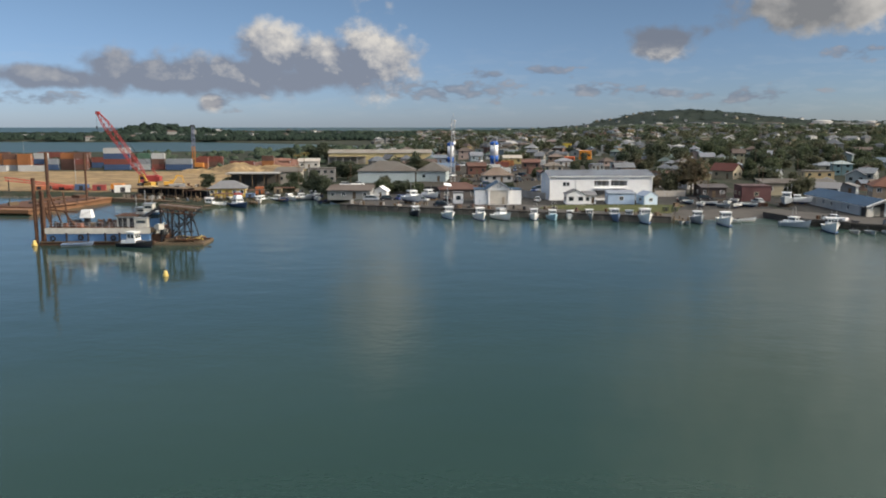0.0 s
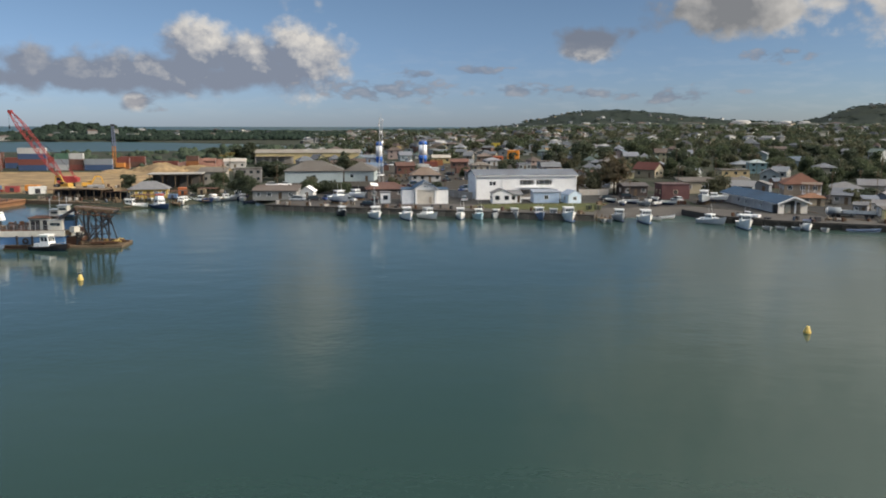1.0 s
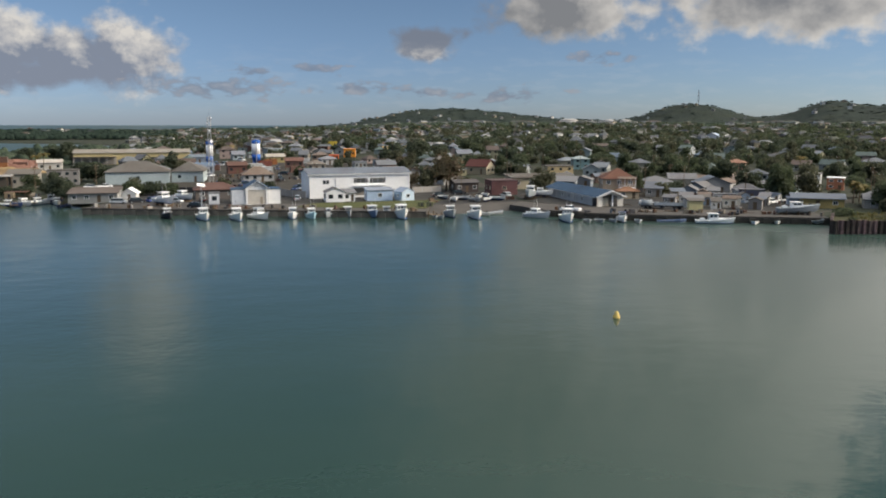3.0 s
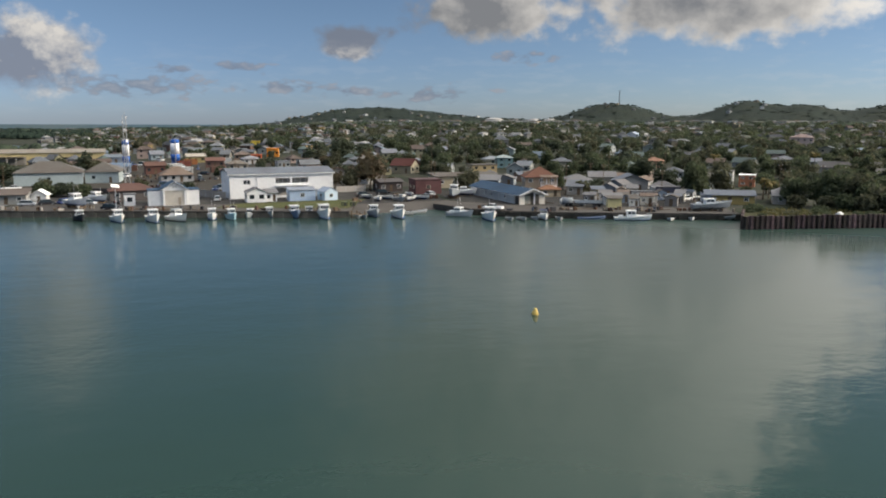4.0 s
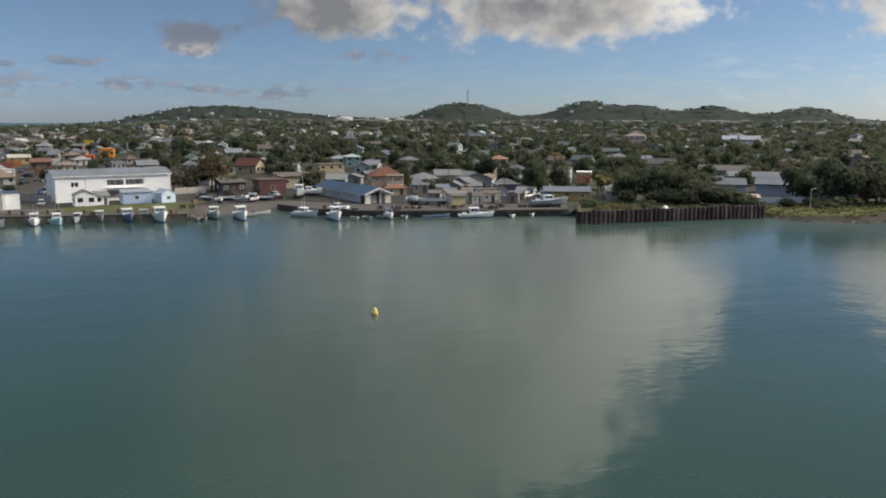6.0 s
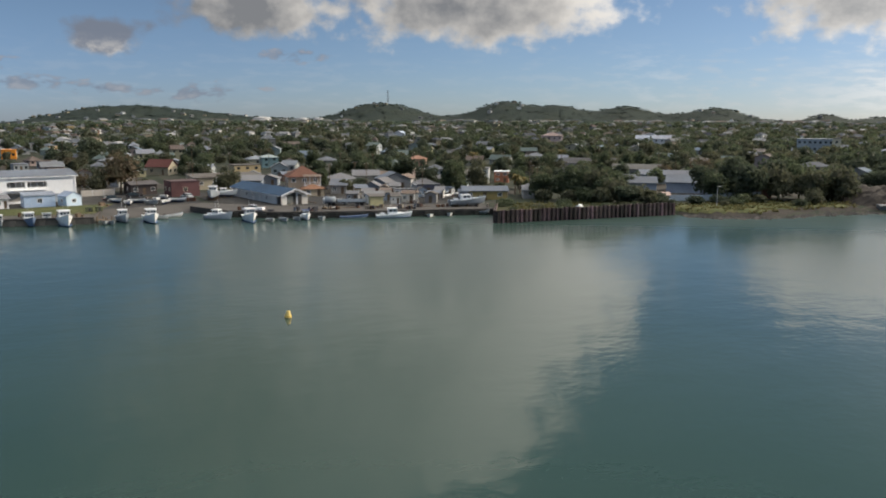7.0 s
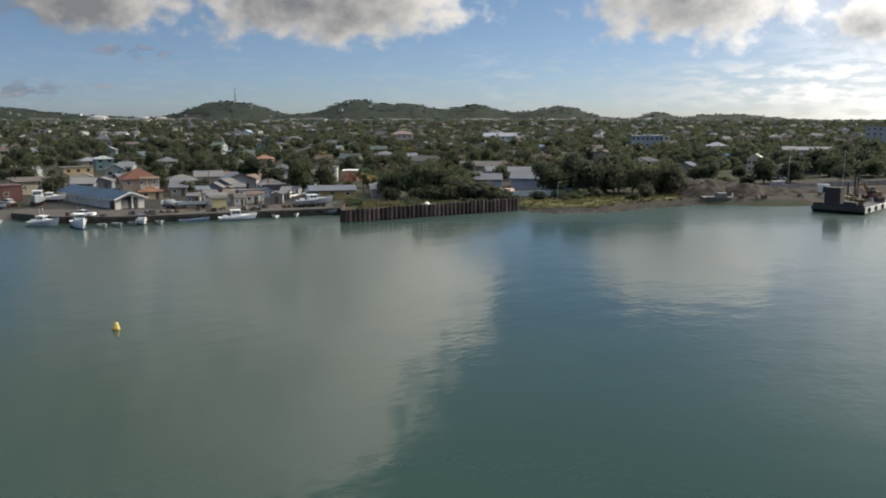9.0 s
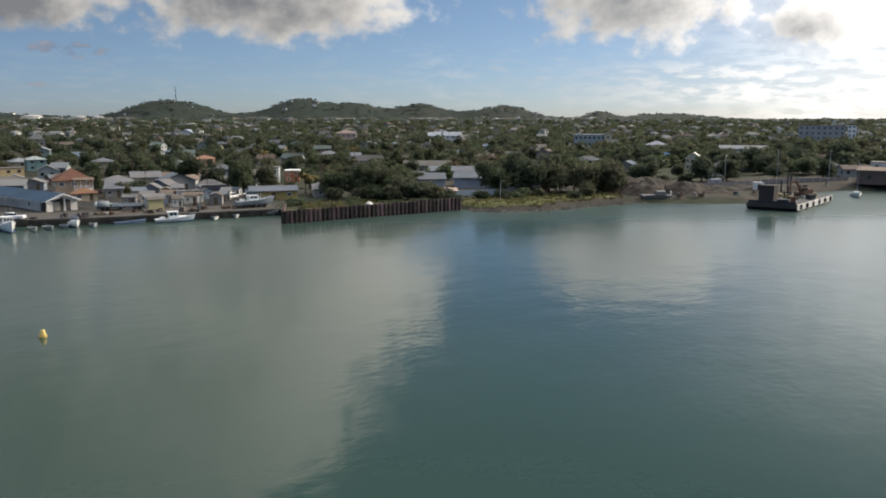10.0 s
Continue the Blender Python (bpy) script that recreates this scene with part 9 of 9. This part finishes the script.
def palm(x, y, h, seed):
    rnd = random.Random(seed)
    top = thing("palm_tree", pose(x, y, ground_z(x, y)), "coconut palm with yellowing fronds", "palm tree", "palms")
    part("trunk", Form().tube((0, 0, -0.3), (0.2, 0.1, h * 0.5), 0.2, 0.15).tube((0.2, 0.1, h * 0.5), (0.5, 0.2, h), 0.15, 0.11), M_BARK, top)
    for k in range(18):
        a, up = rnd.uniform(0, 6.28), rnd.uniform(-0.2, 1.0)
        f = Form()
        L = rnd.uniform(2.0, 2.8)
        prev = Vector((0.5, 0.2, h))
        for i in range(6):
            q = (i + 1) / 6
            nxt = Vector((0.5 + math.cos(a) * L * q * 0.95, 0.2 + math.sin(a) * L * q * 0.95, h + up * L * q * 0.7 - 1.5 * q * q))
            side = Vector((-math.sin(a), math.cos(a), 0)) * (0.55 * math.sin(math.pi * min(0.95, q)) + 0.08)
            drop = Vector((0, 0, -0.25))
            f.add([prev, nxt, nxt + side + drop, prev + side * 0.8 + drop], [(0, 1, 2, 3)])
            f.add([prev, nxt, nxt - side + drop, prev - side * 0.8 + drop], [(3, 2, 1, 0)])
            prev = nxt
        part("frond", f, M_PALM, top)


palm(190, 171, 5.6, 1)
palm(194, 173, 4.6, 2)
palm(-40, 385, 8, 3)
palm(-44, 389, 7, 4)
palm(252, 262, 7, 5)
palm(300, 255, 7, 6)

# ---- the town beyond: gardens and houses in irregular plots ----
TAKEN = [(o.matrix_world.translation.x, o.matrix_world.translation.y) for o in scene.objects if o.parent is None and o.type == "EMPTY" and o.location.z > -100]
TAKEN += [(15 + (bx - 15) * q, (by + 5) * q - 5) for bx, by in ((107, 447), (92.5, 419), (121, 585), (98, 434), (133, 308)) for q in (0.975, 0.95, 0.92, 0.89, 0.86)]
TAKEN += [(15 + q * math.sin(radians(14.6)), -5 + q * math.cos(radians(14.6))) for q in (265, 280, 295, 310, 325, 340)]
WALLS = [paint(0.269, 0.28, 0.271), paint(0.303, 0.317, 0.311), paint(0.215, 0.211, 0.188), paint(0.283, 0.264, 0.2), paint(0.235, 0.285, 0.311), paint(0.293, 0.232, 0.211), paint(0.176, 0.222, 0.222), paint(0.323, 0.349, 0.354), paint(0.269, 0.254, 0.166)]
ROOFS = [sheet(0.144, 0.158, 0.17), sheet(0.117, 0.126, 0.136), sheet(0.101, 0.11, 0.121), sheet(0.181, 0.198, 0.212), sheet(0.098, 0.080, 0.070), sheet(0.132, 0.122, 0.112), sheet(0.112, 0.144, 0.176), sheet(0.155, 0.167, 0.187), sheet(0.0851, 0.11, 0.102)]
ROOF_WORDS = ["grey", "grey", "dark grey", "pale grey", "rust-brown", "weathered tan", "blue-grey", "pale grey", "green-grey"]


LATER = []


def town():
    rnd = random.Random(2024)
    houses = trees = 0
    R = 262.0
    while R < 560:
        step = 12.0 + R * 0.012
        fine = 0.72
        a = -3.0 if R > 330 else 14.0
        while a < 84:
            da = math.degrees(step / R) * (fine if a < 22 and R > 300 else 1.0)
            az = a + rnd.uniform(0, 0.5) * da
            rr = R + rnd.uniform(-0.35, 0.35) * step
            a += da
            x, y = 15 + rr * math.sin(radians(az)), -5 + rr * math.cos(radians(az))
            if min(math.hypot(x - p[0], y - p[1]) for p in TAKEN) < 10.5 or (az > 58 and rr < 300) or (az > 68 and rr < 340):
                continue
            busy = az < 22 and rr > 300
            if rnd.random() < (0.72 if busy else 0.24):
                i, k = rnd.randrange(len(ROOFS)), rnd.randrange(len(WALLS))
                w, d = (rnd.uniform(5, 8.5), rnd.uniform(4.5, 7)) if busy else (rnd.uniform(6, 10.5), rnd.uniform(5.5, 8))
                two = rnd.random() < 0.15
                kind = rnd.choice(["hip", "gable_x", "gable_y", "hip", "flat" if busy else "gable_x"])
                house("house", x, y, w, d, 5.0 if two else rnd.uniform(2.4, 3.0), -az + rnd.choice([0, 90]) + rnd.gauss(0, 14), WALLS[k], ROOFS[i], kind, rnd.uniform(1.1, 2.0),
                      "small town %s with %s sheet roof" % ("two-storey house" if two else "bungalow", ROOF_WORDS[i]), "house", "town houses", front=3 if rr < 380 else 2, side=2 if rr < 380 else 1, storeys=2 if two else 1)
                houses += 1
                for _ in range(rnd.choice([0, 1, 1]) if rr < 385 else 0):
                    q = rnd.uniform(0, 6.28)
                    plant(rnd.choice(["bush", "broad", "dark"]), x + 8 * math.cos(q), y + 8 * math.sin(q), rnd.uniform(3.5, 6), rnd.uniform(2.5, 4.5))
            elif rnd.random() < 0.96:
                for _ in range(rnd.choice([1, 1, 2])):
                    if rr > 385:
                        LATER.append((x + rnd.gauss(0, 3.5), y + rnd.gauss(0, 3.5), rnd.uniform(6, 11), rnd.uniform(5, 9)))
                        continue
                    plant(rnd.choice(["broad", "broad", "dark", "olive", "olive", "brown" if rnd.random() < 0.25 else "dark"]), x + rnd.gauss(0, 3.5), y + rnd.gauss(0, 3.5), rnd.uniform(6, 11), rnd.uniform(5, 9))
                    trees += 1
        R += step


town()
for _set in PROTOS.values():
    for _o in _set:
        for _c in (*_o.children_recursive, _o):
            bpy.data.objects.remove(_c)


def leafy_rows(name, spots, materials, label):
    """Town trees too far to tell apart: trunks are hidden, crowns of leaf tufts joined into one mesh a colour."""
    rnd = random.Random(6)
    forms = [Form() for _ in materials]
    for x, y, w, h in spots:
        f, _ = crown_form(rnd, w, h * 0.12, h, 190, 0.13 * w, 8)
        z = ground_z(x, y)
        rnd.choice(forms).add([(p[0] + x, p[1] + y, p[2] + z) for p in f.v], f.f)
    for f, (m, n) in zip(forms, materials):
        piece(name + "_" + n, f, m, label, "trees", kind="stuff")




def garden_fill(seed, n, a0, a1, r0, r1, w, h):
    """More garden trees in the gaps between houses."""
    rnd = random.Random(seed)
    for _ in range(n):
        a, r = rnd.uniform(a0, a1), rnd.uniform(r0, r1)
        x, y = 15 + r * math.sin(radians(a)), -5 + r * math.cos(radians(a))
        if all(math.hypot(x - p[0], y - p[1]) > 7.5 for p in TAKEN):
            LATER.append((x, y, rnd.uniform(*w), rnd.uniform(*h)))


TAKEN = [(o.matrix_world.translation.x, o.matrix_world.translation.y) for o in scene.objects if o.parent is None and o.type == "EMPTY" and not o.name.startswith(("tree", "bush", "scrap"))]
TAKEN += [(15 + (bx - 15) * q, (by + 5) * q - 5) for bx, by in ((351, 113.5), (444, 207), (609, 123)) for q in (0.98, 0.95, 0.92, 0.89, 0.86)]
garden_fill(91, 330, 26, 60, 285, 560, (4, 8), (3, 6.5))
garden_fill(92, 260, 58, 86, 335, 580, (7, 13), (5, 9))
garden_fill(93, 120, 3, 26, 330, 560, (3.5, 7), (2.5, 5))
leafy_rows("garden_trees", LATER, [(M_LEAF, "green"), (M_LEAF_DARK, "dark"), (M_LEAF_OLIVE, "olive")], "dense garden trees among the town houses")


def far_crowns(name, spots, material, label, clumps=3):
    """Distant woodland: uneven clumps of leafage, joined."""
    rs = np.random.RandomState(9)
    base = np.array([(1, 0, 0.1), (0.3, 0.95, 0), (-0.8, 0.6, 0.15), (-0.8, -0.6, 0), (0.3, -0.95, 0.1), (0.72, 0.4, 0.62), (-0.25, 0.78, 0.66), (-0.8, -0.12, 0.6), (0.05, -0.8, 0.64), (0.05, 0.0, 0.88)])
    fac = np.array([(0, 1, 5), (1, 6, 5), (1, 2, 6), (2, 7, 6), (2, 3, 7), (3, 8, 7), (3, 4, 8), (4, 0, 8), (0, 5, 8), (5, 6, 9), (6, 7, 9), (7, 8, 9), (8, 5, 9)])
    V, F = [], []
    k = 0
    for x, y, z, w, h in spots:
        for _ in range(clumps):
            ox, oy, q = rs.normal(0, w * 0.22), rs.normal(0, w * 0.22), rs.uniform(0.55, 1.0)
            ang = rs.uniform(0, 6.28)
            c, s = math.cos(ang), math.sin(ang)
            p = base * rs.uniform(0.72, 1.25, (10, 3))
            px = (p[:, 0] * c - p[:, 1] * s) * w * 0.42 * q + x + ox
            py = (p[:, 0] * s + p[:, 1] * c) * w * 0.42 * q + y + oy
            pz = p[:, 2] * h * q * 0.8 + z + h * 0.12
            V.append(np.stack([px, py, pz], 1))
            F.append(fac + k)
            k += 10
    me = bpy.data.meshes.new(name)
    me.from_pydata(np.concatenate(V).tolist(), [], np.concatenate(F).tolist())
    me.materials.append(material)
    me.shade_smooth()
    me.update()
    tagged(new(name, me), label, "trees", kind="stuff")


def far_tufts(name, spots, material, label, n=84):
    """Trees at middle distance: a heart and a ragged coat of leaf tufts, joined."""
    rs = np.random.RandomState(len(spots))
    S = np.array(spots)
    m = len(S)
    lobes = np.stack([rs.normal(0, 0.24, (m, 5)), rs.normal(0, 0.24, (m, 5)), rs.uniform(0.3, 0.72, (m, 5)), rs.uniform(0.17, 0.3, (m, 5))], 2)
    pick = lobes[np.arange(m)[:, None], rs.randint(0, 5, (m, n))]
    d = rs.normal(0, 1, (m, n, 3)) + np.array((0, 0, 0.35))
    d /= np.linalg.norm(d, axis=2, keepdims=True)
    w, h = S[:, 3][:, None], S[:, 4][:, None]
    p = np.stack([(pick[..., 0] + d[..., 0] * pick[..., 3]) * w, (pick[..., 1] + d[..., 1] * pick[..., 3]) * w, (pick[..., 2] + d[..., 2] * pick[..., 3]) * h], 2)
    t = d + rs.normal(0, 0.6, d.shape)
    t /= np.linalg.norm(t, axis=2, keepdims=True)
    u = np.cross(t, rs.normal(0, 1, t.shape))
    u /= np.linalg.norm(u, axis=2, keepdims=True)
    v = np.cross(t, u)
    size = (w * rs.uniform(0.06, 0.14, (m, n)))[..., None]
    p = p + S[:, None, :3]
    V = np.stack([p + u * size, p + v * size * 0.8 + t * size * 0.3, p - u * size * 0.9, p - v * size * 0.8 + t * size * 0.2], 2).reshape(-1, 3)
    me = bpy.data.meshes.new(name)
    me.from_pydata(V.tolist(), [], np.arange(len(V)).reshape(-1, 4).tolist())
    me.materials.append(material)
    me.update()
    tagged(new(name, me), label, "trees", kind="stuff")
    far_crowns(name + "_hearts", [(x, y, z, ww * 0.72, hh * 0.72) for x, y, z, ww, hh in spots], material, label, 2)


def scatter(seed, n, r0, r1, a0, a1, w, h, power=1.0, keep=None):
    rs = np.random.RandomState(seed)
    A = rs.uniform(a0, a1, n)
    R = r0 + (r1 - r0) * rs.uniform(0, 1, n) ** power
    X, Y = 15 + R * np.sin(np.radians(A)), -5 + R * np.cos(np.radians(A))
    Z = land_height(X, Y)
    W, H = rs.uniform(*w, n), rs.uniform(*h, n)
    ok = Z > 0.9
    if keep is not None:
        ok &= keep(X, Y, R, A, rs)
    return list(zip(X[ok], Y[ok], Z[ok], W[ok], H[ok]))


for _n, _k, _m in (("green", 1, M_LEAF), ("dark", 11, M_LEAF_DARK), ("olive", 12, M_LEAF_OLIVE)):
    far_tufts("town_trees_" + _n, scatter(_k, 1050, 560, 1250, -2, 100, (4, 13), (3.5, 9), keep=lambda X, Y, R, A, rs: (A > 18) | (rs.uniform(0, 1, len(A)) < 0.5)), _m, "green trees among distant houses")
far_crowns("plain_trees", scatter(2, 7000, 1200, 1800, -4, 104, (8, 14), (3.5, 6.5)), M_FAR_GREEN, "distant wooded plain before the hills")
far_crowns("hill_woods", scatter(3, 9000, 1850, 3400, 4, 104, (14, 26), (0.7, 1.3)), M_HILL_GREEN, "dark woods on distant hills", 1)


def ridge_spots(seed):
    """Taller trees along the skyline, in uneven runs."""
    rs = np.random.RandomState(seed)
    R = np.arange(1700.0, 3300.0, 20.0)
    spots = []
    for a in np.arange(8, 100, 0.13):
        if math.sin(a * 2.1) + math.sin(a * 5.3 + 1) + rs.normal(0, 0.8) < -0.2:
            continue
        X, Y = 15 + R * math.sin(radians(a)), -5 + R * math.cos(radians(a))
        Z = land_height(X, Y)
        k = int(np.argmax((Z - 23) / R))
        spots.append((X[k], Y[k], Z[k] - 0.5, rs.uniform(7, 14), rs.uniform(3.0, 7.0)))
    return spots


far_crowns("ridge_trees", ridge_spots(31), M_HILL_GREEN, "trees standing along the hill crests", 2)
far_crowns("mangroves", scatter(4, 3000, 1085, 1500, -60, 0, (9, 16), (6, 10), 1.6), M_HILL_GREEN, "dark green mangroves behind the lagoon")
far_crowns("coast_woods", scatter(5, 2000, 1400, 2050, -50, 10, (12, 22), (3.5, 6.5)), M_HILL_GREEN, "distant low coastal woods")
far_crowns("store_trees", scatter(7, 130, 480, 690, -11, 1, (6, 11), (4, 8)), M_FAR_GREEN, "trees behind the long yellow store")
far_crowns("lagoon_scrub", scatter(6, 160, 430, 640, -34, -6, (4, 9), (2, 5)), M_FAR_GREEN, "scrub along the lagoon shore")


def far_houses(name, spots, seed, label, plain=False):
    """Distant small buildings with roofs and dark window strips, joined; colours by island."""
    rnd = random.Random(seed)
    walls_of, roofs_of, wins = [Form() for _ in FAR_WALLS], [Form() for _ in FAR_ROOFS], Form()
    for x, y, z, w, h in spots:
        walls, roofs = rnd.choice(walls_of[:3] if plain else walls_of), rnd.choice(roofs_of)
        d, rot = w * rnd.uniform(0.6, 0.9), rnd.uniform(0, 180)
        c, s = math.cos(radians(rot)), math.sin(radians(rot))
        T = lambda px, py, pz: (x + c * px - s * py, y + s * px + c * py, z + pz)
        walls.box(x, y, z - 1, w, d, h + 1, rot)
        rise = rnd.uniform(1.0, 2.2)
        W, D = w / 2 + 0.4, d / 2 + 0.4
        q = W - D * rnd.uniform(0.2, 1)
        roofs.add([T(-W, -D, h), T(W, -D, h), T(W, D, h), T(-W, D, h), T(-q, 0, h + rise), T(q, 0, h + rise)], [(0, 1, 5, 4), (1, 2, 5), (2, 3, 4, 5), (3, 0, 4), (3, 2, 1, 0)])
        for k in range(3):
            for sy in (-1, 1):
                wins.box(*T((k - 1) * w * 0.3, sy * (d / 2 + 0.03), h * 0.35)[:2], z + h * 0.4, 1.2, 0.1, 1.1, rot)
    for f, n, m in (*[(f, "walls", m) for f, m in zip(walls_of, FAR_WALLS)], *[(f, "roofs", m) for f, m in zip(roofs_of, FAR_ROOFS)], (wins, "windows", M_GLASS)):
        piece(name + "_" + n, f, m, label, "houses", kind="stuff")


FAR_WALLS = [mat("far_wall_" + n, c, 0.8, grain=0.05, var=0.2, stain=0.25, island=0.35, spec=0.1) for n, c in (
    ("grey", (0.22, 0.22, 0.21)), ("white", (0.50, 0.50, 0.48)), ("cream", (0.30, 0.26, 0.19)), ("ochre", (0.28, 0.20, 0.11)), ("brick", (0.15, 0.095, 0.075)), ("blue", (0.16, 0.20, 0.23)), ("shade", (0.13, 0.12, 0.11)))]
FAR_ROOFS = [mat("far_roof_" + n, c, 0.85, grain=0.05, var=0.2, stain=0.3, island=0.4, spec=0.08) for n, c in (
    ("grey", (0.10, 0.104, 0.108)), ("slate", (0.07, 0.076, 0.085)), ("rust", (0.092, 0.074, 0.062)), ("pale", (0.19, 0.19, 0.185)), ("moss", (0.075, 0.08, 0.065)))]
far_houses("outer_town", scatter(21, 600, 570, 1300, 16, 96, (5, 11), (3.2, 5.4)), 1, "small pale houses of the outer town", True)
far_houses("low_town", scatter(25, 300, 520, 1250, -3, 19, (5, 10), (2.6, 4.0)), 5, "crowded small houses in the low town")
far_houses("plain_houses", scatter(22, 150, 1300, 2000, -2, 96, (7, 14), (3, 5)), 2, "pale distant houses on the plain", True)
far_houses("edge_buildings", scatter(26, 80, 1400, 1500, 14, 64, (9, 22), (3.5, 6.0)), 6, "pale low buildings at the far edge of the plain", True)
draped("field_dry", [(15 + q * math.sin(radians(b)), -5 + q * math.cos(radians(b))) for b, q in ((46, 1290), (56, 1300), (56, 1480), (46, 1500))], 0.3, M_SAND_DULL, "dry yellow field at the foot of the hills", "field", 14.0)
far_houses("hill_houses", scatter(23, 85, 1900, 2700, 8, 66, (7, 12), (3.5, 5.5)), 3, "pale houses scattered on wooded hills", True)
far_houses("coast_villas", [(-338, 1196, 5, 13, 7), (-308, 1204, 6, 8, 8), (-286, 1210, 1.5, 16, 6.5), (-180, 1230, 1.5, 10, 6)], 8, "white villas on a wooded knoll by the lagoon", True)
far_houses("coast_houses", scatter(24, 60, 1150, 1700, -28, 2, (8, 15), (3, 5)), 4, "pale houses among distant coastal trees", True)
